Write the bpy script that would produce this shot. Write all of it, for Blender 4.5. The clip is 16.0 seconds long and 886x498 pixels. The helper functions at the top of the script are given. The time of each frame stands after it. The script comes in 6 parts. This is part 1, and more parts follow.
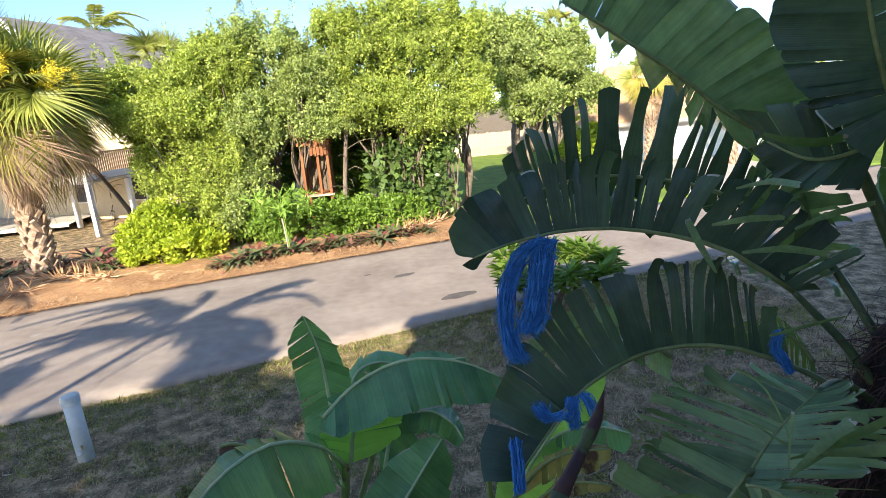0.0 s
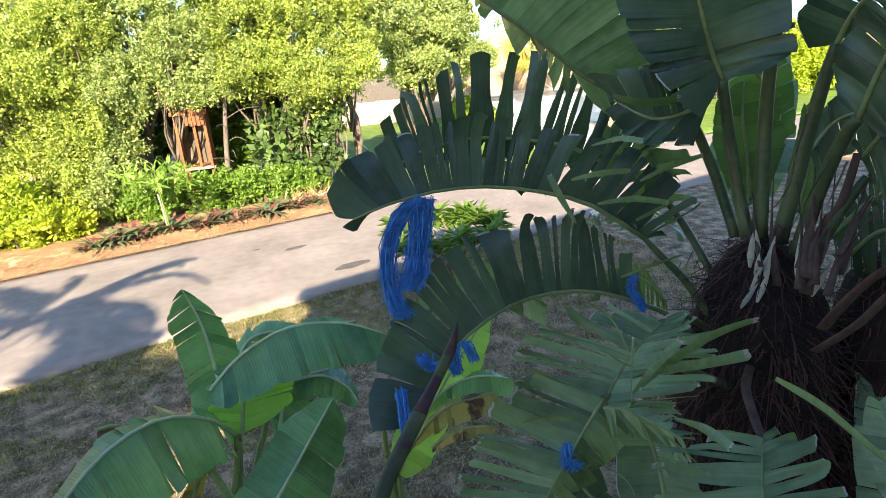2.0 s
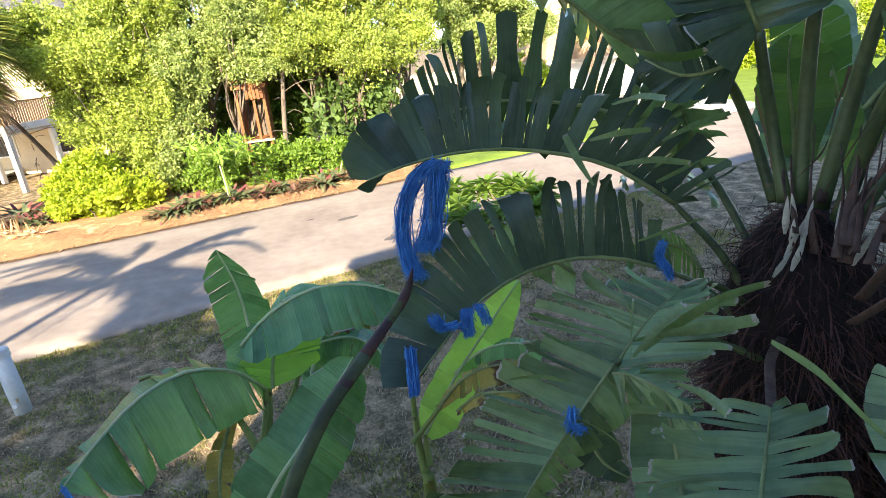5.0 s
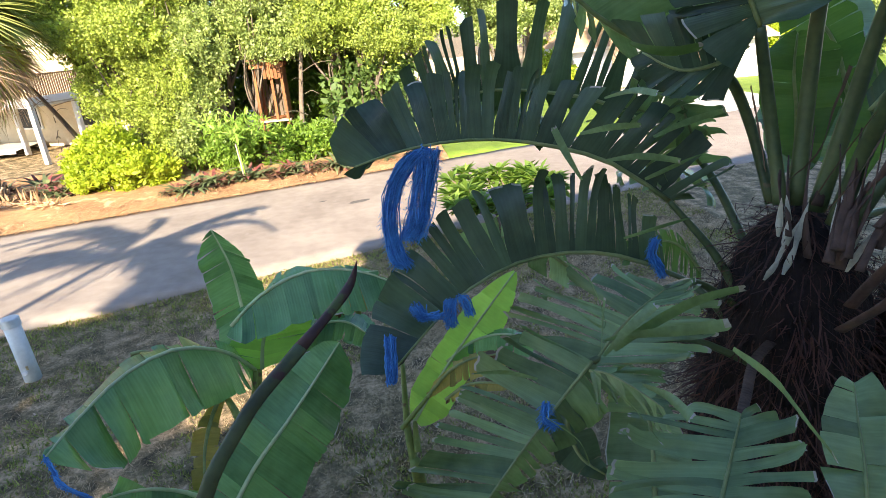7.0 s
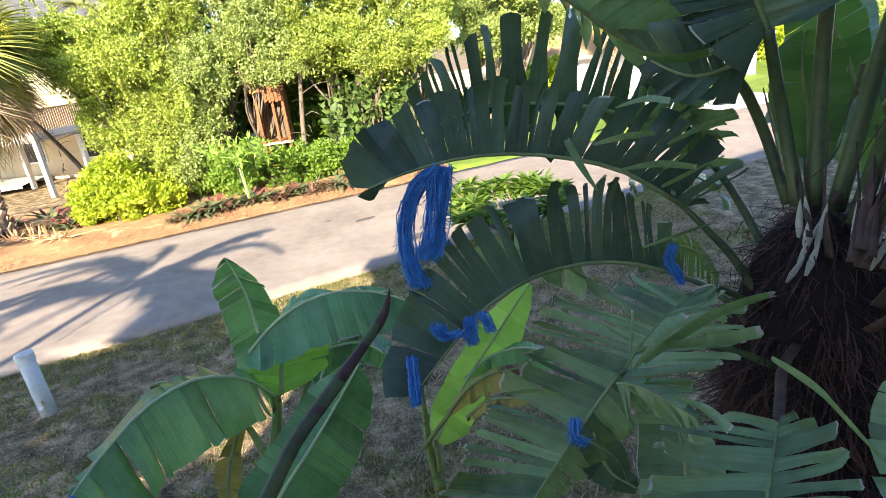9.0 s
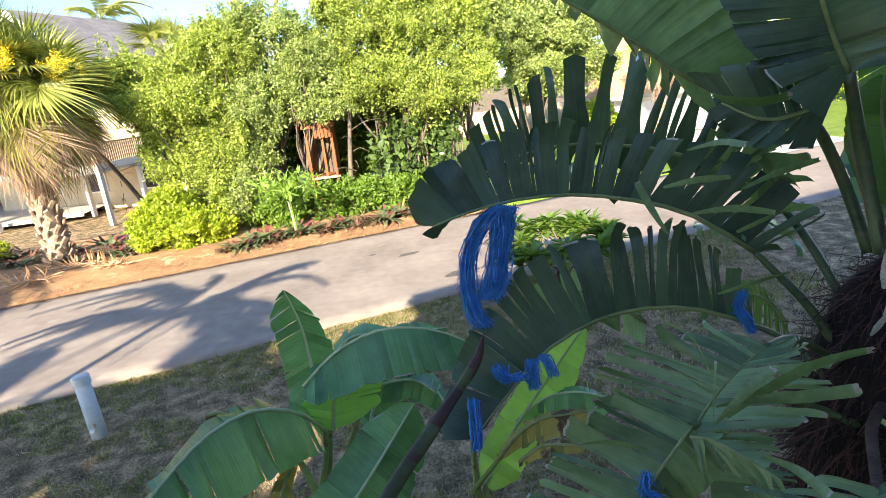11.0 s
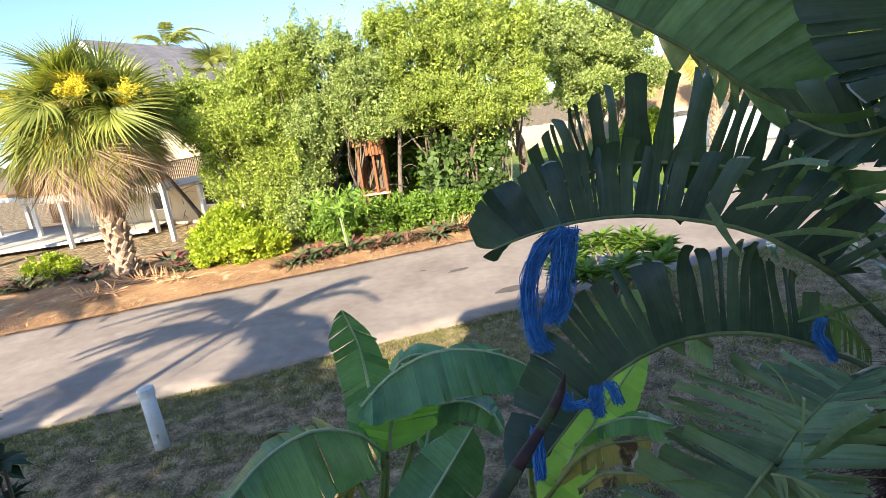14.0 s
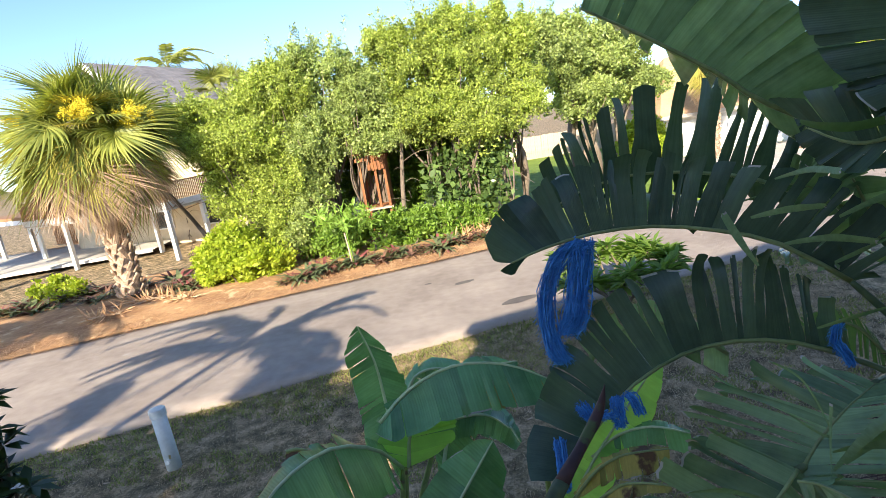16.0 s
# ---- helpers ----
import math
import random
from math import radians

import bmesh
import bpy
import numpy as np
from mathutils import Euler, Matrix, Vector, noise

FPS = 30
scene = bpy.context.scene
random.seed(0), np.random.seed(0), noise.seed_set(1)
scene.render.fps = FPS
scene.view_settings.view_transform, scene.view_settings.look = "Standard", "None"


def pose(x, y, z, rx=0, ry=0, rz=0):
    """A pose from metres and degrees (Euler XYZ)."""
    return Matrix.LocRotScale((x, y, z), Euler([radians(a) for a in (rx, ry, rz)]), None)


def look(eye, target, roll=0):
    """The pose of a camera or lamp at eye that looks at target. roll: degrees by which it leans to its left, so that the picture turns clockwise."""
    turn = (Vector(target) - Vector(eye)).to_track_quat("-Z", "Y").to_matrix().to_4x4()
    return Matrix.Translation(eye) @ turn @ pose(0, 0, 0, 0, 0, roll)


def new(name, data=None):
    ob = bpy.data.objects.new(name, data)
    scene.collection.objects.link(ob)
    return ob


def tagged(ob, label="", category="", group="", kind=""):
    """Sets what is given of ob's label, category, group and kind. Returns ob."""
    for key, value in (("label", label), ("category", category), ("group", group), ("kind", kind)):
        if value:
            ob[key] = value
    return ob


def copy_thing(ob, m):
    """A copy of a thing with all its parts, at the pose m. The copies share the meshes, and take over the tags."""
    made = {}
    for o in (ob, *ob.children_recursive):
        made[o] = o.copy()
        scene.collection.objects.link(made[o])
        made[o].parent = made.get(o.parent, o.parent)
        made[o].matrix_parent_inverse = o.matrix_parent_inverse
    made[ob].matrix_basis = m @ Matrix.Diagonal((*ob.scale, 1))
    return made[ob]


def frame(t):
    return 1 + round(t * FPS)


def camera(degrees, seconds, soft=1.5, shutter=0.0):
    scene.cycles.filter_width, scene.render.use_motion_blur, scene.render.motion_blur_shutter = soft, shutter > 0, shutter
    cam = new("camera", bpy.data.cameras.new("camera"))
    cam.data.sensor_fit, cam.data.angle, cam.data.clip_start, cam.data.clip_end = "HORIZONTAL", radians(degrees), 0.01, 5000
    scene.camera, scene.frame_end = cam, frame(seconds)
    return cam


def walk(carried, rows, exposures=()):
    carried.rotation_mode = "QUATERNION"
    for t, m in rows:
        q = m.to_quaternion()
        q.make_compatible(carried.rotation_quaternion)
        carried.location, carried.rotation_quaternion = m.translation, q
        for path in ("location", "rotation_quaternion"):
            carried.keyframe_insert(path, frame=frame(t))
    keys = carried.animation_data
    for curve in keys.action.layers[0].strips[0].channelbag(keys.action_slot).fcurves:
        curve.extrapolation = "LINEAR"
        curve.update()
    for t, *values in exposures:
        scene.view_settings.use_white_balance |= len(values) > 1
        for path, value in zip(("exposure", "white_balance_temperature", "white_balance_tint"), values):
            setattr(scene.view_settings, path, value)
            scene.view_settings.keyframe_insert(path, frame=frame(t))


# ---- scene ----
cam = camera(76.0, 16.0, soft=0.6)
PATH = [
    (0, (-0.07, 0.046, 4.447), (0.111, 1.977, 3.957), -4.7),
    (0.5, (-0.036, 0.003, 4.475), (0.216, 1.922, 3.972), -4.8),
    (1, (-0.083, -0.078, 4.453), (0.302, 1.815, 3.937), -4.0),
    (1.5, (0.008, -0.089, 4.409), (0.511, 1.763, 3.845), -4.7),
    (2, (-0.007, -0.076, 4.411), (0.516, 1.753, 3.793), -4.4),
    (2.5, (0.055, -0.098, 4.346), (0.601, 1.723, 3.726), -4.5),
    (3, (0.152, -0.126, 4.359), (0.697, 1.684, 3.708), -6.7),
    (3.5, (0.203, -0.114, 4.33), (0.575, 1.745, 3.692), -7.6),
    (4, (0.232, -0.113, 4.325), (0.542, 1.751, 3.67), -5.8),
    (4.2, (0.23, -0.118, 4.31), (0.52, 1.75, 3.655), -5.2),
    (6.3, (0.278, -0.198, 4.35), (0.617, 1.626, 3.602), -7.2),
    (6.5, (0.351, -0.186, 4.335), (0.667, 1.644, 3.592), -6.6),
    (7, (0.413, -0.166, 4.326), (0.656, 1.68, 3.597), -4.3),
    (7.5, (0.405, -0.164, 4.341), (0.656, 1.69, 3.634), -7.0),
    (8, (0.358, -0.14, 4.364), (0.632, 1.71, 3.656), -7.1),
    (8.2, (0.357, -0.147, 4.371), (0.633, 1.705, 3.669), -7.8),
    (10.3, (0.265, -0.091, 4.312), (0.418, 1.793, 3.658), -5.5),
    (10.5, (0.239, -0.093, 4.349), (0.378, 1.802, 3.724), -6.1),
    (11, (0.217, -0.087, 4.38), (0.337, 1.831, 3.829), -6.7),
    (11.5, (0.193, -0.082, 4.415), (0.273, 1.853, 3.915), -7.8),
    (12, (0.186, -0.102, 4.417), (0.212, 1.836, 3.926), -7.8),
    (12.5, (0.17, -0.09, 4.424), (0.162, 1.849, 3.934), -7.8),
    (13, (0.15, -0.062, 4.417), (0.128, 1.877, 3.929), -7.6),
    (13.5, (0.157, -0.034, 4.429), (0.133, 1.906, 3.94), -8.6),
    (14, (0.151, -0.047, 4.429), (0.113, 1.893, 3.946), -7.9),
    (14.5, (0.092, -0.024, 4.442), (0.026, 1.918, 3.967), -7.3),
    (15, (0.081, -0.046, 4.431), (0.006, 1.904, 3.989), -6.3),
    (15.5, (0.075, -0.029, 4.433), (0.006, 1.922, 3.996), -10.1),
    (16, (0.067, -0.076, 4.467), (0.029, 1.875, 4.026), -9.3),
]
EXPOSURES = [(0, 1.22, 6350, 10), (1, 1.28, 6450, 10), (2, 1.67, 6650, 10), (4, 1.82, 6750, 10), (7, 1.76, 6750, 10), (10.5, 1.69, 6550, 10), (11.5, 1.45, 6550, 10), (14.5, 1.33, 6450, 10), (16, 1.29, 6400, 10)]
walk(cam, [(t, look(eye, target, roll)) for t, eye, target, roll in PATH], EXPOSURES)

# ---- world, sun ----
SUN_EL, SUN_DIR = radians(26.0), Vector((0.349, 0.937, 0.0))   # the light travels along SUN_DIR
world = bpy.data.worlds.new("sky")
scene.world = world
world.use_nodes = True
wn = world.node_tree.nodes
sky = wn.new("ShaderNodeTexSky")
sky.sky_type, sky.sun_disc = "NISHITA", False
sky.sun_elevation = SUN_EL
sky.sun_rotation = math.atan2(-SUN_DIR.x, -SUN_DIR.y)
sky.air_density, sky.dust_density, sky.ozone_density = 0.6, 0.3, 2.8
wn["Background"].inputs["Strength"].default_value = 0.15
world.node_tree.links.new(sky.outputs[0], wn["Background"].inputs["Color"])
sun = new("sun", bpy.data.lights.new("sun", "SUN"))
sun.data.energy, sun.data.angle, sun.data.color = 5.0, radians(0.6), (1.0, 0.86, 0.66)
sun.matrix_world = look((0, 0, 30), Vector((0, 0, 30)) + SUN_DIR * math.cos(SUN_EL) - Vector((0, 0, math.sin(SUN_EL))))


# ---- materials ----
def material(name, dark, light, scale=8.0, rough=0.7, bump=0.0, bump_scale=60.0, coords="Object", stretch=(1, 1, 1),
             island=0.0, through_light=0.0, fleck=None, fleck_at=0.62, spec=0.4, metal=0.0, mid=None):
    """Two colours mixed by noise at two scales, with fine relief; island varies each loose piece; through_light lets light pass a leaf."""
    m = bpy.data.materials.new(name)
    m.use_nodes = True
    n, links = m.node_tree.nodes, m.node_tree.links
    bsdf, out = n["Principled BSDF"], n["Material Output"]
    co = n.new("ShaderNodeTexCoord")
    mp = n.new("ShaderNodeMapping")
    mp.inputs["Scale"].default_value = stretch
    links.new(co.outputs[coords], mp.inputs[0])
    big, fine = n.new("ShaderNodeTexNoise"), n.new("ShaderNodeTexNoise")
    big.inputs["Scale"].default_value, fine.inputs["Scale"].default_value = scale, scale * 7.3
    big.inputs["Detail"].default_value, fine.inputs["Detail"].default_value = 5, 6
    for t in (big, fine):
        links.new(mp.outputs[0], t.inputs["Vector"])
    add = n.new("ShaderNodeMath")
    add.operation = "MULTIPLY_ADD"
    links.new(fine.outputs[0], add.inputs[0])
    add.inputs[1].default_value = 0.55
    links.new(big.outputs[0], add.inputs[2])
    last = add.outputs[0]
    if island:
        geo = n.new("ShaderNodeNewGeometry")
        ad2 = n.new("ShaderNodeMath")
        ad2.operation = "MULTIPLY_ADD"
        links.new(geo.outputs["Random Per Island"], ad2.inputs[0])
        ad2.inputs[1].default_value = island
        links.new(last, ad2.inputs[2])
        last = ad2.outputs[0]
    ramp = n.new("ShaderNodeValToRGB")
    lo, hi = 0.55, 1.0 + island
    ramp.color_ramp.elements[0].position, ramp.color_ramp.elements[0].color = min(lo, 0.95), (*dark, 1)
    ramp.color_ramp.elements[1].position, ramp.color_ramp.elements[1].color = 1.0, (*light, 1)
    rng = n.new("ShaderNodeMapRange")
    rng.inputs[1].default_value, rng.inputs[2].default_value = 0.5, hi
    links.new(last, rng.inputs[0])
    ramp.color_ramp.elements[0].position = 0.0
    if mid:
        e = ramp.color_ramp.elements.new(0.5)
        e.color = (*mid, 1)
    links.new(rng.outputs[0], ramp.inputs[0])
    colour = ramp.outputs[0]
    if fleck:
        fl = n.new("ShaderNodeTexNoise")
        fl.inputs["Scale"].default_value, fl.inputs["Detail"].default_value = scale * 2.7, 8
        links.new(mp.outputs[0], fl.inputs["Vector"])
        st = n.new("ShaderNodeMapRange")
        st.inputs[1].default_value, st.inputs[2].default_value = fleck_at, fleck_at + 0.06
        links.new(fl.outputs[0], st.inputs[0])
        mix = n.new("ShaderNodeMix")
        mix.data_type = "RGBA"
        links.new(st.outputs[0], mix.inputs[0])
        links.new(colour, mix.inputs[6])
        mix.inputs[7].default_value = (*fleck, 1)
        colour = mix.outputs[2]
    links.new(colour, bsdf.inputs["Base Color"])
    bsdf.inputs["Roughness"].default_value, bsdf.inputs["Metallic"].default_value = rough, metal
    bsdf.inputs["Specular IOR Level"].default_value = spec
    if bump:
        bt = n.new("ShaderNodeTexNoise")
        bt.inputs["Scale"].default_value, bt.inputs["Detail"].default_value = bump_scale, 6
        links.new(mp.outputs[0], bt.inputs["Vector"])
        bp = n.new("ShaderNodeBump")
        bp.inputs["Strength"].default_value, bp.inputs["Distance"].default_value = bump, 0.02
        links.new(bt.outputs[0], bp.inputs["Height"])
        links.new(bp.outputs[0], bsdf.inputs["Normal"])
    if through_light:
        tr = n.new("ShaderNodeBsdfTranslucent")
        mul = n.new("ShaderNodeMix")
        mul.data_type, mul.blend_type = "RGBA", "MULTIPLY"
        mul.inputs[0].default_value = 1.0
        links.new(colour, mul.inputs[6])
        mul.inputs[7].default_value = (1.9, 2.0, 0.8, 1)
        links.new(mul.outputs[2], tr.inputs[0])
        ms = n.new("ShaderNodeMixShader")
        ms.inputs[0].default_value = through_light
        links.new(bsdf.outputs[0], ms.inputs[1])
        links.new(tr.outputs[0], ms.inputs[2])
        links.new(ms.outputs[0], out.inputs[0])
    return m


lawn_mat = material("lawn", (0.045, 0.036, 0.02), (0.62, 0.44, 0.27), 3.2, 0.95, 1.0, 45, mid=(0.215, 0.165, 0.085), fleck=(0.62, 0.46, 0.33), fleck_at=0.66)
green_lawn_mat = material("watered_lawn", (0.10, 0.17, 0.02), (0.22, 0.32, 0.04), 1.2, 0.9, 0.8, 40)
grass_mat = material("grass_blades", (0.055, 0.085, 0.02), (0.36, 0.37, 0.12), 0.6, 0.8, island=0.9, through_light=0.25)
dry_grass_mat = material("dry_grass_blades", (0.07, 0.048, 0.028), (0.68, 0.50, 0.30), 0.8, 0.9, island=1.0)
road_mat = material("old_asphalt", (0.262, 0.216, 0.184), (0.41, 0.348, 0.297), 0.55, 0.92, 0.5, 130, fleck=(0.42, 0.39, 0.36), fleck_at=0.70)
patch_mat = material("asphalt_patch", (0.09, 0.08, 0.075), (0.17, 0.15, 0.14), 3.0, 0.9, 0.6, 90)
mulch_mat = material("pine_straw_bed", (0.24, 0.115, 0.055), (0.58, 0.35, 0.17), 0.9, 0.95, 1.0, 30, fleck=(0.66, 0.46, 0.26), fleck_at=0.6)
straw_mat = material("straw", (0.33, 0.17, 0.08), (0.78, 0.52, 0.29), 1.0, 0.9, island=0.6)
slab_mat = material("concrete", (0.42, 0.40, 0.36), (0.58, 0.55, 0.50), 1.5, 0.9, 0.3, 60)
white_mat = material("white_paint", (0.66, 0.66, 0.64), (0.82, 0.82, 0.80), 2.0, 0.55, 0.08, 40)
cream_mat = material("cream_stucco", (0.55, 0.46, 0.31), (0.68, 0.58, 0.41), 1.3, 0.9, 0.4, 70)
tan_mat = material("tan_stucco", (0.55, 0.33, 0.18), (0.70, 0.46, 0.27), 0.8, 0.9, 0.4, 60)
shingle_mat = material("grey_shingles", (0.20, 0.185, 0.18), (0.36, 0.33, 0.32), 1.1, 0.95, 0.6, 40, island=0.5)
brown_wood = material("brown_wood", (0.20, 0.10, 0.05), (0.42, 0.23, 0.11), 3.0, 0.75, 0.4, 40, stretch=(1, 1, 0.15))
orange_wood = material("orange_cedar", (0.14, 0.05, 0.02), (0.34, 0.14, 0.05), 3.0, 0.7, 0.4, 40, stretch=(1, 1, 0.15))
fence_mat = material("weathered_fence", (0.40, 0.31, 0.22), (0.64, 0.52, 0.39), 2.0, 0.85, 0.4, 30, stretch=(1, 1, 0.2))
dark_glass = material("window_glass", (0.02, 0.025, 0.03), (0.035, 0.04, 0.045), 1.0, 0.08, spec=0.8)
bark_mat = material("grey_bark", (0.10, 0.075, 0.055), (0.26, 0.21, 0.16), 5.0, 0.95, 0.9, 30, stretch=(1, 1, 0.3))
palm_bark = material("palm_boots", (0.24, 0.155, 0.10), (0.58, 0.44, 0.32), 4.0, 0.95, 0.9, 30)
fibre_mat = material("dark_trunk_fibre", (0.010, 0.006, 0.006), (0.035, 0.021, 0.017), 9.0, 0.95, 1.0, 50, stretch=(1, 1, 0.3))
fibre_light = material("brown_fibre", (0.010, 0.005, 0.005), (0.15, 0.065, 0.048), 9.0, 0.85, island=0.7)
oak_leaf = material("oak_leaves", (0.030, 0.062, 0.014), (0.55, 0.65, 0.125), 0.7, 0.45, island=0.55, through_light=0.2)
olive_leaf = material("olive_green_leaves", (0.042, 0.075, 0.026), (0.52, 0.62, 0.19), 0.7, 0.45, island=0.55, through_light=0.2)
bush_leaf = material("yellow_green_leaves", (0.17, 0.25, 0.02), (0.52, 0.58, 0.06), 0.8, 0.45, island=0.7, through_light=0.3)
hedge_leaf = material("hedge_leaves", (0.07, 0.14, 0.025), (0.28, 0.42, 0.06), 0.8, 0.45, island=0.7, through_light=0.3)
vine_leaf = material("vine_leaves", (0.03, 0.065, 0.018), (0.20, 0.30, 0.085), 1.0, 0.35, island=0.6, through_light=0.2)
sapling_leaf = material("sapling_leaves", (0.18, 0.33, 0.05), (0.36, 0.52, 0.10), 1.0, 0.5, island=0.5, through_light=0.3)
pale_grass_mat = material("paler_grass_blades", (0.26, 0.19, 0.11), (0.84, 0.66, 0.43), 0.8, 0.9, island=1.0)
plumeria_leaf = material("plumeria_leaves", (0.09, 0.17, 0.03), (0.27, 0.39, 0.085), 1.5, 0.4, island=0.5, through_light=0.3)
shrub_leaf = material("dark_glossy_leaves", (0.015, 0.032, 0.010), (0.05, 0.085, 0.022), 2.0, 0.35, island=0.5, through_light=0.15)
petal_mat = material("white_petals", (0.72, 0.70, 0.62), (0.85, 0.84, 0.80), 5.0, 0.6)
fan_green = material("fan_palm_green", (0.09, 0.125, 0.025), (0.46, 0.48, 0.11), 0.9, 0.42, island=0.6, through_light=0.2)
fan_yellow = material("fan_palm_yellow", (0.30, 0.27, 0.05), (0.58, 0.50, 0.13), 0.9, 0.5, island=0.6, through_light=0.2)
fan_dead = material("fan_palm_dead", (0.22, 0.14, 0.085), (0.72, 0.53, 0.36), 0.9, 0.85, island=0.6)
bloom_mat = material("yellow_palm_bloom", (0.58, 0.46, 0.015), (0.84, 0.70, 0.06), 2.0, 0.8, island=0.6)
bromeliad_mat = material("bromeliad_leaves", (0.05, 0.075, 0.035), (0.20, 0.24, 0.11), 2.0, 0.45, island=0.6, fleck=(0.24, 0.07, 0.07), fleck_at=0.55)
red_brom_mat = material("red_bromeliad_leaves", (0.085, 0.045, 0.032), (0.27, 0.15, 0.10), 2.0, 0.45, island=0.6)


def vein_leaf(name, dark, light, glow, rough=0.42, veins=90.0, blotch=None, streak=0.2, pleat=0.15):
    """A big leaf: fine veins run across it from the midrib (UV: x along the midrib in metres, y outwards)."""
    m = material(name, dark, light, 1.6, rough, island=0.6, through_light=glow, fleck=blotch, fleck_at=0.56 if blotch else 0.62, spec=0.5)
    n, links = m.node_tree.nodes, m.node_tree.links
    uv = n.new("ShaderNodeUVMap")
    wave = n.new("ShaderNodeTexWave")
    wave.bands_direction = "X"
    wave.inputs["Scale"].default_value, wave.inputs["Distortion"].default_value = veins / 2.6, 1.2
    wave.inputs["Detail"].default_value, wave.inputs["Detail Scale"].default_value = 2, 1.5
    links.new(uv.outputs[0], wave.inputs["Vector"])
    b = n.new("ShaderNodeBump")
    b.inputs["Strength"].default_value, b.inputs["Distance"].default_value = pleat, 0.004
    links.new(wave.outputs[1], b.inputs["Height"])
    links.new(b.outputs[0], n["Principled BSDF"].inputs["Normal"])
    # pale and dark streaks that run outwards with the veins
    mp = n.new("ShaderNodeMapping")
    mp.inputs["Scale"].default_value = (60.0, 1.2, 1.0)
    links.new(uv.outputs[0], mp.inputs[0])
    ns = n.new("ShaderNodeTexNoise")
    ns.inputs["Scale"].default_value, ns.inputs["Detail"].default_value = 1.0, 4
    links.new(mp.outputs[0], ns.inputs["Vector"])
    mr = n.new("ShaderNodeMapRange")
    mr.inputs[1].default_value, mr.inputs[2].default_value, mr.inputs[3].default_value, mr.inputs[4].default_value = 0.3, 0.72, 1 - streak, 1 + streak
    links.new(ns.outputs[0], mr.inputs[0])
    base = n["Principled BSDF"].inputs["Base Color"]
    old = base.links[0].from_socket
    mul = n.new("ShaderNodeMix")
    mul.data_type, mul.blend_type = "RGBA", "MULTIPLY"
    mul.inputs[0].default_value = 1.0
    links.new(old, mul.inputs[6])
    links.new(mr.outputs[0], mul.inputs[7])
    links.new(mul.outputs[2], base)
    return m


# One leaf in two tones: shade and skylight on the blades are painted in.
leaf_shaded = vein_leaf("torn_leaf_shaded", (0.018, 0.034, 0.020), (0.10, 0.158, 0.088), 0.15, 0.27)
leaf_skylit = vein_leaf("torn_leaf_skylit", (0.050, 0.092, 0.042), (0.31, 0.45, 0.22), 0.2, 0.24)
leaf_light = vein_leaf("young_leaf", (0.045, 0.10, 0.028), (0.12, 0.21, 0.06), 0.32)
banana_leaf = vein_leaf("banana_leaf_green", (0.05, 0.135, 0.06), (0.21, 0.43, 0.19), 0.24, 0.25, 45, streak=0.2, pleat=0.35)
# Brighter copy of the banana leaf: light shining through is put into its colour.
banana_backlit = vein_leaf("banana_leaf_backlit", (0.18, 0.36, 0.11), (0.36, 0.60, 0.19), 0.55, 0.33, 45, streak=0.16, pleat=0.3)
leaf_dry = vein_leaf("half_dried_leaf", (0.10, 0.13, 0.03), (0.48, 0.36, 0.09), 0.2, 0.6, 70, blotch=(0.10, 0.045, 0.02))
leaf_brown = vein_leaf("dead_leaf", (0.07, 0.04, 0.025), (0.20, 0.12, 0.07), 0.05, 0.8, 70)
torn_tip = material("bleached_leaf_tips", (0.30, 0.28, 0.20), (0.52, 0.50, 0.42), 8.0, 0.8)
bract_mat = material("pale_bracts", (0.42, 0.40, 0.31), (0.72, 0.69, 0.58), 8.0, 0.7)
banana_rib = material("banana_midrib", (0.34, 0.46, 0.22), (0.54, 0.64, 0.36), 4.0, 0.4)
rib_mat = material("leaf_midrib", (0.15, 0.19, 0.065), (0.33, 0.38, 0.15), 4.0, 0.4)
stalk_green = material("leaf_stalk_green", (0.035, 0.058, 0.022), (0.12, 0.16, 0.06), 2.5, 0.4, fleck=(0.16, 0.12, 0.06), fleck_at=0.66)
stalk_brown = material("leaf_stalk_brown", (0.035, 0.02, 0.016), (0.16, 0.095, 0.07), 4.0, 0.7, 0.4, 40, stretch=(1, 1, 0.3))
stalk_banana = material("banana_stem", (0.12, 0.17, 0.03), (0.26, 0.30, 0.07), 4.0, 0.45, fleck=(0.14, 0.09, 0.04), fleck_at=0.66)
blue_mat = material("blue_netting", (0.01, 0.07, 0.30), (0.10, 0.40, 0.85), 14.0, 0.6, island=0.9)
pipe_mat = material("grey_plastic", (0.46, 0.50, 0.50), (0.62, 0.66, 0.66), 3.0, 0.5, fleck=(0.36, 0.37, 0.34), fleck_at=0.68)
tag_mat = material("brass_tag", (0.35, 0.28, 0.16), (0.6, 0.5, 0.3), 20.0, 0.4, metal=0.7)
shoot_green = material("green_shoot", (0.03, 0.035, 0.012), (0.09, 0.11, 0.035), 6.0, 0.5, fleck=(0.06, 0.025, 0.02), fleck_at=0.62)
shoot_mat = material("dark_red_shoot", (0.03, 0.012, 0.010), (0.09, 0.035, 0.025), 6.0, 0.5, fleck=(0.07, 0.09, 0.02), fleck_at=0.6)


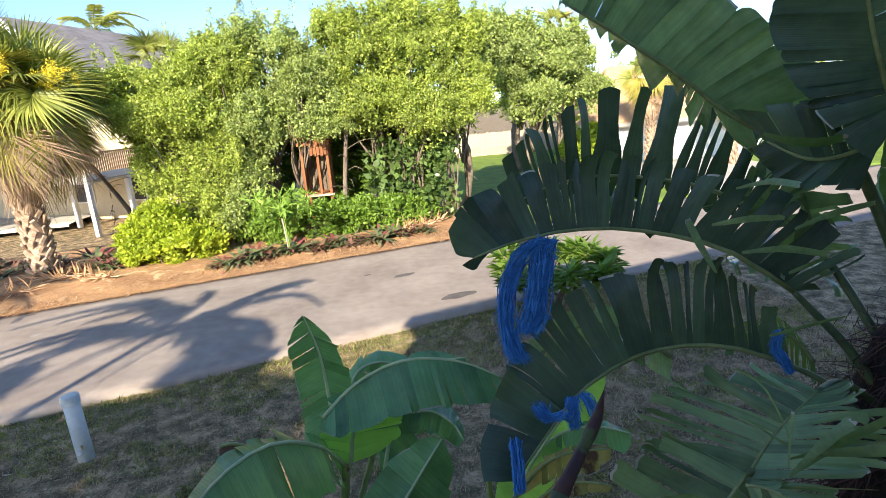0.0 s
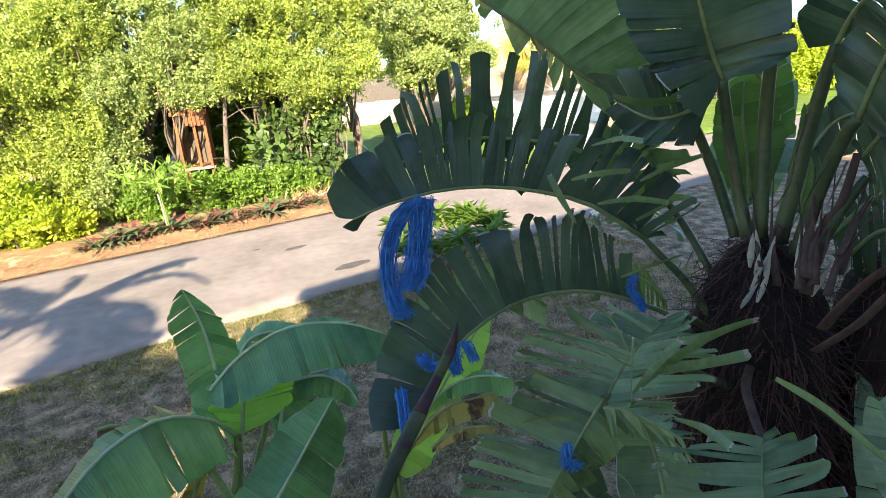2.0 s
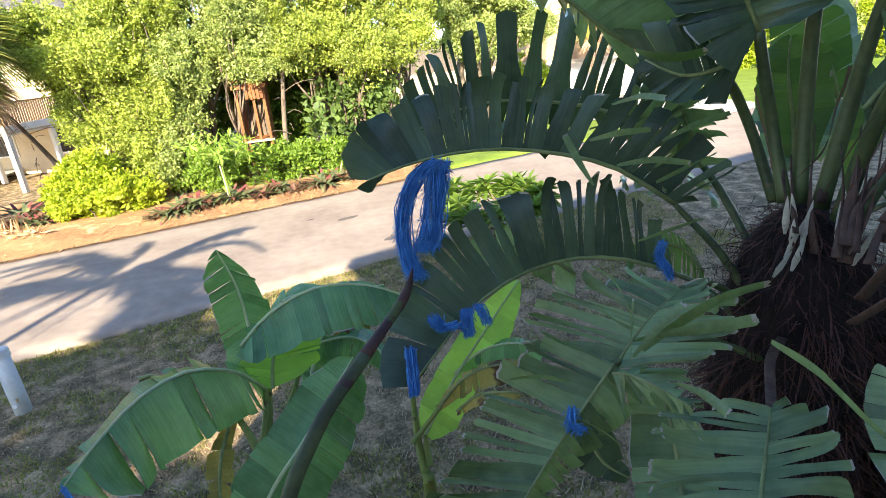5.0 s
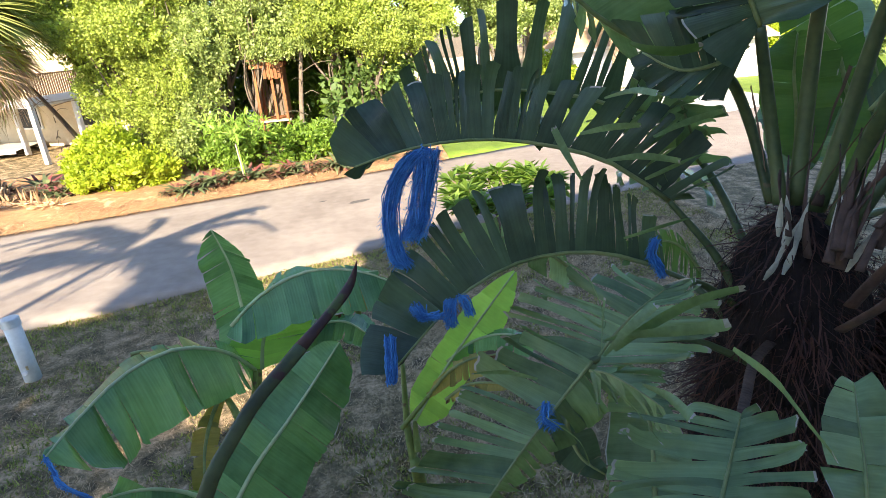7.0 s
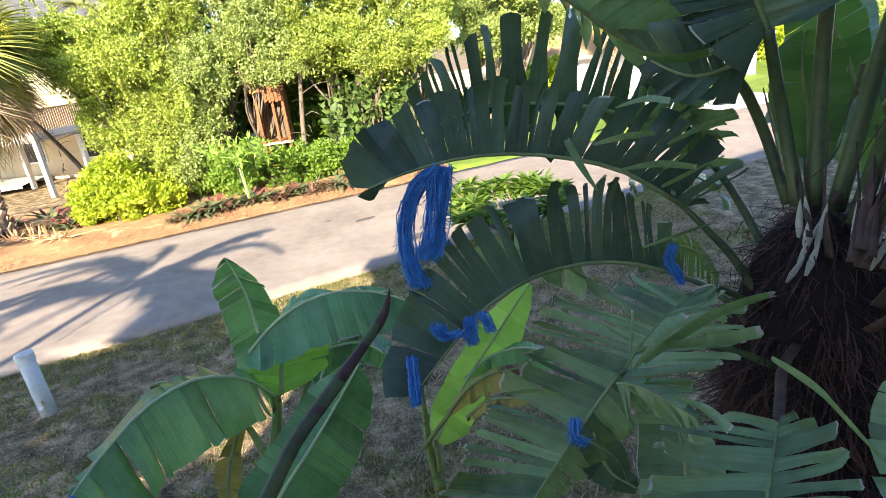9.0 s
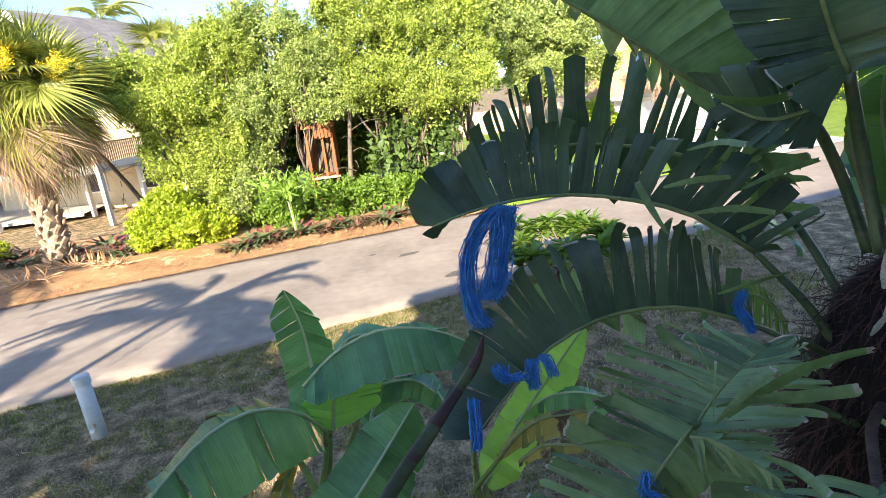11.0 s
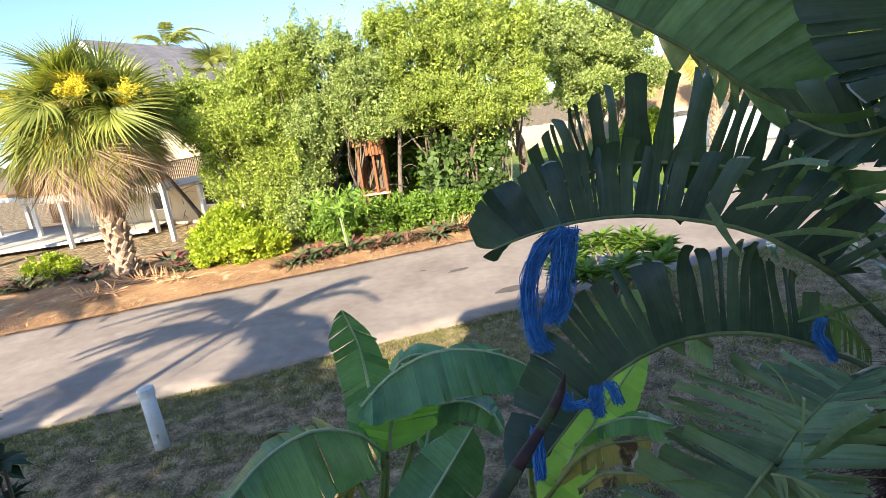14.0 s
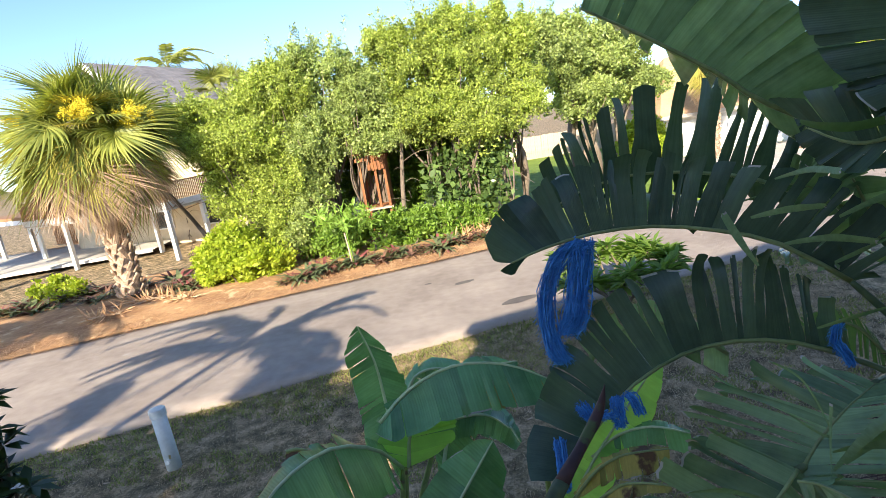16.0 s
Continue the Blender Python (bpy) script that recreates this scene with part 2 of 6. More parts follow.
# ---- builders ----
def part(name, bm, mat, parent, label="", smooth=False):
    me = bpy.data.meshes.new(name)
    bm.to_mesh(me)
    bm.free()
    for m in (mat if isinstance(mat, (list, tuple)) else [mat]):
        me.materials.append(m)
    if smooth:
        me.polygons.foreach_set("use_smooth", [True] * len(me.polygons))
    ob = new(name, me)
    ob.parent = parent
    if label:
        tagged(ob, label)
    return ob


def mesh_part(name, verts, faces, mat, parent, label="", smooth=False):
    me = bpy.data.meshes.new(name)
    me.from_pydata([tuple(v) for v in verts], [], faces)
    for m in (mat if isinstance(mat, (list, tuple)) else [mat]):
        me.materials.append(m)
    if smooth:
        me.polygons.foreach_set("use_smooth", [True] * len(me.polygons))
    ob = new(name, me)
    ob.parent = parent
    if label:
        tagged(ob, label)
    return ob


def quads_part(name, corners, mat, parent=None, label=""):
    """One mesh of loose four-cornered pieces; corners is an array n x 4 x 3."""
    n = len(corners)
    me = bpy.data.meshes.new(name)
    me.vertices.add(4 * n)
    me.vertices.foreach_set("co", np.asarray(corners, dtype=np.float32).ravel())
    me.loops.add(4 * n)
    me.loops.foreach_set("vertex_index", np.arange(4 * n, dtype=np.int32))
    me.polygons.add(n)
    me.polygons.foreach_set("loop_start", np.arange(0, 4 * n, 4, dtype=np.int32))
    me.update(calc_edges=True)
    me.validate()
    me.materials.append(mat)
    ob = new(name, me)
    ob.parent = parent
    if label:
        tagged(ob, label)
    return ob


def thing(name, at, label, category, group="", kind=""):
    e = new(name)
    e.location = at
    e.empty_display_size = 0.2
    return tagged(e, label, category, group, kind)


def box(bm, x0, x1, y0, y1, z0, z1, bevel=0.0, m=None):
    mat = Matrix.Translation(((x0 + x1) / 2, (y0 + y1) / 2, (z0 + z1) / 2)) @ Matrix.Diagonal((x1 - x0, y1 - y0, z1 - z0, 1))
    made = bmesh.ops.create_cube(bm, size=1.0, matrix=(m or Matrix()) @ mat)["verts"]
    if bevel:
        edges = {e for v in made for e in v.link_edges}
        bmesh.ops.bevel(bm, geom=list(edges), offset=bevel, segments=1, affect="EDGES")


def box_part(name, x0, x1, y0, y1, z0, z1, mat, parent, bevel=0.006, m=None, label=""):
    bm = bmesh.new()
    box(bm, x0, x1, y0, y1, z0, z1, bevel, m)
    return part(name, bm, mat, parent, label)


def spline(points, n):
    """n + 1 points on a smooth curve through the given ones."""
    p = [Vector(q) for q in points]
    out = []
    for i in range(n + 1):
        u = i / n * (len(p) - 1)
        k = min(int(u), len(p) - 2)
        f = u - k
        a, b, c, d = p[max(k - 1, 0)], p[k], p[k + 1], p[min(k + 2, len(p) - 1)]
        out.append(0.5 * ((2 * b) + (c - a) * f + (2 * a - 5 * b + 4 * c - d) * f * f + (3 * b - a - 3 * c + d) * f ** 3))
    return out


def tube(bm, path, radii, sides=7, flat=1.0, caps=True):
    rings, ref = [], Vector((0.31, 0.17, 0.93))
    for i, p in enumerate(path):
        t = (path[min(i + 1, len(path) - 1)] - path[max(i - 1, 0)]).normalized()
        a = t.cross(ref)
        if a.length < 1e-3:
            a = t.cross(Vector((1, 0, 0)))
        a.normalize()
        b = t.cross(a)
        r = radii[i]
        rings.append([bm.verts.new(p + a * (r * math.cos(w)) + b * (r * flat * math.sin(w))) for w in (2 * math.pi * k / sides for k in range(sides))])
    for lo, hi in zip(rings, rings[1:]):
        for k in range(sides):
            bm.faces.new((lo[k], lo[(k + 1) % sides], hi[(k + 1) % sides], hi[k]))
    if caps:
        bm.faces.new(rings[0][::-1])
        bm.faces.new(rings[-1])


def leaf_cloud(rng, centres, radius, count, size, aspect=0.55, flat=0.8):
    """Leaf pieces strewn round the centres: an array n x 4 x 3 of lozenge-shaped leaves."""
    c = np.repeat(np.asarray(centres), count, axis=0)
    n = len(c)
    off = rng.normal(size=(n, 3))
    off /= np.linalg.norm(off, axis=1, keepdims=True)
    r = np.asarray(radius if np.ndim(radius) else np.full(len(centres), radius)).repeat(count)
    c = c + off * (r * rng.random(n) ** 0.45)[:, None] * np.array((1, 1, flat))
    a = rng.normal(size=(n, 3)) + off * 0.7 + np.array((0, 0, 0.15))
    a /= np.linalg.norm(a, axis=1, keepdims=True)
    b = np.cross(a, rng.normal(size=(n, 3)) + np.array((0.0, -0.4, 0.9)))
    b /= np.linalg.norm(b, axis=1, keepdims=True)
    s = size * (0.6 + 0.8 * rng.random(n))[:, None]
    up = np.cross(a, b)
    return np.stack((c, c + a * s * 0.5 + b * s * aspect * 0.5 + up * s * 0.08, c + a * s, c + a * s * 0.5 - b * s * aspect * 0.5 + up * s * 0.08), axis=1)


def crown_centres(rng, lobes, per_m2):
    """Twig centres spread on and a little under the skins of ellipsoid lobes (x, y, z, rx, ry, rz), outside the other lobes' cores."""
    out = []
    for lobe in lobes:
        c, r = np.array(lobe[:3]), np.array(lobe[3:])
        n = int(4 * math.pi * (r[0] * r[1] + r[1] * r[2] + r[0] * r[2]) / 3 * per_m2)
        d = rng.normal(size=(n, 3))
        d /= np.linalg.norm(d, axis=1, keepdims=True)
        bumps = np.array([noise.noise(Vector(v) * 2.1 + Vector(c)) + 0.6 * noise.noise(Vector(v) * 5.5 + Vector(c) * 2) for v in d])
        sprig = (rng.random(n) < 0.10) * rng.random(n) * 0.26
        p = c + d * r * (0.84 + 0.42 * bumps + 0.16 * (rng.random(n) - 0.7) + sprig)[:, None]
        p[:, 2] += sprig * 0.7
        keep = np.ones(n, bool)
        for other in lobes:
            if other is not lobe:
                q = (p - np.array(other[:3])) / np.array(other[3:])
                keep &= (q ** 2).sum(axis=1) > 0.55
        holes = np.array([noise.noise(Vector(v) * 0.9 + Vector((7, 3, 1))) + 0.7 * noise.noise(Vector(v) * 2.4) for v in p])
        out.append(p[keep & (holes > -0.20)])
    return np.concatenate(out)


def tree(name, base, lobes, label, mat, seed, per_m2=10.5, count=66, size=0.088, twig=0.27, wisps=0, inner=True, broken=0, trunk_r=0.16, stems=1, bark=None, category="tree", group=""):
    rng = np.random.default_rng(seed)
    t = thing(name, base, label, category, group)
    b = Vector(base)
    masses = lobes
    if broken:
        # each mass of the crown is a core with smaller tufts round it
        masses = []
        for lobe in lobes:
            c, r = np.array(lobe[:3]), np.array(lobe[3:])
            masses.append((*c, *(r * 0.64)))
            for k in range(broken):
                d = rng.normal(size=3)
                d /= np.linalg.norm(d)
                d[2] = abs(d[2]) * 1.1 - 0.25
                masses.append((*(c + d * r * rng.uniform(0.62, 0.88)), *(r * rng.uniform(0.20, 0.44))))
    bm = bmesh.new()
    for k in range(stems):
        foot = Vector((rng.normal() * 0.25 * (stems > 1), rng.normal() * 0.2 * (stems > 1), -0.05))
        lobe = lobes[k % len(lobes)]
        top = Vector(lobe[:3]) - b
        bend = Vector((rng.normal() * 0.25, rng.normal() * 0.25, 0))
        path = spline([foot, foot.lerp(top, 0.35) + bend, foot.lerp(top, 0.7) - bend * 0.5, top], 8)
        tube(bm, path, [trunk_r * (1.15 - 0.85 * i / 8) for i in range(9)], 8)
    part("trunk", bm, bark or bark_mat, t, smooth=True)
    for lobe in lobes:
        hub = Vector(lobe[:3]) - b
        start = hub * 0.55
        start.z = max(0.4, hub.z * 0.45)
        for k in range(5):
            d = Vector(rng.normal(size=3))
            d.normalize()
            end = hub + Vector((d.x * lobe[3], d.y * lobe[4], abs(d.z) * lobe[5])) * 0.8
            path = spline([start, start.lerp(end, 0.5) + Vector(rng.normal(size=3)) * 0.15, end], 6)
            bm = bmesh.new()
            tube(bm, path, [trunk_r * 0.45 * (1.05 - 0.85 * i / 6) for i in range(7)], 5)
            part("limb", bm, bark or bark_mat, t, smooth=True)
    cen = crown_centres(rng, masses, per_m2) - np.array(base)
    if wisps:
        high = cen[rng.choice(len(cen), wisps, p=(cen[:, 2] - cen[:, 2].min()) ** 2 / ((cen[:, 2] - cen[:, 2].min()) ** 2).sum())]
        way = rng.normal(size=(wisps, 3)) * 0.35 + np.array((0.0, -0.15, 0.85))
        long = rng.uniform(0.3, 0.85, wisps)[:, None]
        steps = [high + way * long * f for f in (0.3, 0.5, 0.7, 0.85, 1.0)]
        extra = leaf_cloud(rng, np.concatenate(steps), 0.11, 16, size)
    pieces = ([extra] if wisps else []) + [leaf_cloud(rng, cen, twig * rng.uniform(0.5, 1.25, len(cen)), count, size)]
    for lobe in lobes:
        n = int(14 * lobe[3] * lobe[4] * lobe[5] / twig) if inner else 0
        if n:
            d = rng.normal(size=(n, 3))
            d *= (rng.random(n) ** 0.4 / np.linalg.norm(d, axis=1))[:, None]
            pieces.append(leaf_cloud(rng, np.array(lobe[:3]) + d * np.array(lobe[3:]) * 0.8 - np.array(base), twig * 1.2, 12, size * 1.5))
    quads_part("crown", np.concatenate(pieces), mat, t)
    return t


def at_lengths(pairs, s):
    """Linear look-up of vectors given at some shares s of a length."""
    for (a, u), (b, v) in zip(pairs, pairs[1:]):
        if s <= b:
            return Vector(u).lerp(Vector(v), (s - a) / max(b - a, 1e-6))
    return Vector(pairs[-1][1])


leaf_seed = [1]


def torn_leaf(plant, mid, side_a, side_b, strips, gap, wild, mat, gap2=None, dry=0, full=1.0, rib=1.0, blind=0.0):
    """A big leaf on a plant: a midrib through a few points and a blade on each side, torn into strips that reach along the given vectors.
    gap is the share of a strip's width lost towards its end (gap2: at the leaf's tip), wild how far the strips stray, blind how far they tilt like slats."""
    leaf_seed[0] += 1
    rng = random.Random(leaf_seed[0])
    o = plant.location
    n_mid = 48
    line = [p - o for p in spline(mid, n_mid)]
    length = sum((b - a).length for a, b in zip(line, line[1:]))

    def on(s):
        u = min(max(s, 0), 1) * n_mid
        k = min(int(u), n_mid - 1)
        return line[k].lerp(line[k + 1], u - k)

    def reach_at(side, s):
        u = 2 * s - 1
        return at_lengths(side, 0.5 + 0.5 * math.copysign(abs(u) ** full, u))

    verts, faces, uvs, tips = [], [], [], []
    shares = (0, 0.12, 0.28, 0.45, 0.62, 0.78, 0.90, 0.97, 1.0)
    rows, cols = len(shares), 5
    for side, way in ((side_a, 1), (side_b, -1)):
        cuts = [0.0]
        for i in range(strips):
            cuts.append(cuts[-1] + rng.choice((0.4, 0.7, 1.0, 1.0, 1.5, 2.1)) * rng.uniform(0.85, 1.15))
        cuts = [c / cuts[-1] for c in cuts]
        if gap2 is not None:
            cuts = [c for c in cuts if c < 0.91] + [1.0]   # the tip stays whole
        for a, b in zip(cuts, cuts[1:]):
            c = (a + b) / 2
            g = gap if gap2 is None else gap + (gap2 - gap) * c
            v_mid, tan = reach_at(side, c), (on(c + 0.02) - on(c - 0.02)).normalized()
            calm = 1 - 0.85 * c if gap2 is not None else 1.0
            reach = 1 + rng.uniform(-1.0, 0.35) * wild * calm
            stray = tan * (rng.gauss(0, 0.7) * wild * calm * v_mid.length)
            n = tan.cross(v_mid)
            if n.length > 1e-6:
                n.normalize()
            wide = (b - a) * length
            fold = n * (wide * rng.uniform(-0.14, 0.14))
            sag = rng.uniform(0.0, 0.5) * wild + 0.02
            slant = rng.uniform(-0.04, 0.04)
            twist = rng.gauss(0, 0.5) * wild + rng.uniform(-0.16, 0.16) * (strips > 4) + blind * way
            bow = rng.uniform(-0.10, 0.16)
            curl = rng.gauss(0, 0.10 + wild) * v_mid.length if strips > 8 else 0.0
            split = rng.uniform(0.04, 0.4) if g > 0.12 else rng.uniform(0.3, 0.8)
            jag = [rng.uniform(-0.018, 0.006) for k in range(cols)]
            pale = rng.random() < (0.7 if dry else 0.12)
            first = len(verts)
            for r, f in enumerate(shares):
                open_f = min(1.0, max(0.0, f - split) / 0.3) if g > 0 else f
                for k in range(cols):
                    e = k / (cols - 1)
                    s_edge = a + (b - a) * e
                    s_in = c + (s_edge - c) * (1 - g * open_f)
                    v = reach_at(side, s_edge).lerp(v_mid, min(1, max(0, g) * 2.2 * open_f + wild)) * reach
                    end = 1.0 + ((jag[k] - 0.022 * abs(2 * e - 1) ** 3 + slant * (2 * e - 1)) if f > 0.95 else 0.0)
                    p = on(s_in) + v * (f * end) + stray * f ** 1.5
                    p.z -= sag * v.length * f * f
                    p += n * (bow * v_mid.length * f * (1 - f) + curl * max(0.0, f - 0.6) ** 2 * 3)
                    p += fold * (1 - abs(2 * e - 1)) * min(1, 3 * f) + n * ((2 * e - 1) * twist * wide * f)
                    verts.append(p)
                    uvs.append((s_edge * length, f))
            for r in range(rows - 1):
                for k in range(cols - 1):
                    q = first + r * cols + k
                    faces.append((q, q + 1, q + 1 + cols, q + cols))
                    tips.append(1 if pale and r == rows - 2 and rng.random() < 0.7 else 0)
    blade = mesh_part("leaf", verts, faces, [mat, torn_tip], plant, smooth=True)
    me = blade.data
    layer = me.uv_layers.new(name="UVMap")
    for loop in me.loops:
        layer.data[loop.index].uv = uvs[loop.vertex_index]
    me.polygons.foreach_set("material_index", tips)
    bm = bmesh.new()
    tube(bm, [line[i] for i in range(0, n_mid + 1, 4)], [rib * (0.005 + 0.012 * (1 - i / 12) ** 0.8) for i in range(13)], 6)
    part("midrib", bm, banana_rib if mat in (banana_leaf, banana_backlit) else rib_mat, blade, smooth=True)
    return blade


def ribbon(plant, points, width, mat, seed, name="leaf_strip", ragged=0.0, pale=True):
    """A loose strip torn from a leaf: folded along its middle, square-ended, with a bleached torn end; ragged frays its edges."""
    r = random.Random(seed)
    o = plant.location
    n, cols = 16, 4
    line = [p - o for p in spline(points, n)]
    verts, faces, uvs, pick = [], [], [], []
    lean, spin = Vector((r.uniform(-0.15, 0.15), r.uniform(-0.5, 0.1), 1.0)), r.uniform(0.5, 1.3) * r.choice((-1, 1))
    width *= 0.66
    for i, p in enumerate(line):
        t = (line[min(i + 1, n)] - line[max(i - 1, 0)]).normalized()
        side = (lean - t * lean.dot(t)).normalized()
        side = Matrix.Rotation(spin * i / n, 3, t) @ side
        out = t.cross(side)
        w = width * min(1.0, 0.3 + 1.2 * i / n) * (0.92 if i == n else 1.0)
        for k in range(cols + 1):
            e = k / cols - 0.5
            edge = 1 + (r.uniform(-ragged, ragged) if k in (0, cols) else 0)
            q = p + side * (e * w * edge) + out * (0.07 * w * (1 - abs(2 * e)) + r.uniform(-0.02, 0.02) * w)
            verts.append(q + (t * r.uniform(-0.25, 0.1) * width if i == n else Vector()))
            uvs.append((i * 0.02, k / cols))
    for i in range(n):
        for k in range(cols):
            q = i * (cols + 1) + k
            faces.append((q, q + 1, q + cols + 2, q + cols + 1))
            pick.append(1 if pale and i == n - 1 and r.random() < 0.8 else 0)
    ob = mesh_part(name, verts, faces, [mat, torn_tip], plant, smooth=True)
    layer = ob.data.uv_layers.new(name="UVMap")
    for loop in ob.data.loops:
        layer.data[loop.index].uv = uvs[loop.vertex_index]
    ob.data.polygons.foreach_set("material_index", pick)
    return ob


def stalk(plant, points, r0, r1, mat):
    o = plant.location
    path = [p - o for p in spline(points, 12)]
    bm = bmesh.new()
    tube(bm, path, [r0 + (r1 - r0) * i / 12 for i in range(13)], 9, 0.35 if mat is stalk_brown else 0.8)
    return part("stalk", bm, mat, plant, smooth=True)


# ---- ground, road, bed ----
def near_edge(x):
    return 11.15 + 0.31 * x


def far_edge(x):
    return 18.15 + 0.285 * x


def axis_steps(lo, hi, fine, limit):
    inner = list(np.arange(lo, hi + 1e-6, fine))
    step, left, right = fine, [], []
    p = lo
    while p > -limit:
        step *= 1.5
        p -= step
        left.append(p)
    step, p = fine, hi
    while p < limit:
        step *= 1.5
        p += step
        right.append(p)
    return left[::-1] + inner + right


def sheet(name, xs, ys, height, mat, label, category):
    verts = [(x, y, height(x, y)) for y in ys for x in xs]
    w = len(xs)
    faces = [(j * w + i, j * w + i + 1, (j + 1) * w + i + 1, (j + 1) * w + i) for j in range(len(ys) - 1) for i in range(w - 1)]
    return tagged(mesh_part(name, verts, faces, mat, None, smooth=True), label, category, kind="structure")


def strip_sheet(name, x0, x1, step, lower, upper, rows, height, mat, label, category, skirt=0.12):
    xs = np.arange(x0, x1 + 1e-6, step)
    verts, w = [], len(xs)
    for j in range(-1, rows + 2):
        k = min(max(j, 0), rows)
        for x in xs:
            y = lower(x) + (upper(x) - lower(x)) * k / rows
            verts.append((x, y, height(x, y, k / rows) - (skirt if j in (-1, rows + 1) else 0)))
    faces = [(j * w + i, j * w + i + 1, (j + 1) * w + i + 1, (j + 1) * w + i) for j in range(rows + 2) for i in range(w - 1)]
    return tagged(mesh_part(name, verts, faces, mat, None, smooth=True), label, category, kind="structure")


def rough(x, y):
    return 0.03 * noise.noise(Vector((x * 0.6, y * 0.6, 0))) + 0.012 * noise.noise(Vector((x * 3, y * 3, 4)))


sheet("ground", axis_steps(-14, 14, 0.35, 1500), axis_steps(-2, 24, 0.35, 1500), lambda x, y: rough(x, y) - 0.03 if abs(x) < 60 else -0.03,
      lawn_mat, "dry patchy lawn in brown and dull green", "lawn")
wob = lambda x, k: 0.10 * noise.noise(Vector((x * 0.8, k, 0))) + 0.05 * noise.noise(Vector((x * 3.1, k, 2)))
strip_sheet("road", -60, 60, 0.25, lambda x: near_edge(x) + wob(x, 1), lambda x: far_edge(x) + wob(x, 5), 14,
            lambda x, y, f: 0.045 + 0.05 * f * (1 - f) + 0.006 * noise.noise(Vector((x * 0.5, y * 0.5, 3))), road_mat, "sun-bleached light grey asphalt lane", "road")
strip_sheet("mulch_bed", -40, 3.4, 0.2, lambda x: far_edge(x) - 0.05 + wob(x, 9), lambda x: 26.0 + 0.28 * x, 26,
            lambda x, y, f: 0.065 + 0.16 * min(1, f * 4) + 0.05 * noise.noise(Vector((x * 1.3, y * 1.3, 1))) + 0.02 * noise.noise(Vector((x * 6, y * 6, 1))),
            mulch_mat, "orange-brown pine straw mulch bed beside the lane", "mulch")
strip_sheet("far_lawn", 3.2, 60, 0.5, lambda x: far_edge(x) + 0.1 + wob(x, 12), lambda x: 62.0, 40,
            lambda x, y, f: 0.03 + 0.04 * noise.noise(Vector((x * 0.4, y * 0.4, 2))), green_lawn_mat, "bright green watered lawn across the lane", "lawn")
strip_sheet("driveway", 12.5, 20.5, 0.5, lambda x: far_edge(x) - 0.2, lambda x: 33.6, 8,
            lambda x, y, f: 0.075 + 0.01 * noise.noise(Vector((x, y, 2))), slab_mat, "pale concrete driveway of the garage house", "driveway")
strip_sheet("pavement", -34, -15.5, 0.5, lambda x: 29.4 + 0.1 * x + 1.2, lambda x: 37.0, 8,
            lambda x, y, f: 0.30 + 0.01 * noise.noise(Vector((x, y, 2))), slab_mat, "pale concrete path beside the porch", "path")

rng = np.random.default_rng(5)


def blades(name, n, xlim, ylim, keep, size, mat, label, lean=0.5, category="grass"):
    x, y = rng.uniform(*xlim, n), rng.uniform(*ylim, n)
    dens = np.array([noise.noise(Vector((a * 0.9, b * 0.9, 8))) + 0.5 * noise.noise(Vector((a * 3, b * 3, 1))) for a, b in zip(x, y)])
    ok = np.array([keep(a, b, d) for a, b, d in zip(x, y, dens)])
    x, y = x[ok], y[ok]
    n = len(x)
    z = np.array([rough(a, b) for a, b in zip(x, y)]) - 0.035
    ang = rng.uniform(0, 2 * math.pi, n)
    h = size * rng.uniform(0.5, 1.4, n)
    base = np.stack((x, y, z), axis=1)
    side = np.stack((np.cos(ang), np.sin(ang), 0 * ang), axis=1) * (0.16 * h)[:, None]
    tip = np.stack((rng.normal(size=n) * lean * h, rng.normal(size=n) * lean * h, h), axis=1)
    q = np.stack((base - side, base + side, base + tip * 0.6 + side * 0.7, base + tip), axis=1)
    return tagged(quads_part(name, q, mat), label, category, kind="stuff")


blades("grass", 150000, (-10, 8), (2.8, 14), lambda x, y, d: y < near_edge(x) - 0.02 and (d > 0.05 or y > near_edge(x) - 1.9 - 2.6 * d), 0.05, grass_mat, "thin dull green lawn grass in patches")
blades("dry_grass", 190000, (-10, 8), (2.8, 14), lambda x, y, d: y < near_edge(x) - 0.05 and d < 0.35, 0.034, dry_grass_mat, "dry straw-coloured grass on the lawn", 1.0)
blades("verge_grass", 26000, (-14, 9), (6, 14.5), lambda x, y, d: near_edge(x) - 0.55 < y < near_edge(x) + 0.06 + 0.12 * d, 0.075, grass_mat, "green fringe of grass along the lane")

# Paler blades over the right part of the lawn.
blades("paler_grass", 90000, (-1.5, 8), (2.8, 13.5), lambda x, y, d: y < near_edge(x) - 0.5 and x + 1.5 * d > 0.2, 0.036, pale_grass_mat, "paler dry grass under the torn leaves", 1.0)


def straw(n):
    x = rng.uniform(-17, 3.2, n)
    f = rng.random(n) ** 1.6
    y = np.array([far_edge(a) for a in x]) - 0.25 + f * 3.2
    z = 0.075 + 0.16 * np.clip(f * 0.7, 0, 1) + 0.05 * rng.random(n)
    ang = rng.uniform(0, 2 * math.pi, n)
    ln = rng.uniform(0.06, 0.24, n)
    d = np.stack((np.cos(ang) * ln, np.sin(ang) * ln, rng.normal(size=n) * 0.03), axis=1)
    s = np.stack((-np.sin(ang), np.cos(ang), 0 * ang), axis=1) * 0.007
    c = np.stack((x, y, z), axis=1)
    return np.stack((c - d / 2 - s, c + d / 2 - s, c + d / 2 + s, c - d / 2 + s), axis=1)


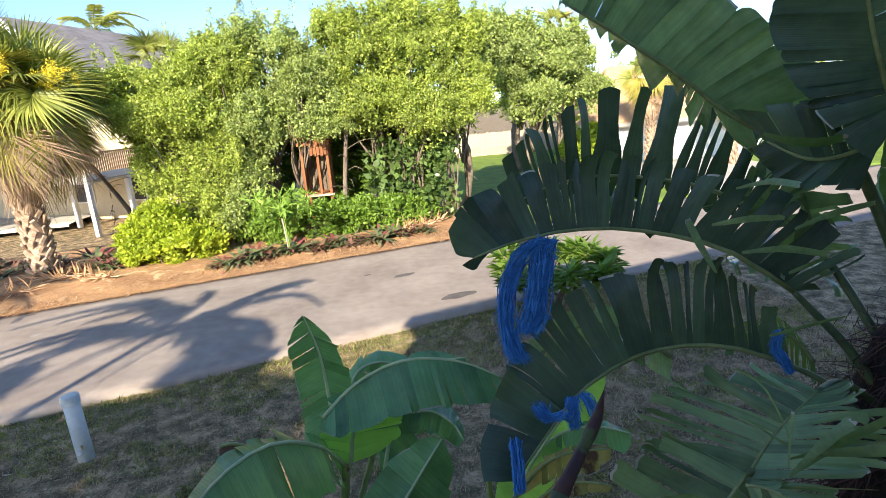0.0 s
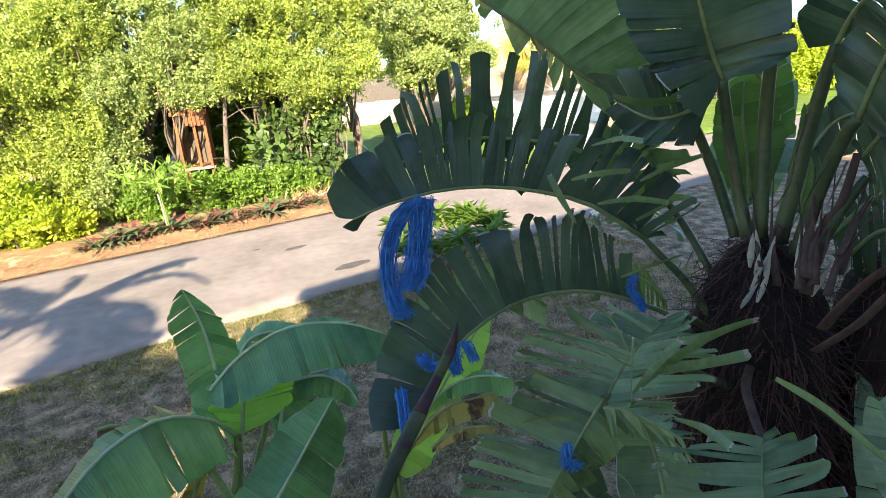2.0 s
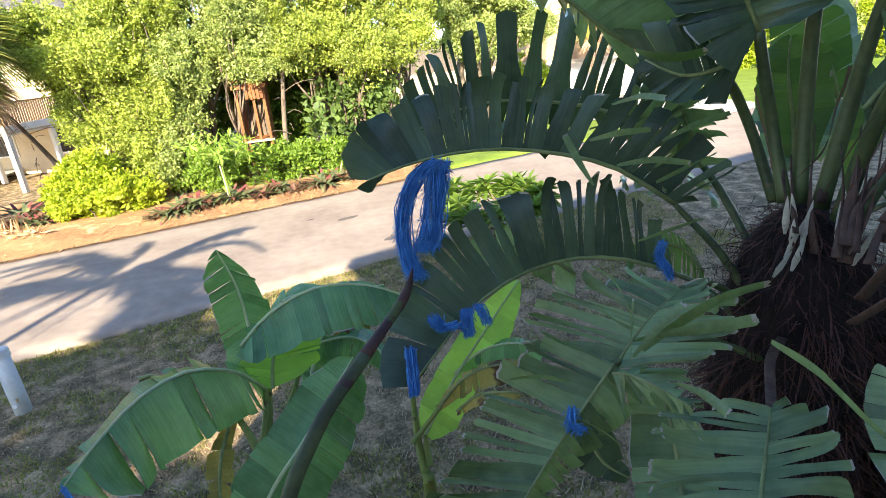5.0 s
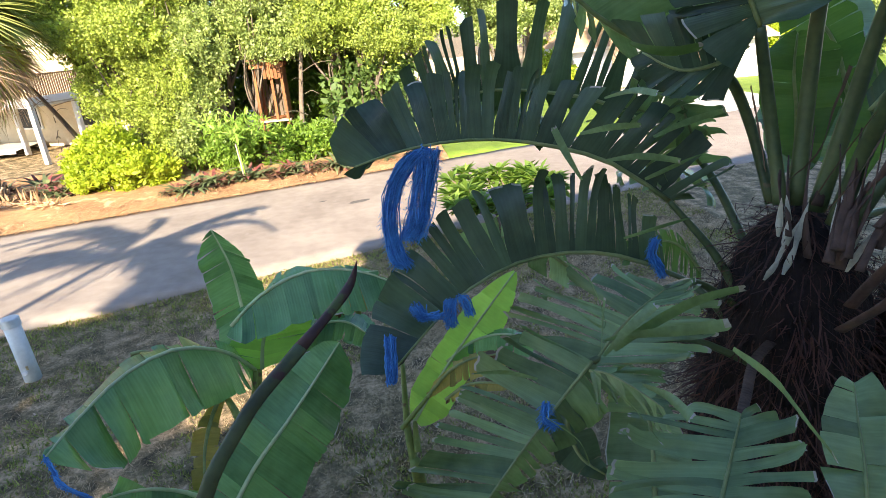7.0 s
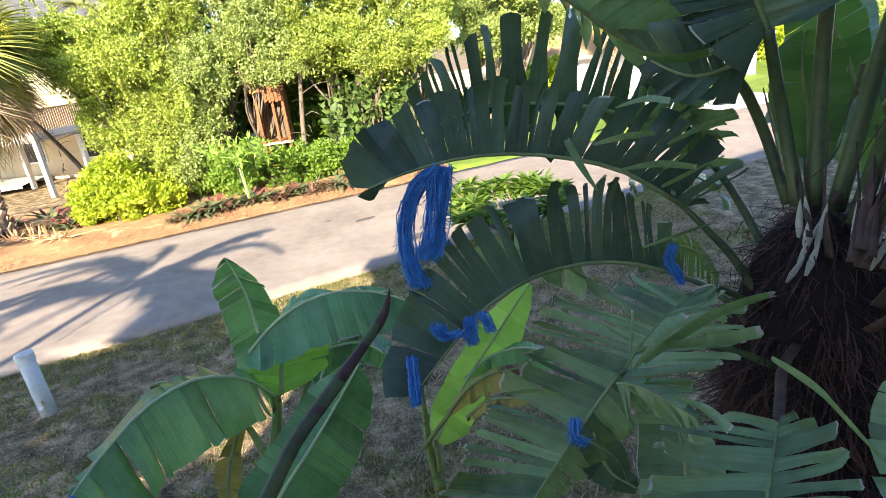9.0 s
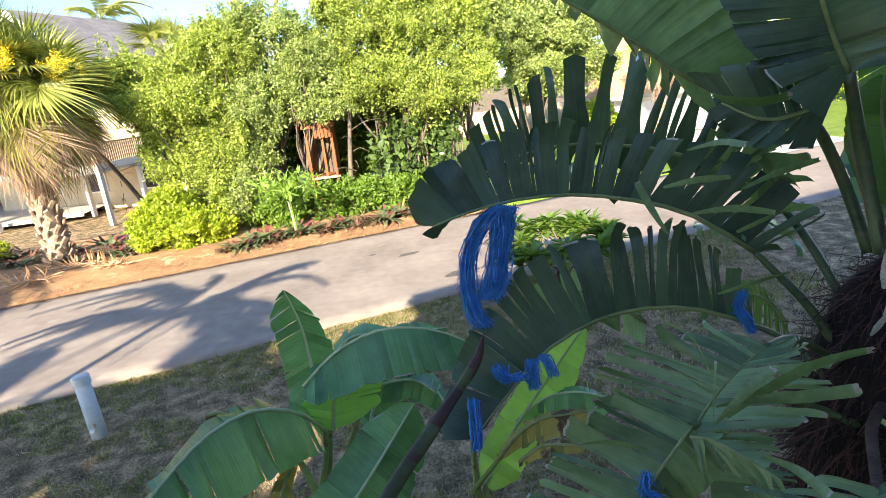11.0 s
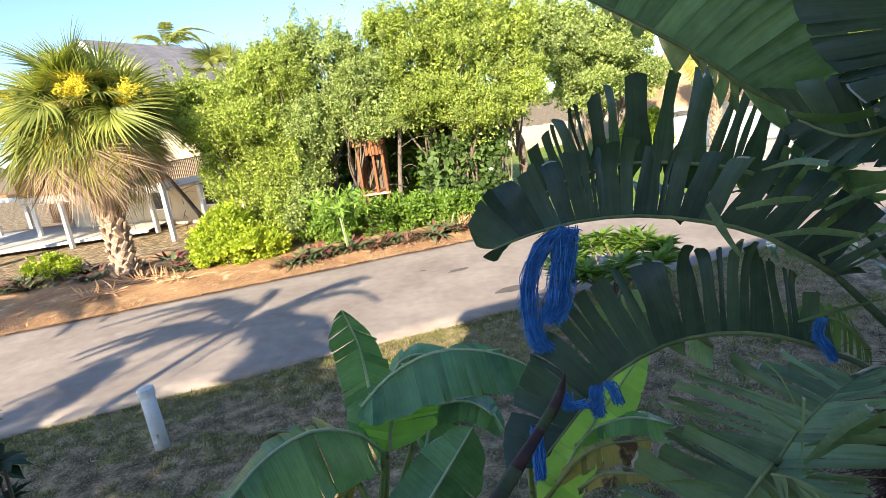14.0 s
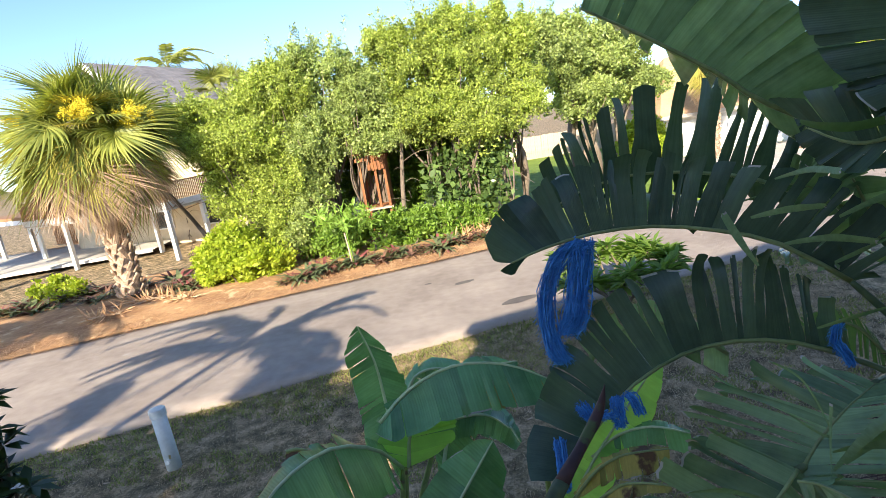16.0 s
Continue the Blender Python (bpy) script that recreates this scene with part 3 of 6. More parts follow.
tagged(quads_part("pine_straw", straw(16000), straw_mat), "loose orange straw and dry stems on the bed", "straw", kind="stuff")


def road_patch(x, y, rx, ry, seed):
    r = random.Random(seed)
    bm = bmesh.new()
    pts = []
    for i in range(18):
        a = 2 * math.pi * i / 18
        k = r.uniform(0.8, 1.15)
        px, py = x + rx * k * math.cos(a), y + ry * k * math.sin(a) + 0.3 * rx * k * math.cos(a)
        f = (py - near_edge(px)) / (far_edge(px) - near_edge(px))
        pts.append(bm.verts.new((px, py, 0.052 + 0.05 * f * (1 - f) + 0.006 * noise.noise(Vector((px * 0.5, py * 0.5, 3))))))
    bm.faces.new(pts)
    return tagged(part("road_patch", bm, patch_mat, None), "dark oily patch on the grey asphalt", "patch", "road patches", "structure")


for k, (x, y, rx, ry) in enumerate(((1.4, 12.75, 0.42, 0.2), (0.2, 14.9, 0.3, 0.13), (-0.8, 15.3, 0.1, 0.06), (-9.5, 15.0, 0.12, 0.05))):
    road_patch(x, y, rx, ry, k)

# ---- the building at the camera's back, whose shade lies on the lawn ----
turn_b = Matrix.Translation((0, 0.1, 0)) @ Matrix.Rotation(math.atan(0.31), 4, "Z")
own = thing("own_building", (0, 0, 0), "pale grey two-storey house behind the balcony", "house")
box_part("wall", -5.2, 14, -7.0, -1.0, 0, 7.15, slab_mat, own, 0, turn_b)
box_part("balcony", -1.5, 1.7, -1.0, -0.12, 2.72, 2.9, slab_mat, own, 0.01, turn_b)
box_part("roof", -5.65, 14.5, -8.0, -0.95, 7.15, 7.45, white_mat, own, 0.01, turn_b)


# ---- feather palms ----
def feather_frond(seed, length=2.6, leaflets=34, droop=0.9):
    r = random.Random(seed)
    bm = bmesh.new()
    path = [Vector((0, length * s * (1 - 0.12 * s), length * (0.62 * s - droop * s * s))) for s in (i / 12 for i in range(13))]
    tube(bm, path, [0.028 * (1.05 - i / 12) for i in range(13)], 5)
    for i in range(leaflets):
        s = 0.14 + 0.86 * i / leaflets
        k = min(int(s * 12), 11)
        p = path[k].lerp(path[k + 1], s * 12 - k)
        ln = 0.62 * math.sin(math.pi * (0.12 + 0.8 * s)) * r.uniform(0.85, 1.1)
        for side in (-1, 1):
            d = Vector((side * 0.85, 0.5, -0.25 + r.uniform(-0.15, 0.15))).normalized() * ln
            w = Vector((0, 0.036, 0.01))
            a = [bm.verts.new(q) for q in (p - w * 0.5, p + w * 0.5, p + d * 0.55 + w - Vector((0, 0, 0.02)), p + d * 0.55 - w - Vector((0, 0, 0.02)))]
            bm.faces.new(a)
            bm.faces.new((a[3], a[2], bm.verts.new(p + d - Vector((0, 0, 0.22 * ln)))))
    me = bpy.data.meshes.new("frond")
    bm.to_mesh(me)
    bm.free()
    me.materials.append(fan_green)
    return me


frond_meshes = [feather_frond(k, 2.6 + 0.25 * k, 34, 0.75 + 0.15 * k) for k in range(3)]


def feather_palm(base, height, fronds, seed, label, scale=1.0, group="", narrow=1.0):
    r = random.Random(seed)
    t = thing("feather_palm", base, label, "palm", group)
    bm = bmesh.new()
    tube(bm, spline([(0, 0, -0.1), (0.1, 0, height * 0.5), (0, 0, height)], 10), [0.13 - 0.005 * i for i in range(11)], 9)
    part("trunk", bm, palm_bark, t, smooth=True)
    for k in range(fronds):
        ob = new("frond", frond_meshes[k % 3])
        ob.parent = t
        ob.matrix_basis = pose(0, 0, height - 0.1, r.uniform(-22, 40), 0, k * 137.5 + r.uniform(-15, 15)) @ Matrix.Scale(scale * r.uniform(0.85, 1.1), 4) @ Matrix.Diagonal((narrow, 1, 1, 1))
    return t


# Unseen palms that throw the frond shadows onto lane and lawn.
feather_palm((-10.2, -0.7, 0), 6.9, 25, 3, "feather palm beside the house", 1.3, "palms beside the house", 0.34)
feather_palm((-8.6, -3.1, 0), 5.2, 40, 8, "lower feather palm beside the house", 1.3, "palms beside the house", 1.2)
# Three more unseen palms, added only to shade the left lawn and bed.
feather_palm((-7.3, -6.0, 0), 5.8, 22, 12, "unseen feather palm added behind the house corner for its shade", 1.25, "palms beside the house")
feather_palm((-12.4, -3.6, 0), 5.0, 26, 9, "unseen feather palm added behind the house corner for its shade", 1.4, "palms beside the house")
feather_palm((-17.8, 4.0, 0), 6.4, 20, 10, "unseen feather palm added beside the lane for its shade", 1.4, "palms beside the house")
feather_palm((-17.0, 40.0, 0), 10.8, 14, 4, "tall coconut palm behind the grey roof", 1.0)
feather_palm((27.0, 36.0, 0), 5.5, 16, 5, "feather palm beside the garage house", 1.0, "palms across the lane")
feather_palm((33.0, 33.0, 0), 5.0, 16, 6, "feather palm beside the garage house", 1.0, "palms across the lane")


# ---- fan palms ----
def fan_leaf(seed, radius, bend, droop, segs=38, spread=260, width=0.03):
    """A fan leaf on its stem: the blade bends down at the hub by the angle bend, its pleated segments part half way out and droop at their ends."""
    r = random.Random(seed)
    bm = bmesh.new()
    stem = [Vector((0, s * 1.0, 0.16 * s - 0.22 * s * s)) for s in (i / 6 for i in range(7))]
    tube(bm, stem, [0.022 * (1.1 - 0.6 * i / 6) for i in range(7)], 5)
    hub = stem[-1]
    turn = Matrix.Rotation(-bend, 3, "X")
    for k in range(segs):
        a = radians(-spread / 2 + spread * k / (segs - 1)) + r.uniform(-0.03, 0.03)
        d = Vector((math.sin(a), math.cos(a), 0.10 * abs(math.sin(a))))
        side = Vector((d.y, -d.x, 0)) * (width * r.uniform(0.8, 1.1))
        ln = radius * (0.70 + 0.30 * math.cos(a * 0.6)) * r.uniform(0.84, 1.08)
        fold = Vector((0, 0, 0.024 if k % 2 else -0.016))
        lift, drop = r.uniform(-0.09, 0.09), droop * r.uniform(0.5, 1.3)
        prev = None
        for f in (0.02, 0.3, 0.5, 0.7, 0.87, 1.0):
            c = d * (ln * f) + Vector((0, 0, lift * ln * max(0, f - 0.35)))
            c = hub + turn @ c - Vector((0, 0, drop * ln * max(0, f - 0.3) ** 2))
            wd = turn @ side * (min(1.0, 2.0 * f + 0.05) if f <= 0.5 else max(0.05, (1 - f) * 1.9))
            ridge = turn @ fold * (1 - f)
            row = [bm.verts.new(c - wd), bm.verts.new(c + ridge), bm.verts.new(c + wd)]
            if prev:
                bm.faces.new((prev[0], prev[1], row[1], row[0]))
                bm.faces.new((prev[1], prev[2], row[2], row[1]))
            prev = row
    me = bpy.data.meshes.new("fan_leaf")
    bm.to_mesh(me)
    bm.free()
    return me


def coloured(me, mat):
    c = me.copy()
    c.materials.append(mat)
    return c


fan_shapes = [fan_leaf(k, 0.95, (0.12, 0.55, 1.05)[k], (0.3, 0.55, 0.85)[k], 36, (240, 200, 170)[k], 0.026) for k in range(3)]
dead_shapes = [fan_leaf(20 + k, 0.85, 0.9 + 0.3 * k, 1.5, 32, 130 - 40 * k, 0.022) for k in range(2)]
fan_greens = [coloured(m, fan_green) for m in fan_shapes]
fan_yellows = [coloured(m, fan_yellow) for m in fan_shapes]
fan_deads = [coloured(m, fan_dead) for m in dead_shapes]


BLOOM_SPOTS = ((0.99, -1.73, 1.11), (-0.86, -1.66, 0.82), (2.14, -1.06, 0.74))


def fan_palm(base, height, greens, deads, seed, label, scale=1.0, lean=(0, 0), yellow=0.2, blooms=0, trunk_r=0.24, group=""):
    r = random.Random(seed)
    t = thing("fan_palm", base, label, "palm", group)
    top = Vector((lean[0], lean[1], height))
    bm = bmesh.new()
    path = spline([(0, 0, -0.1), (lean[0] * 0.35, lean[1] * 0.35, height * 0.45), top], 14)
    tube(bm, path, [trunk_r * (1.25 - 0.35 * min(1, i / 4)) for i in range(15)], 12)
    part("trunk", bm, palm_bark, t, smooth=True)
    boot = bmesh.new()
    box(boot, -0.075, 0.075, -0.03, 0.05, -0.20, 0.20, 0.02)
    bme = bpy.data.meshes.new("leaf_boot")
    boot.to_mesh(bme)
    boot.free()
    bme.materials.append(palm_bark)
    for k in range(int(height * 26)):
        z = 0.15 + (height - 0.4) * k / (height * 26)
        c = path[min(13, int(z / height * 14))].lerp(path[min(14, int(z / height * 14) + 1)], z / height * 14 % 1)
        a = k * 2.4
        rad = trunk_r * (1.15 if z < 0.8 else 1.0)
        ob = new("leaf_boot", bme)
        ob.parent = t
        ob.matrix_basis = Matrix.Translation(c + Vector((math.cos(a), math.sin(a), 0)) * rad) @ pose(0, 0, 0, 0, 0, math.degrees(a) - 90) @ pose(0, 0, 0, -24, r.choice((-28, 28)), 0) @ Matrix.Scale(r.uniform(0.8, 1.2), 4)
    for k in range(greens):
        u = (k + 0.5) / greens
        tilt = 82 - 92 * u + r.uniform(-24, 24)
        me = (fan_yellows if (r.random() < yellow and u > 0.4) else fan_greens)[min(2, int(u * 2.6 + r.random() * 0.9))]
        ob = new("fan_leaf", me)
        ob.parent = t
        ob.matrix_basis = Matrix.Translation(top + Vector((0, 0, 0.4 - 0.7 * u))) @ pose(0, 0, 0, 0, 0, k * 137.5 + r.uniform(-12, 12)) @ pose(0, 0, 0, tilt, r.uniform(-65, 65), 0) @ Matrix.Scale(scale * r.uniform(0.6, 1.16) * (0.8 + 0.3 * min(1, 2 * u) - 0.35 * max(0, u - 0.6)), 4)
    for k in range(deads):
        ob = new("dead_fan_leaf", fan_deads[k % 2])
        ob.parent = t
        ob.matrix_basis = Matrix.Translation(top + Vector((0, 0, -0.15 - 0.45 * r.random()))) @ pose(0, 0, 0, 0, 0, k * 137.5 + r.uniform(-20, 20)) @ pose(0, 0, 0, r.uniform(-46, 2), r.uniform(-60, 60), 0) @ Matrix.Scale(scale * r.uniform(0.55, 1.0), 4)
        if k == 0:
            tagged(ob, "dry tan hanging palm leaf")
    g = np.random.default_rng(seed)
    for x, y, z in BLOOM_SPOTS[:blooms]:
        cen = np.array(top) + np.array((x, y, z)) + g.normal(size=(34, 3)) * np.array((0.24, 0.2, 0.22))
        quads_part("bloom", leaf_cloud(g, cen, 0.13, 60, 0.06, 0.4), bloom_mat, t, "yellow palm flower cluster")
    return t


fan_palm((-11.4, 19.35, 0.1), 5.25, 112, 84, 11, "shaggy cabbage palm with tan dead skirt and yellow blooms", 1.62, (0.0, 0.0), 0.4, 3, 0.36)
fan_palm((-8.6, 25.2, 0.1), 6.5, 26, 6, 12, "fan palm standing behind the green trees", 1.15, (0.2, 0.0), 0.35, 0, 0.2)
fan_palm((-21.5, 25.5, 0.1), 4.6, 30, 10, 13, "fan palm beside the house porch", 1.1, (0.0, 0.0), 0.3, 0, 0.2)
fan_palm((15.0, 31.0, 0.0), 4.6, 30, 16, 14, "yellowing fan palm before the tan roof", 1.15, (0.1, 0.0), 0.6, 0, 0.2, "fan palms across the lane")
fan_palm((19.0, 29.5, 0.0), 4.0, 28, 14, 15, "yellowing fan palm before the tan roof", 1.1, (0.1, 0.0), 0.5, 0, 0.2, "fan palms across the lane")
fan_palm((11.8, 37.0, 0.0), 8.2, 26, 12, 16, "tall yellowing fan palm behind the trees", 1.2, (0.1, 0.0), 0.8, 0, 0.2)

# ---- trees across the lane ----
tree("oak_tree", (-6.4, 21.6, 0.1), [(-6.6, 21.4, 5.1, 1.9, 1.6, 1.9), (-5.2, 21.6, 6.2, 1.6, 1.4, 1.5), (-8.0, 21.6, 4.3, 1.4, 1.3, 1.7), (-5.6, 20.8, 3.2, 1.3, 1.0, 1.7), (-7.5, 20.8, 2.6, 1.2, 0.9, 1.2), (-6.2, 20.4, 1.6, 0.9, 0.7, 1.3), (-8.9, 22.0, 5.3, 1.2, 1.2, 1.3)], "dense sunlit oak tree beside the lane", oak_leaf, 31, stems=3, trunk_r=0.12, broken=15, wisps=190, group="oak trees")
tree("oak_tree", (-4.4, 22.8, 0.1), [(-3.6, 21.9, 6.2, 1.8, 1.6, 1.8), (-2.3, 21.4, 5.0, 1.6, 1.3, 1.5), (-4.5, 21.0, 4.2, 1.3, 1.1, 1.5), (-4.7, 20.6, 2.3, 0.8, 0.7, 1.4), (-5.3, 20.2, 1.3, 0.7, 0.6, 1.1), (-2.2, 21.0, 3.95, 1.2, 0.7, 0.55)], "dense sunlit oak tree beside the playhouse", olive_leaf, 32, stems=3, trunk_r=0.12, broken=15, wisps=190, group="oak trees")
tree("oak_tree", (0.4, 22.6, 0.1), [(-0.6, 22.0, 6.4, 1.8, 1.6, 1.8), (1.0, 21.9, 6.3, 1.8, 1.6, 1.9), (-0.2, 21.2, 4.7, 1.9, 1.2, 1.4), (1.7, 21.2, 4.3, 1.5, 1.2, 1.7)], "broad sunlit oak tree beside the lane", oak_leaf, 33, stems=3, trunk_r=0.13, broken=15, wisps=190, group="oak trees")
tree("oak_tree", (3.2, 23.6, 0.1), [(2.9, 23.2, 6.6, 1.8, 1.5, 1.9), (3.2, 22.6, 4.6, 1.4, 1.2, 1.6)], "sunlit oak tree beside the far lawn", oak_leaf, 34, stems=2, trunk_r=0.12, broken=15, wisps=190, group="oak trees")
tree("thicket_tree", (-4.2, 24.2, 0.1), [(-6.2, 24.2, 3.0, 2.6, 1.0, 2.9), (-1.8, 24.4, 3.0, 2.6, 1.0, 2.9), (1.2, 24.6, 3.0, 1.8, 0.9, 2.8)], "dense dark thicket behind the oaks", hedge_leaf, 38, stems=3, trunk_r=0.12, per_m2=8, size=0.2)
tree("feathery_tree", (7.6, 28.4, 0.0), [(6.4, 28.0, 6.6, 2.2, 1.8, 2.3), (8.6, 28.2, 6.0, 2.2, 1.8, 1.9), (7.4, 27.4, 4.2, 2.0, 1.4, 1.2), (10.0, 28.4, 4.6, 1.6, 1.4, 1.3)], "fine-leaved olive-green tree on the far lawn", olive_leaf, 35, broken=11, wisps=120, stems=3, trunk_r=0.17, size=0.12)
tree("feathery_tree", (8.4, 35.0, 0.0), [(8.4, 35.0, 6.6, 2.6, 2.0, 2.2), (10.4, 35.2, 5.2, 2.0, 1.8, 1.6)], "fine-leaved tree farther back on the lawn", olive_leaf, 36, broken=7, stems=1, trunk_r=0.22, size=0.15, per_m2=6)
tree("far_tree", (-24.0, 26.5, 0.1), [(-24.0, 26.5, 4.8, 2.6, 2.0, 1.9), (-27.5, 27.5, 4.4, 2.6, 2.0, 1.8)], "round tree beside the porch", oak_leaf, 37, per_m2=5, size=0.16, stems=1)
for k, (x, y, z) in enumerate(((24, 40, 4.6), (30, 42, 5.2), (36, 40, 5.0), (43, 38, 5.4), (22, 48, 6.0), (50, 34, 5.2))):
    tree("far_tree", (x, y, 0.0), [(x, y, z * 0.62, 3.6, 2.6, z * 0.55), (x + 2.2, y - 0.8, z * 0.42, 2.4, 1.8, z * 0.4)], "leafy yellow-green tree behind the far lawn", bush_leaf if k % 2 else olive_leaf, 50 + k, per_m2=3.5, size=0.24, twig=0.5, group="trees behind the far lawn")

# shrubs of the bed
def shrub(name, base, lobes, label, mat, seed, **kw):
    return tree(name, base, lobes, label, mat, seed, trunk_r=0.035, stems=3, category="shrub", **kw)


shrub("bright_shrub", (-7.4, 19.0, 0.15), [(-8.0, 19.1, 0.85, 0.9, 0.75, 0.8), (-6.9, 18.9, 0.75, 0.9, 0.75, 0.75), (-7.5, 19.3, 1.35, 0.9, 0.7, 0.85), (-6.2, 19.2, 0.6, 0.55, 0.5, 0.55)], "bright yellow-green shrub at the lane's edge", bush_leaf, 61, size=0.13, per_m2=12, twig=0.26)
shrub("bright_shrub", (-14.6, 20.4, 0.15), [(-14.9, 20.4, 0.6, 0.75, 0.6, 0.55), (-14.2, 20.3, 0.5, 0.5, 0.5, 0.45)], "small yellow-green shrub beside the fan palm", bush_leaf, 62, size=0.12, per_m2=12, twig=0.24)
for k, (x, y, s) in enumerate(((-5.0, 20.6, 1.5), (-4.0, 20.2, 1.3), (-2.7, 20.5, 1.1), (-1.5, 20.7, 1.1), (-0.2, 20.9, 1.0), (0.8, 21.2, 0.9))):
    shrub("hedge_shrub", (x, y, 0.15), [(x, y, 0.55 * s + 0.1, 0.8, 0.6, 0.65 * s), (x + 0.45, y + 0.2, 0.8 * s, 0.6, 0.55, 0.55 * s)], "green leafy shrub under the trees", hedge_leaf, 70 + k, size=0.13, per_m2=11, twig=0.24, group="shrubs under the trees")

shrub("bright_shrub", (11.6, 32.6, 0.0), [(11.6, 32.6, 1.4, 1.3, 0.9, 1.4), (12.4, 32.4, 1.0, 0.8, 0.8, 1.0)], "yellow-green bush beside the garage house", bush_leaf, 64, size=0.18, per_m2=8, twig=0.3)
# vine wall right of the playhouse
vr = np.random.default_rng(90)
vine = thing("climbing_vine", (0.8, 21.6, 0.1), "dark large-leaved vine hanging under the oaks", "vine")
cen = np.stack((vr.uniform(-1.3, 1.9, 230), -0.05 + vr.normal(size=230) * 0.22, vr.uniform(0.2, 3.3, 230)), axis=1)
quads_part("vine_leaves", leaf_cloud(vr, cen, 0.22, 7, 0.27, 0.62), vine_leaf, vine)
for k in range(14):
    bm = bmesh.new()
    x = vr.uniform(-1.3, 1.9)
    tube(bm, spline([(x, 0.1, 0), (x + vr.normal() * 0.2, 0.05, 1.5), (x + vr.normal() * 0.3, 0.1, 3.6)], 8), [0.03] * 9, 5)
    part("stem", bm, bark_mat, vine)

# dark trunks and dead twigs in the thicket
for k, (x, y, lx, h) in enumerate(((-5.0, 20.9, 0.5, 2.6), (-1.6, 21.2, 0.5, 4.6), (2.6, 21.9, -0.2, 2.6), (-4.4, 21.0, -0.4, 2.8), (-9.3, 22.2, -1.4, 3.4))):
    t = thing("leaning_trunk", (x, y, 0.1), "dark leaning tree trunk under the crowns", "trunk", "trunks under the oaks")
    bm = bmesh.new()
    tube(bm, spline([(0, 0, -0.05), (lx * 0.2, 0, h * 0.4), (lx, 0.05, h)], 9), [0.12 - 0.007 * i for i in range(10)], 8)
    part("trunk", bm, bark_mat, t, smooth=True)
    for j in range(7):
        bm = bmesh.new()
        s = Vector((lx * 0.6, -0.05, h * (0.35 + 0.08 * j)))
        e = s + Vector((vr.normal() * 0.7, -0.3 - 0.3 * vr.random(), vr.normal() * 0.3))
        tube(bm, spline([s, s.lerp(e, 0.5) + Vector((0, 0, 0.12)), e], 5), [0.016 - 0.002 * i for i in range(6)], 4)
        part("dead_twig", bm, bark_mat, t)

# ---- playhouse ----
play = thing("wooden_playhouse", (-2.5, 21.95, 0.05), "orange-brown cedar playhouse half hidden in the trees", "playhouse")
play.scale = (0.74, 0.9, 1.0)
for x, y in ((-0.62, -0.6), (0.14, -0.6), (0.62, -0.6), (-0.62, 0.6), (0.62, 0.6)):
    box_part("post", x - 0.065, x + 0.065, y - 0.06, y + 0.06, 1.56 if x == 0.14 else -0.1, 3.5, orange_wood, play)
for k in range(7):
    box_part("floor_board", -0.78, 0.78, -0.78 + k * 0.225, -0.57 + k * 0.225, 1.5, 1.56, fence_mat if k < 2 else orange_wood, play)
box_part("beam", -0.8, 0.8, -0.72, -0.665, 3.36, 3.5, orange_wood, play)
box_part("beam", -0.8, 0.8, 0.66, 0.72, 3.36, 3.5, orange_wood, play)
for k in range(5):
    box_part("header_board", -0.2 + k * 0.17, -0.05 + k * 0.17, -0.755, -0.725, 3.0 - 0.03 * (k % 2), 3.62, orange_wood, play)
# Back boards in dark bark colour paint the shade inside the playhouse.
for k in range(7):
    box_part("wall_board", -0.66 + k * 0.19, -0.5 + k * 0.19, 0.725, 0.75, 1.56, 2.7 if k in (2, 3) else 3.36, bark_mat, play)
for k in range(6):
    box_part("side_board", 0.69, 0.715, -0.56 + k * 0.2, -0.39 + k * 0.2, 1.56, 3.36, orange_wood, play)
for k in range(6):
    box_part("roof_board", -0.85, 0.85, -0.85 + k * 0.29, -0.58 + k * 0.29, 3.62 + 0.02 * (k % 2), 3.66 + 0.02 * (k % 2), brown_wood, play)

# ---- sapling with stake ----
sap = thing("staked_sapling", (-3.35, 18.35, 0.12), "pale green sapling tied to a thin wooden stake", "sapling")
bm = bmesh.new()
tube(bm, [Vector((0, 0, -0.1)), Vector((-0.03, 0.02, 0.6)), Vector((-0.08, 0.03, 1.25))], [0.028, 0.026, 0.024], 6)
part("stake", bm, fence_mat, sap)
bm = bmesh.new()
sr = np.random.default_rng(77)
tube(bm, spline([(0.06, 0, -0.05), (0.0, 0.03, 0.9), (-0.06, 0.05, 2.15)], 8), [0.02 - 0.001 * i for i in range(9)], 6)
tips = []
for k in range(13):
    a, z = k * 2.4, 1.45 + 0.055 * k
    e = Vector((math.cos(a) * 0.85, math.sin(a) * 0.75, z + 0.12 - 0.02 * k))
    pth = spline([(-0.03, 0.04, z), (e.x * 0.5, e.y * 0.5, z + 0.28), e], 5)
    tube(bm, pth, [0.010 - 0.001 * i for i in range(6)], 4)
    tips.append(tuple(e))
part("stem", bm, sapling_leaf, sap)
quads_part("leaves", leaf_cloud(sr, tips, 0.24, 22, 0.26, 0.24, 0.4), sapling_leaf, sap)


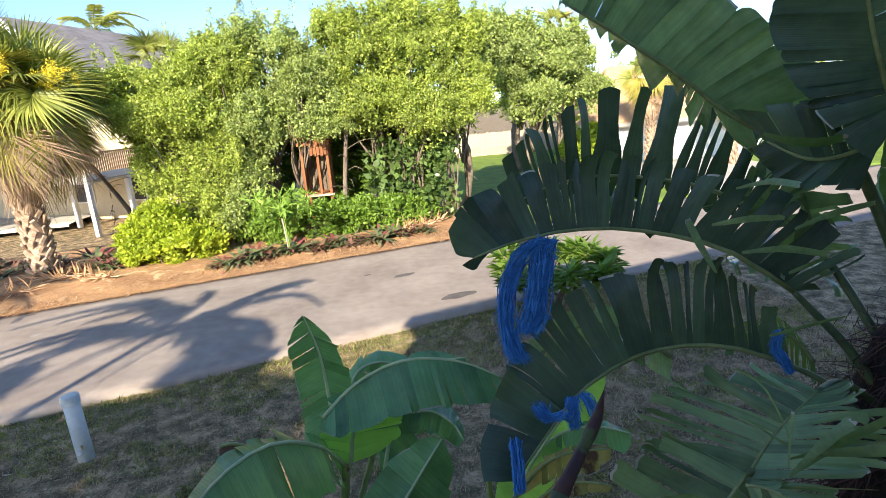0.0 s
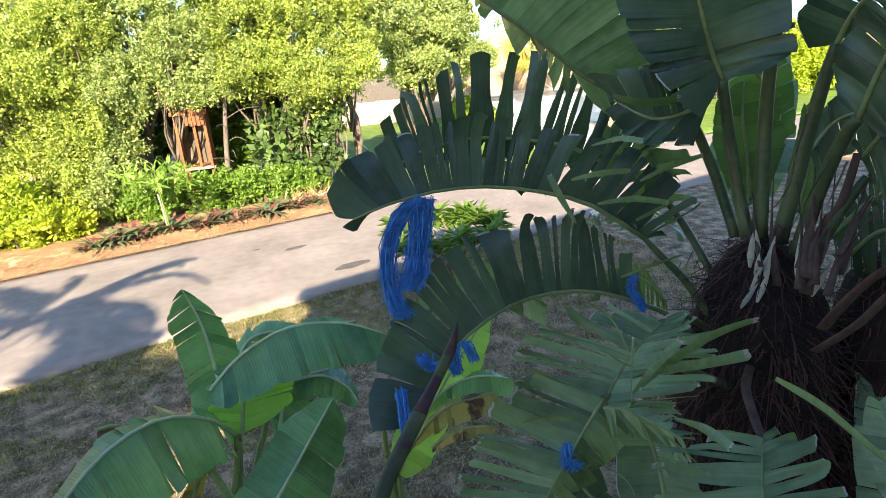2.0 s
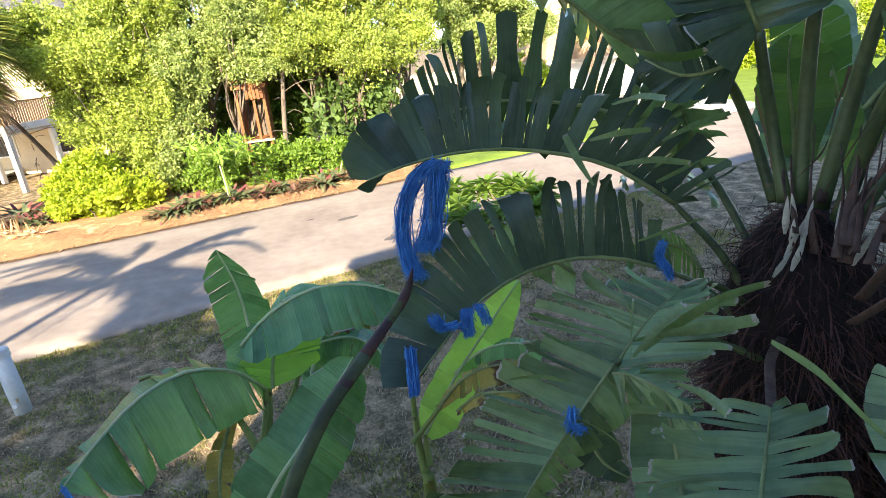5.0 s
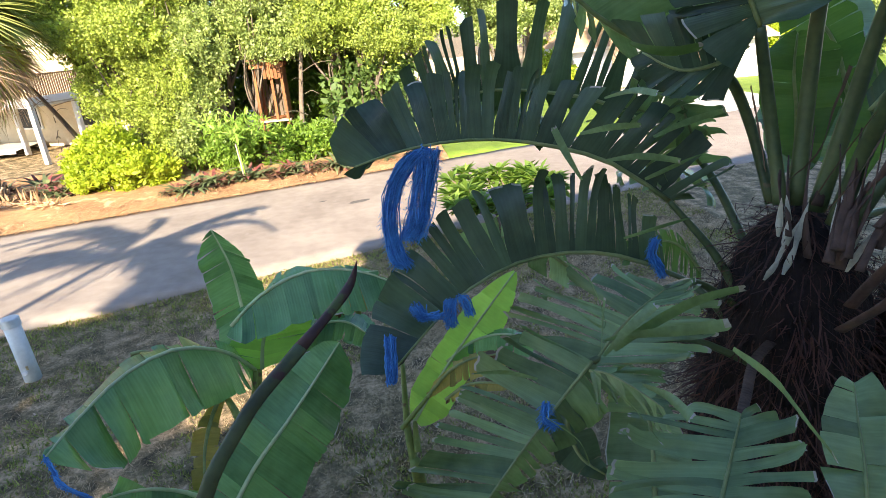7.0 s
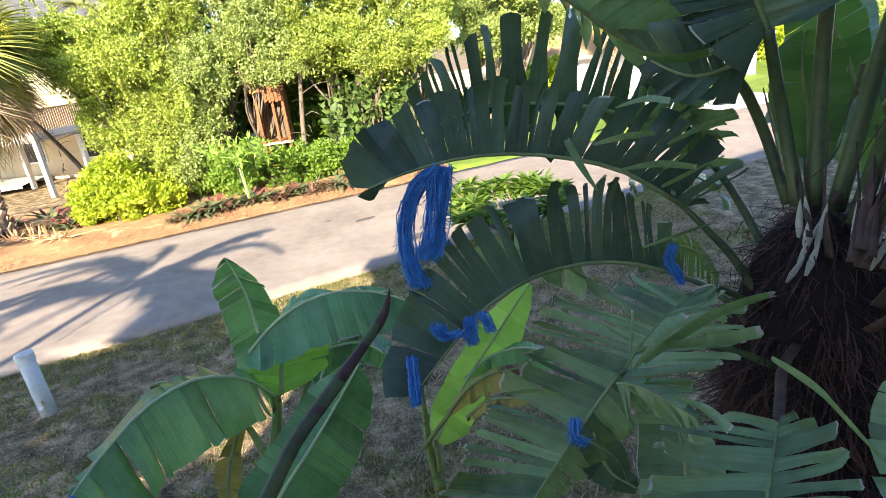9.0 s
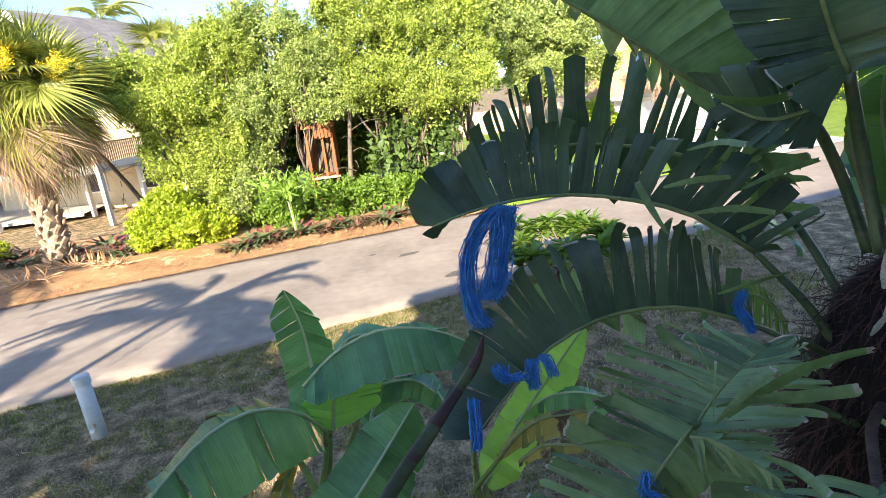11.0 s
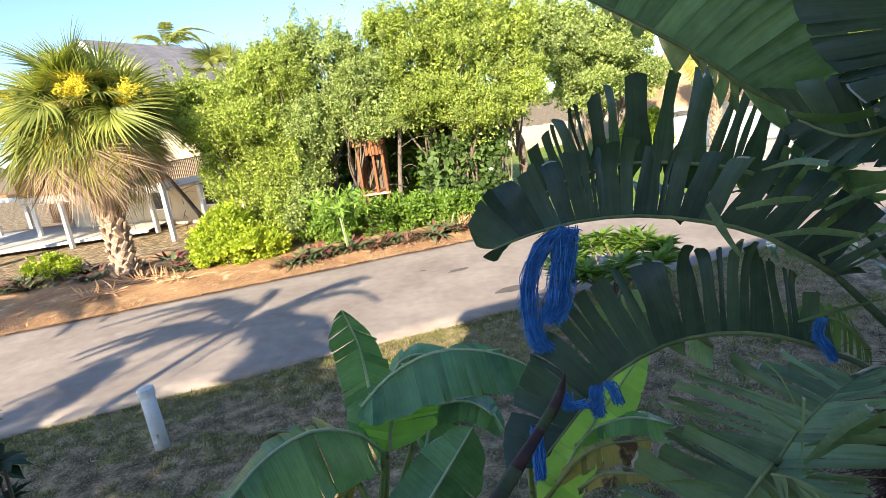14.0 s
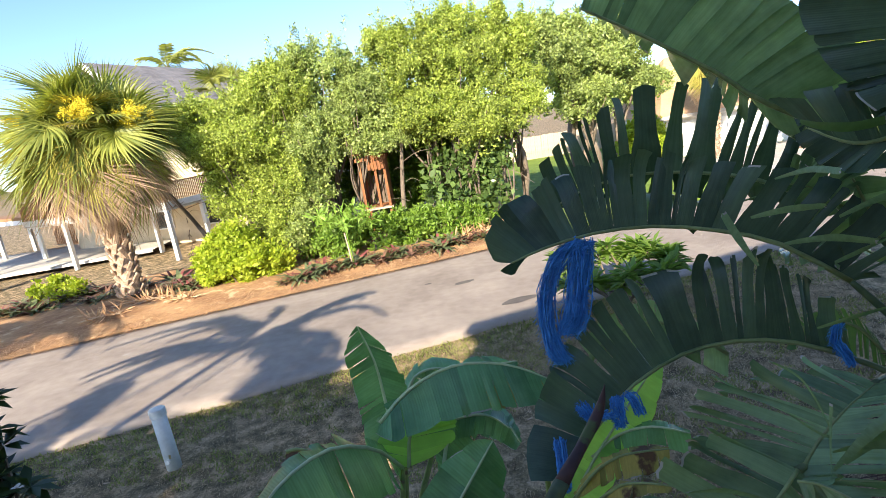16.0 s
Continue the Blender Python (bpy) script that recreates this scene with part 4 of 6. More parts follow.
# ---- rosettes along the bed ----
def rosette(mat, seed):
    r = random.Random(seed)
    bm = bmesh.new()
    for k in range(16):
        a, up = k * 2.4, r.uniform(0.25, 1.1)
        d = Vector((math.cos(a), math.sin(a), 0))
        s = Vector((-d.y, d.x, 0)) * 0.028
        ln, prev = r.uniform(0.26, 0.4), None
        for f in (0, 0.35, 0.7, 1.0):
            c = d * (ln * f) + Vector((0, 0, ln * (up * f - 0.6 * f * f)))
            row = [bm.verts.new(c - s * (1 - f ** 2)), bm.verts.new(c + s * (1 - f ** 2) + Vector((0, 0, 0.0005)))]
            if prev:
                bm.faces.new((prev[0], prev[1], row[1], row[0]))
            prev = row
    t = thing("bromeliad", (0, 0, 0), "red-leaved bromeliad rosette in the bed" if mat is red_brom_mat else "green and reddish bromeliad rosette in the bed", "bromeliad", "bromeliads along the bed")
    part("leaves", bm, mat, t)
    return t


br = random.Random(4)
kinds = [rosette(bromeliad_mat, 1), rosette(red_brom_mat, 2), rosette(bromeliad_mat, 3)]
spots = []
for k in range(42):
    x = -5.6 + 6.9 * k / 41
    spots.append((x, far_edge(x) + 0.95 + br.uniform(-0.15, 0.5) + (0.35 if abs(x + 3.35) < 0.4 else 0)))
for k in range(120):
    x = br.uniform(-16.5, -8.4)
    spots.append((x, 19.5 - 0.04 * (x + 12) + br.uniform(-0.7, 1.3)))
for k, (x, y) in enumerate(spots):
    m = pose(x, y, 0.2, br.uniform(-8, 8), br.uniform(-8, 8), br.uniform(0, 360)) @ Matrix.Scale(br.uniform(1.0, 1.7), 4)
    which = kinds[1] if br.random() < 0.33 else kinds[br.choice((0, 2))]
    if k < 3:
        kinds[k].matrix_basis = m
    else:
        copy_thing(which, m)

# fallen fronds and sticks on the bed
for k, (x, y, rz, ln) in enumerate(((-10.6, 18.0, 12, 1.5), (-9.9, 17.9, 25, 1.1), (-8.9, 17.4, 8, 0.9), (0.9, 20.4, 20, 1.3), (0.5, 20.0, 5, 1.1), (1.4, 20.7, 30, 1.2), (-11.0, 16.6, 14, 1.2))):
    t = thing("fallen_frond", (x, y, 0.24), "dry tan palm frond lying on the mulch", "frond", "fallen fronds")
    t.matrix_basis = pose(x, y, 0.24, 0, 0, rz)
    bm = bmesh.new()
    tube(bm, spline([(-ln / 2, 0, 0), (0, 0.05, 0.05), (ln / 2, -0.03, 0.02)], 6), [0.03 - 0.003 * i for i in range(7)], 5)
    part("stem", bm, fan_dead, t)
    c = np.stack((np.linspace(-ln / 4, ln / 2, 12), np.zeros(12), np.full(12, 0.04)), axis=1)
    quads_part("foliage", leaf_cloud(np.random.default_rng(k), c, 0.2, 5, 0.4, 0.12, 0.2), straw_mat, t)

# ---- house with the porch ----
u_ax, v_ax = Vector((0.30, 0.954, 0)), Vector((0.954, -0.30, 0))
house_m = Matrix(((v_ax.x, u_ax.x, 0, -12.9), (v_ax.y, u_ax.y, 0, 26.3), (0, 0, 1, 0), (0, 0, 0, 1)))
house = thing("porch_house", (0, 0, 0), "cream house with grey shingle roof, deck and white posts", "house")
box_part("wall", -11.5, 5.5, 4.6, 15.0, 0, 2.6, cream_mat, house, 0, house_m)
box_part("wall", -11.5, -0.9, 4.6, 15.0, 2.6, 5.9, cream_mat, house, 0, house_m)
box_part("deck", -9.0, 0.12, -0.1, 4.6, 2.44, 2.50, slab_mat, house, 0.01, house_m)
box_part("deck_beam", -9.0, 0.15, -0.14, 0.04, 2.5, 2.78, white_mat, house, 0.01, house_m)
box_part("deck_beam", -0.03, 0.15, 0.04, 4.6, 2.5, 2.78, white_mat, house, 0.01, house_m)
box_part("soffit", -9.0, 0.0, 0.04, 4.6, 2.36, 2.44, white_mat, house, 0, house_m)
for vx, uy in ((0.05, -0.03), (0.05, 2.4), (-3.2, -0.03), (-6.4, -0.03), (-3.2, 2.4)):
    box_part("post", vx - 0.1, vx + 0.1, uy - 0.1, uy + 0.1, 0, 2.44, white_mat, house, 0.012, house_m)
for a, b, along in ((-9.0, 0.1, "v"), (0.0, 4.5, "u")):
    n = int((b - a) / 0.13)
    for k in range(n):
        q = a + k * 0.13
        if along == "v":
            box_part("rail_slat", q, q + 0.06, -0.10, -0.06, 2.78, 3.62, brown_wood, house, 0, house_m)
        else:
            box_part("rail_slat", 0.06, 0.10, q, q + 0.06, 2.78, 3.62, brown_wood, house, 0, house_m)
box_part("handrail", -9.0, 0.14, -0.14, -0.02, 3.62, 3.68, brown_wood, house, 0.008, house_m)
box_part("handrail", 0.02, 0.14, -0.02, 4.6, 3.62, 3.68, brown_wood, house, 0.008, house_m)
for vx, z in ((-8.2, 0.9), (-5.2, 0.9), (-2.0, 0.9), (2.6, 0.9), (-8.2, 3.5), (-5.2, 3.5)):
    w = box_part("window", vx, vx + 1.2, 4.52, 4.6, z, z + 1.3, white_mat, house, 0.008, house_m)
    box_part("pane", vx + 0.08, vx + 1.12, 4.50, 4.516, z + 0.08, z + 1.22, dark_glass, w, 0, house_m)
RIDGE_V, RIDGE_Z, EAVE_Z, HALF = -6.1, 10.3, 5.5, 5.7
gable = bmesh.new()
for uy in (4.6, 4.75):
    gable.faces.new([gable.verts.new(house_m @ Vector(p)) for p in ((RIDGE_V - HALF + 0.5, uy, 5.9), (RIDGE_V + HALF - 0.5, uy, 5.9), (RIDGE_V, uy, RIDGE_Z - 0.15))])
part("gable", gable, cream_mat, house)
slope = math.atan2(RIDGE_Z - EAVE_Z, HALF)
run = HALF / math.cos(slope)
for s in (-1, 1):
    rm = house_m @ Matrix.Translation((RIDGE_V, 0, RIDGE_Z)) @ Matrix.Rotation(s * slope, 4, "Y")
    roof = box_part("roof", 0 if s > 0 else -run, run if s > 0 else 0, 3.4, 18.0, -0.12, 0.0, shingle_mat, house, 0, rm)
    box_part("rake_board", 0 if s > 0 else -run, run if s > 0 else 0, 3.32, 3.4, -0.24, 0.03, white_mat, house, 0.005, rm)
    if s > 0:
        # shingle courses, each a thin lapped board
        bm = bmesh.new()
        for k in range(34):
            c = 0.02 + k * run / 34
            for j in range(18):
                y0 = 3.42 + j * 0.81 + 0.27 * (k % 3) - 0.2
                box(bm, c, c + run / 34 * 1.05, y0, y0 + 0.79, 0.004, 0.014 + 0.008 * ((k + j) % 2), 0, rm)
        tagged(part("shingles", bm, shingle_mat, roof), kind="stuff")

# low porch and slat screen beside the house
porch = thing("side_porch", (-25.5, 33.5, 0), "low open porch with white posts and flat roof", "porch")
for x, y in ((-2.5, 1.7), (2.1, -1.2), (-2.5, 4.5), (2.1, 2.6), (-6.5, 3.0)):
    box_part("post", x - 0.11, x + 0.11, y - 0.11, y + 0.11, 0, 2.35, white_mat, porch, 0.012)
box_part("beam", -7.0, 2.6, 0, 0.2, 2.35, 2.62, white_mat, porch, 0.01, pose(0, 0.35, 0, 0, 0, -32) @ pose(0, 0, 0))
box_part("porch_roof", -7.0, 2.6, 0.0, 5.5, 2.62, 2.80, brown_wood, porch, 0.01, pose(0, 0.35, 0, 0, 0, -32))
for k in range(34):
    box_part("screen_slat", -6.8 + k * 0.26, -6.66 + k * 0.26, 4.6, 4.64, 0.05, 2.1, brown_wood, porch, 0, pose(0, 0.35, 0, 0, 0, -32))
stone = thing("stone_stack", (-21.6, 34.6, 0.3), "tan stacked stones beside the porch", "stones")
st = random.Random(8)
for k in range(22):
    bm = bmesh.new()
    bmesh.ops.create_icosphere(bm, subdivisions=1, radius=0.2, matrix=pose((k % 6) * 0.3 - 0.75 + st.uniform(-0.05, 0.05), st.uniform(-0.1, 0.1), 0.1 + (k // 6) * 0.26) @ Matrix.Diagonal((1.0, 0.8, 0.7, 1)))
    part("stone", bm, tan_mat, stone)

# ---- garage house and fence across the lane ----
gar = thing("garage_house", (16.5, 34.0, 0), "low white house with garage doors and tan hipped roof", "house")
box_part("wall", -2.9, 9.5, 0, 9, 0, 2.55, white_mat, gar, 0)
for x in (-2.3, 1.6):
    d = box_part("garage_door", x, x + 3.4, -0.06, -0.003, 0.05, 2.15, white_mat, gar, 0.01)
    for k in range(4):
        box_part("door_panel", x + 0.08, x + 3.32, -0.085, -0.06, 0.12 + k * 0.51, 0.56 + k * 0.51, white_mat, d, 0.01)
bm = bmesh.new()
v = [bm.verts.new(p) for p in ((-3.5, -0.7, 2.5), (10.1, -0.7, 2.5), (10.1, 9.6, 2.5), (-3.5, 9.6, 2.5), (-1.4, 3.4, 6.0), (6.5, 3.4, 6.0))]
for f in ((0, 1, 5, 4), (1, 2, 5), (2, 3, 4, 5), (3, 0, 4), (3, 2, 1, 0)):
    bm.faces.new([v[i] for i in f])
part("roof", bm, tan_mat, gar)
box_part("fascia", -3.53, 10.13, -0.76, -0.70, 2.36, 2.56, slab_mat, gar, 0.006)

fence = thing("board_fence", (8.0, 48.0, 0), "pale weathered board fence behind the far lawn", "fence")
fb = bmesh.new()
box(fb, 0, 0.17, 0, 0.025, 0, 1.9, 0)
fme = bpy.data.meshes.new("board")
fb.to_mesh(fme)
fb.free()
fme.materials.append(fence_mat)
fr = random.Random(2)
for k in range(90):
    ob = new("board", fme)
    ob.parent = fence
    ob.matrix_basis = pose(-8.5 + k * 0.18, fr.uniform(-0.01, 0.01), fr.uniform(-0.03, 0.05), 0, fr.uniform(-0.6, 0.6), 0)
for z in (0.4, 1.5):
    box_part("rail", -8.5, 7.8, 0.03, 0.1, z, z + 0.1, fence_mat, fence, 0)

# ---- pipe on the lawn ----
pipe = thing("standpipe", (-4.69, 7.74, 0), "pale grey plastic pipe with a flat cap standing on the lawn", "pipe")
pm = pose(0, 0, 0, -1.5, -2.0, 0)
bm = bmesh.new()
tube(bm, [pm @ Vector((0, 0, -0.1)), pm @ Vector((0, 0, 0.9))], [0.112, 0.108], 24)
part("tube", bm, pipe_mat, pipe, smooth=True)
bm = bmesh.new()
tube(bm, [pm @ Vector((0, 0, z)) for z in (0.84, 0.845, 0.955, 0.968)], [0.112, 0.122, 0.122, 0.108], 24)
part("cap", bm, pipe_mat, pipe)
bm = bmesh.new()
tube(bm, [pm @ Vector((0, -0.105, 0.14)), pm @ Vector((0, -0.15, 0.14))], [0.032, 0.032], 10)
part("outlet", bm, white_mat, pipe, "small white outlet fitting")
box_part("tag", 0.03, 0.06, -0.125, -0.112, 0.19, 0.25, tag_mat, pipe, 0.002)

# ---- plumeria on the lawn edge ----
plum = thing("plumeria_tree", (3.2, 10.75, 0), "small plumeria tree with pale bare branches and long leaves", "plumeria")
pr = np.random.default_rng(15)
ends = []
for k in range(7):
    a = k * 0.9
    mid_p = Vector((math.cos(a) * 0.4, math.sin(a) * 0.4, 0.62 + 0.1 * pr.random()))
    for j in range(3):
        e = mid_p + Vector((math.cos(a + j - 1) * 0.72 + pr.normal() * 0.12, math.sin(a + j - 1) * 0.72, 0.42 + 0.25 * pr.random()))
        bm = bmesh.new()
        tube(bm, spline([(0, 0, -0.05), (mid_p.x * 0.4, mid_p.y * 0.4, 0.3), mid_p, e], 8), [0.04 - 0.003 * i for i in range(9)], 6)
        part("branch", bm, bark_mat, plum, smooth=True)
        ends.append(e)


def long_leaves(ends, per, size, width, rr, up=0.35):
    q = []
    for e in ends:
        for k in range(per):
            a = 2.4 * k + rr.random()
            el = up + rr.normal() * 0.35
            d = np.array((math.cos(a) * math.cos(el), math.sin(a) * math.cos(el), math.sin(el)))
            s = np.array((-math.sin(a), math.cos(a), 0)) * width
            ln = size * (0.7 + 0.5 * rr.random())
            c = np.array(e)
            m1, m2 = c + d * ln * 0.55, c + d * ln - np.array((0, 0, 0.18 * ln))
            q.append((c, m1 - s, m2, m1 + s))
    return np.array(q)


quads_part("foliage", long_leaves(ends + [e * 0.9 for e in ends], 24, 0.40, 0.050, pr), plumeria_leaf, plum)

# ---- flowering shrub close to the balcony ----
near_shrub = thing("flowering_shrub", (-2.25, 2.35, 0), "dark glossy shrub with small white flowers", "shrub")
nr = np.random.default_rng(19)
bm = bmesh.new()
ends = []
for k in range(16):
    e = Vector((nr.uniform(-0.45, 0.28), nr.uniform(-0.3, 0.3), nr.uniform(2.6, 3.62)))
    tube(bm, spline([(0, 0, -0.05), (e.x * 0.5, e.y * 0.5, e.z * 0.6), e], 8), [0.022 - 0.0018 * i for i in range(9)], 5)
    ends += [e, e * 0.93 + Vector((nr.normal() * 0.06, 0, 0)), e * 0.86]
part("stems", bm, bark_mat, near_shrub)
quads_part("leaves", long_leaves(ends, 12, 0.15, 0.026, nr, 0.2), shrub_leaf, near_shrub)
fl = [e + Vector((nr.normal() * 0.05, -0.08, 0.05)) for e in ends[::3]]
quads_part("flowers", long_leaves(fl, 5, 0.035, 0.012, nr, 0.5), petal_mat, near_shrub, "small white flowers")

# ---- giant bird of paradise ----
strelitzia = thing("giant_bird_of_paradise", (2.75, 2.55, 0), "giant bird of paradise with large wind-torn dark leaves", "plant")
sr = random.Random(23)
bm = bmesh.new()
axis_pts = spline([(0.2, 0.1, -0.1), (0.16, 0.08, 1.2), (0.2, 0.1, 2.3), (0.2, 0.15, 3.2)], 16)
tube(bm, axis_pts, [0.40, 0.40, 0.41, 0.42, 0.43, 0.45, 0.46, 0.48, 0.49, 0.49, 0.48, 0.46, 0.43, 0.38, 0.31, 0.2, 0.05], 20)
for v in bm.verts:
    k = noise.noise(Vector((v.co.x * 6, v.co.y * 6, v.co.z * 3)))
    v.co.x *= 1 + 0.16 * k
    v.co.y *= 1 + 0.16 * k
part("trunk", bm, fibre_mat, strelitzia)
bm = bmesh.new()
for k in range(4600):
    i = sr.uniform(3, 15.9)
    c = axis_pts[int(i)].lerp(axis_pts[min(16, int(i) + 1)], i % 1)
    a = sr.uniform(0, 2 * math.pi)
    rad = 0.48 if i < 11 else 0.48 - 0.08 * (i - 11)
    d = Vector((math.cos(a), math.sin(a), 0))
    p = c + d * (rad * 0.97)
    ln = sr.uniform(0.08, 0.34)
    q = p + d * (ln * sr.uniform(0.15, 0.75)) + Vector((sr.uniform(-0.7, 0.7) * ln, sr.uniform(-0.7, 0.7) * ln, ln * sr.uniform(-1.1, 0.3)))
    s = Vector((-d.y, d.x, sr.uniform(-0.5, 0.5))) * sr.uniform(0.0018, 0.006)
    m = p.lerp(q, 0.5) + d * 0.04
    e = q + Vector((sr.uniform(-0.05, 0.05), sr.uniform(-0.05, 0.05), -0.6 * ln * sr.random()))
    m2 = m.lerp(q, 0.7) + d * 0.02
    w = [bm.verts.new(x) for x in (p - s, p + s, m - s, m + s, m2 - s * 0.8, m2 + s * 0.8, e)]
    bm.faces.new((w[0], w[1], w[3], w[2]))
    bm.faces.new((w[2], w[3], w[5], w[4]))
    bm.faces.new((w[4], w[5], w[6]))
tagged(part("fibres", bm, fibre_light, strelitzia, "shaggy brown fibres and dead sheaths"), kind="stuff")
clump = bmesh.new()
clump_pts = spline([(1.05, -0.25, -0.1), (1.0, -0.28, 1.4), (0.98, -0.26, 2.5), (1.0, -0.2, 3.1)], 12)
tube(clump, clump_pts, [0.38, 0.38, 0.39, 0.40, 0.41, 0.42, 0.42, 0.41, 0.4, 0.36, 0.3, 0.2, 0.08], 16)
for v in clump.verts:
    k = noise.noise(Vector((v.co.x * 7, v.co.y * 7, v.co.z * 3)))
    v.co += Vector((k, k, 0)) * 0.08
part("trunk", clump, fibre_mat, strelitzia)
bm = bmesh.new()
for k in range(1300):
    i = sr.uniform(3, 11.5)
    c = clump_pts[int(i)].lerp(clump_pts[int(i) + 1], i % 1)
    an = sr.uniform(0, 2 * math.pi)
    d = Vector((math.cos(an), math.sin(an), 0))
    p = c + d * (0.4 if i < 8 else 0.4 - 0.07 * (i - 8))
    ln = sr.uniform(0.08, 0.36)
    s = Vector((-d.y, d.x, sr.uniform(-0.5, 0.5))) * sr.uniform(0.0018, 0.006)
    m = p + d * (0.3 * ln) + Vector((sr.uniform(-0.3, 0.3) * ln, sr.uniform(-0.3, 0.3) * ln, sr.uniform(-0.4, 0.3) * ln))
    e = m + d * (0.15 * ln) + Vector((sr.uniform(-0.3, 0.3) * ln, 0, -0.6 * ln))
    w = [bm.verts.new(x) for x in (p - s, p + s, m - s, m + s, e)]
    bm.faces.new((w[0], w[1], w[3], w[2]))
    bm.faces.new((w[2], w[3], w[4]))
tagged(part("fibres", bm, fibre_light, strelitzia), kind="stuff")
# pale pointed bracts at the crown
for x, y, z in ((2.66, 2.50, 3.10), (2.70, 2.48, 3.16), (2.62, 2.44, 2.98), (2.74, 2.46, 3.04), (2.90, 2.32, 3.10), (2.94, 2.30, 3.04), (2.86, 2.34, 3.02), (2.68, 2.46, 3.02), (2.58, 2.46, 2.86), (2.66, 2.42, 2.9), (2.92, 2.28, 2.94)):
    o = strelitzia.location
    bm = bmesh.new()
    lean = Vector((sr.uniform(-0.14, 0.1), sr.uniform(-0.1, 0.02), sr.uniform(0.18, 0.3)))
    tube(bm, [Vector((x, y, z)) - o + lean * f for f in (0, 0.3, 0.6, 0.85, 1.0)], [0.008, 0.020, 0.016, 0.008, 0.001], 6, 0.3)
    part("bract", bm, bract_mat, strelitzia, "pale dry pointed bract")

# ---- banana plants ----
banana = thing("banana_plant", (-0.75, 3.65, 0), "young banana plant with broad green leaves on the lawn", "banana plant", "banana plants")
banana2 = thing("banana_plant", (0.62, 4.15, 0), "smaller banana plant with partly dried leaves", "banana plant", "banana plants")
for plant, pts, r0, r1 in ((banana, [(-0.75, 3.65, -0.05), (-0.66, 3.55, 0.9), (-0.60, 3.43, 1.75)], 0.10, 0.05), (banana, [(-0.95, 3.75, -0.05), (-0.85, 3.6, 0.7), (-0.68, 3.45, 1.6)], 0.07, 0.03),
                           (banana2, [(0.62, 4.15, -0.05), (0.58, 3.95, 0.4), (0.55, 3.68, 0.9)], 0.08, 0.05)):
    bm = bmesh.new()
    tube(bm, [p - plant.location for p in spline(pts, 10)], [r0 + (r1 - r0) * i / 10 for i in range(11)], 10)
    part("stem", bm, stalk_banana, plant, smooth=True)

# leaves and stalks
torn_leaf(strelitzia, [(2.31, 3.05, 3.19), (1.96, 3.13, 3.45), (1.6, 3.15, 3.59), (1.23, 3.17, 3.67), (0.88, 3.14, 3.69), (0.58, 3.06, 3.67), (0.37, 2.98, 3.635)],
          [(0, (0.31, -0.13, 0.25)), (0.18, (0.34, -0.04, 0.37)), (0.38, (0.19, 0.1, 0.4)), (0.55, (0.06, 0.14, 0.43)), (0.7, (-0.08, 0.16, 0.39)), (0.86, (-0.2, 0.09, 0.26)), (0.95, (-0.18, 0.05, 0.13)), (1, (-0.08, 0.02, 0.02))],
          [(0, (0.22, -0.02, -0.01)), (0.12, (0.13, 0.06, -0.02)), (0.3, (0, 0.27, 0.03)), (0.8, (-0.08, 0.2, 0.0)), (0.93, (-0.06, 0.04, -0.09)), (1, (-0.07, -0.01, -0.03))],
          30, 0.32, 0.09, leaf_shaded, gap2=0.02, blind=0.16)
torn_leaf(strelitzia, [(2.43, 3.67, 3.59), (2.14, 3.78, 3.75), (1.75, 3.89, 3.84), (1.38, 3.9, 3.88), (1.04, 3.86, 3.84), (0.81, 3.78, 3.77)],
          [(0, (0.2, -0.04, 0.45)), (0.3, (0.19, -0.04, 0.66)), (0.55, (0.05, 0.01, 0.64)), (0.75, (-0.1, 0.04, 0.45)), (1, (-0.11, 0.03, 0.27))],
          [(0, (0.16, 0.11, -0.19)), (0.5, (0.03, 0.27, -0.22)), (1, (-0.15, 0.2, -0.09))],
          18, 0.46, 0.07, leaf_shaded, gap2=0.3, blind=0.1)
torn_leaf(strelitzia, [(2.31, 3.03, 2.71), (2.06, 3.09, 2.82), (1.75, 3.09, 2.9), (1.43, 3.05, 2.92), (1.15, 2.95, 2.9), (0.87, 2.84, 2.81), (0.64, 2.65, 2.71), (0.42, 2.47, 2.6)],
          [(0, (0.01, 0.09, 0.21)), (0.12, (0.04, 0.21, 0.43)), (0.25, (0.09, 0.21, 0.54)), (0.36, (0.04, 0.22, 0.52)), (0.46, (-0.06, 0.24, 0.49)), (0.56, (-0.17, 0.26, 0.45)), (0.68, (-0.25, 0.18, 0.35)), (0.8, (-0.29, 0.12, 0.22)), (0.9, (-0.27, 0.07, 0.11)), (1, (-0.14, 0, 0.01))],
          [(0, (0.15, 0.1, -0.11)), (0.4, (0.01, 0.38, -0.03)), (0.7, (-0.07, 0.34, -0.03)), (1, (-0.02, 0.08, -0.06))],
          26, 0.46, 0.07, leaf_shaded, gap2=0.02, blind=0.12)
torn_leaf(strelitzia, [(2.27, 3.12, 4.06), (1.88, 3.16, 4.29), (1.64, 3.13, 4.47), (1.28, 3.07, 4.69), (1.06, 2.99, 4.8), (0.88, 2.94, 4.89)],
          [(0, (0.39, -0.17, 0.19)), (0.25, (0.44, -0.18, 0.25)), (0.5, (0.31, -0.08, 0.33)), (0.75, (0.17, -0.05, 0.3)), (1, (0.07, -0.06, 0.17))],
          [(0, (0.32, 0.09, -0.25)), (0.3, (0.17, 0.36, -0.12)), (0.6, (0.12, 0.39, 0.04)), (1, (0.02, 0.09, 0.03))],
          17, 0.06, 0.04, leaf_skylit, blind=0.3)
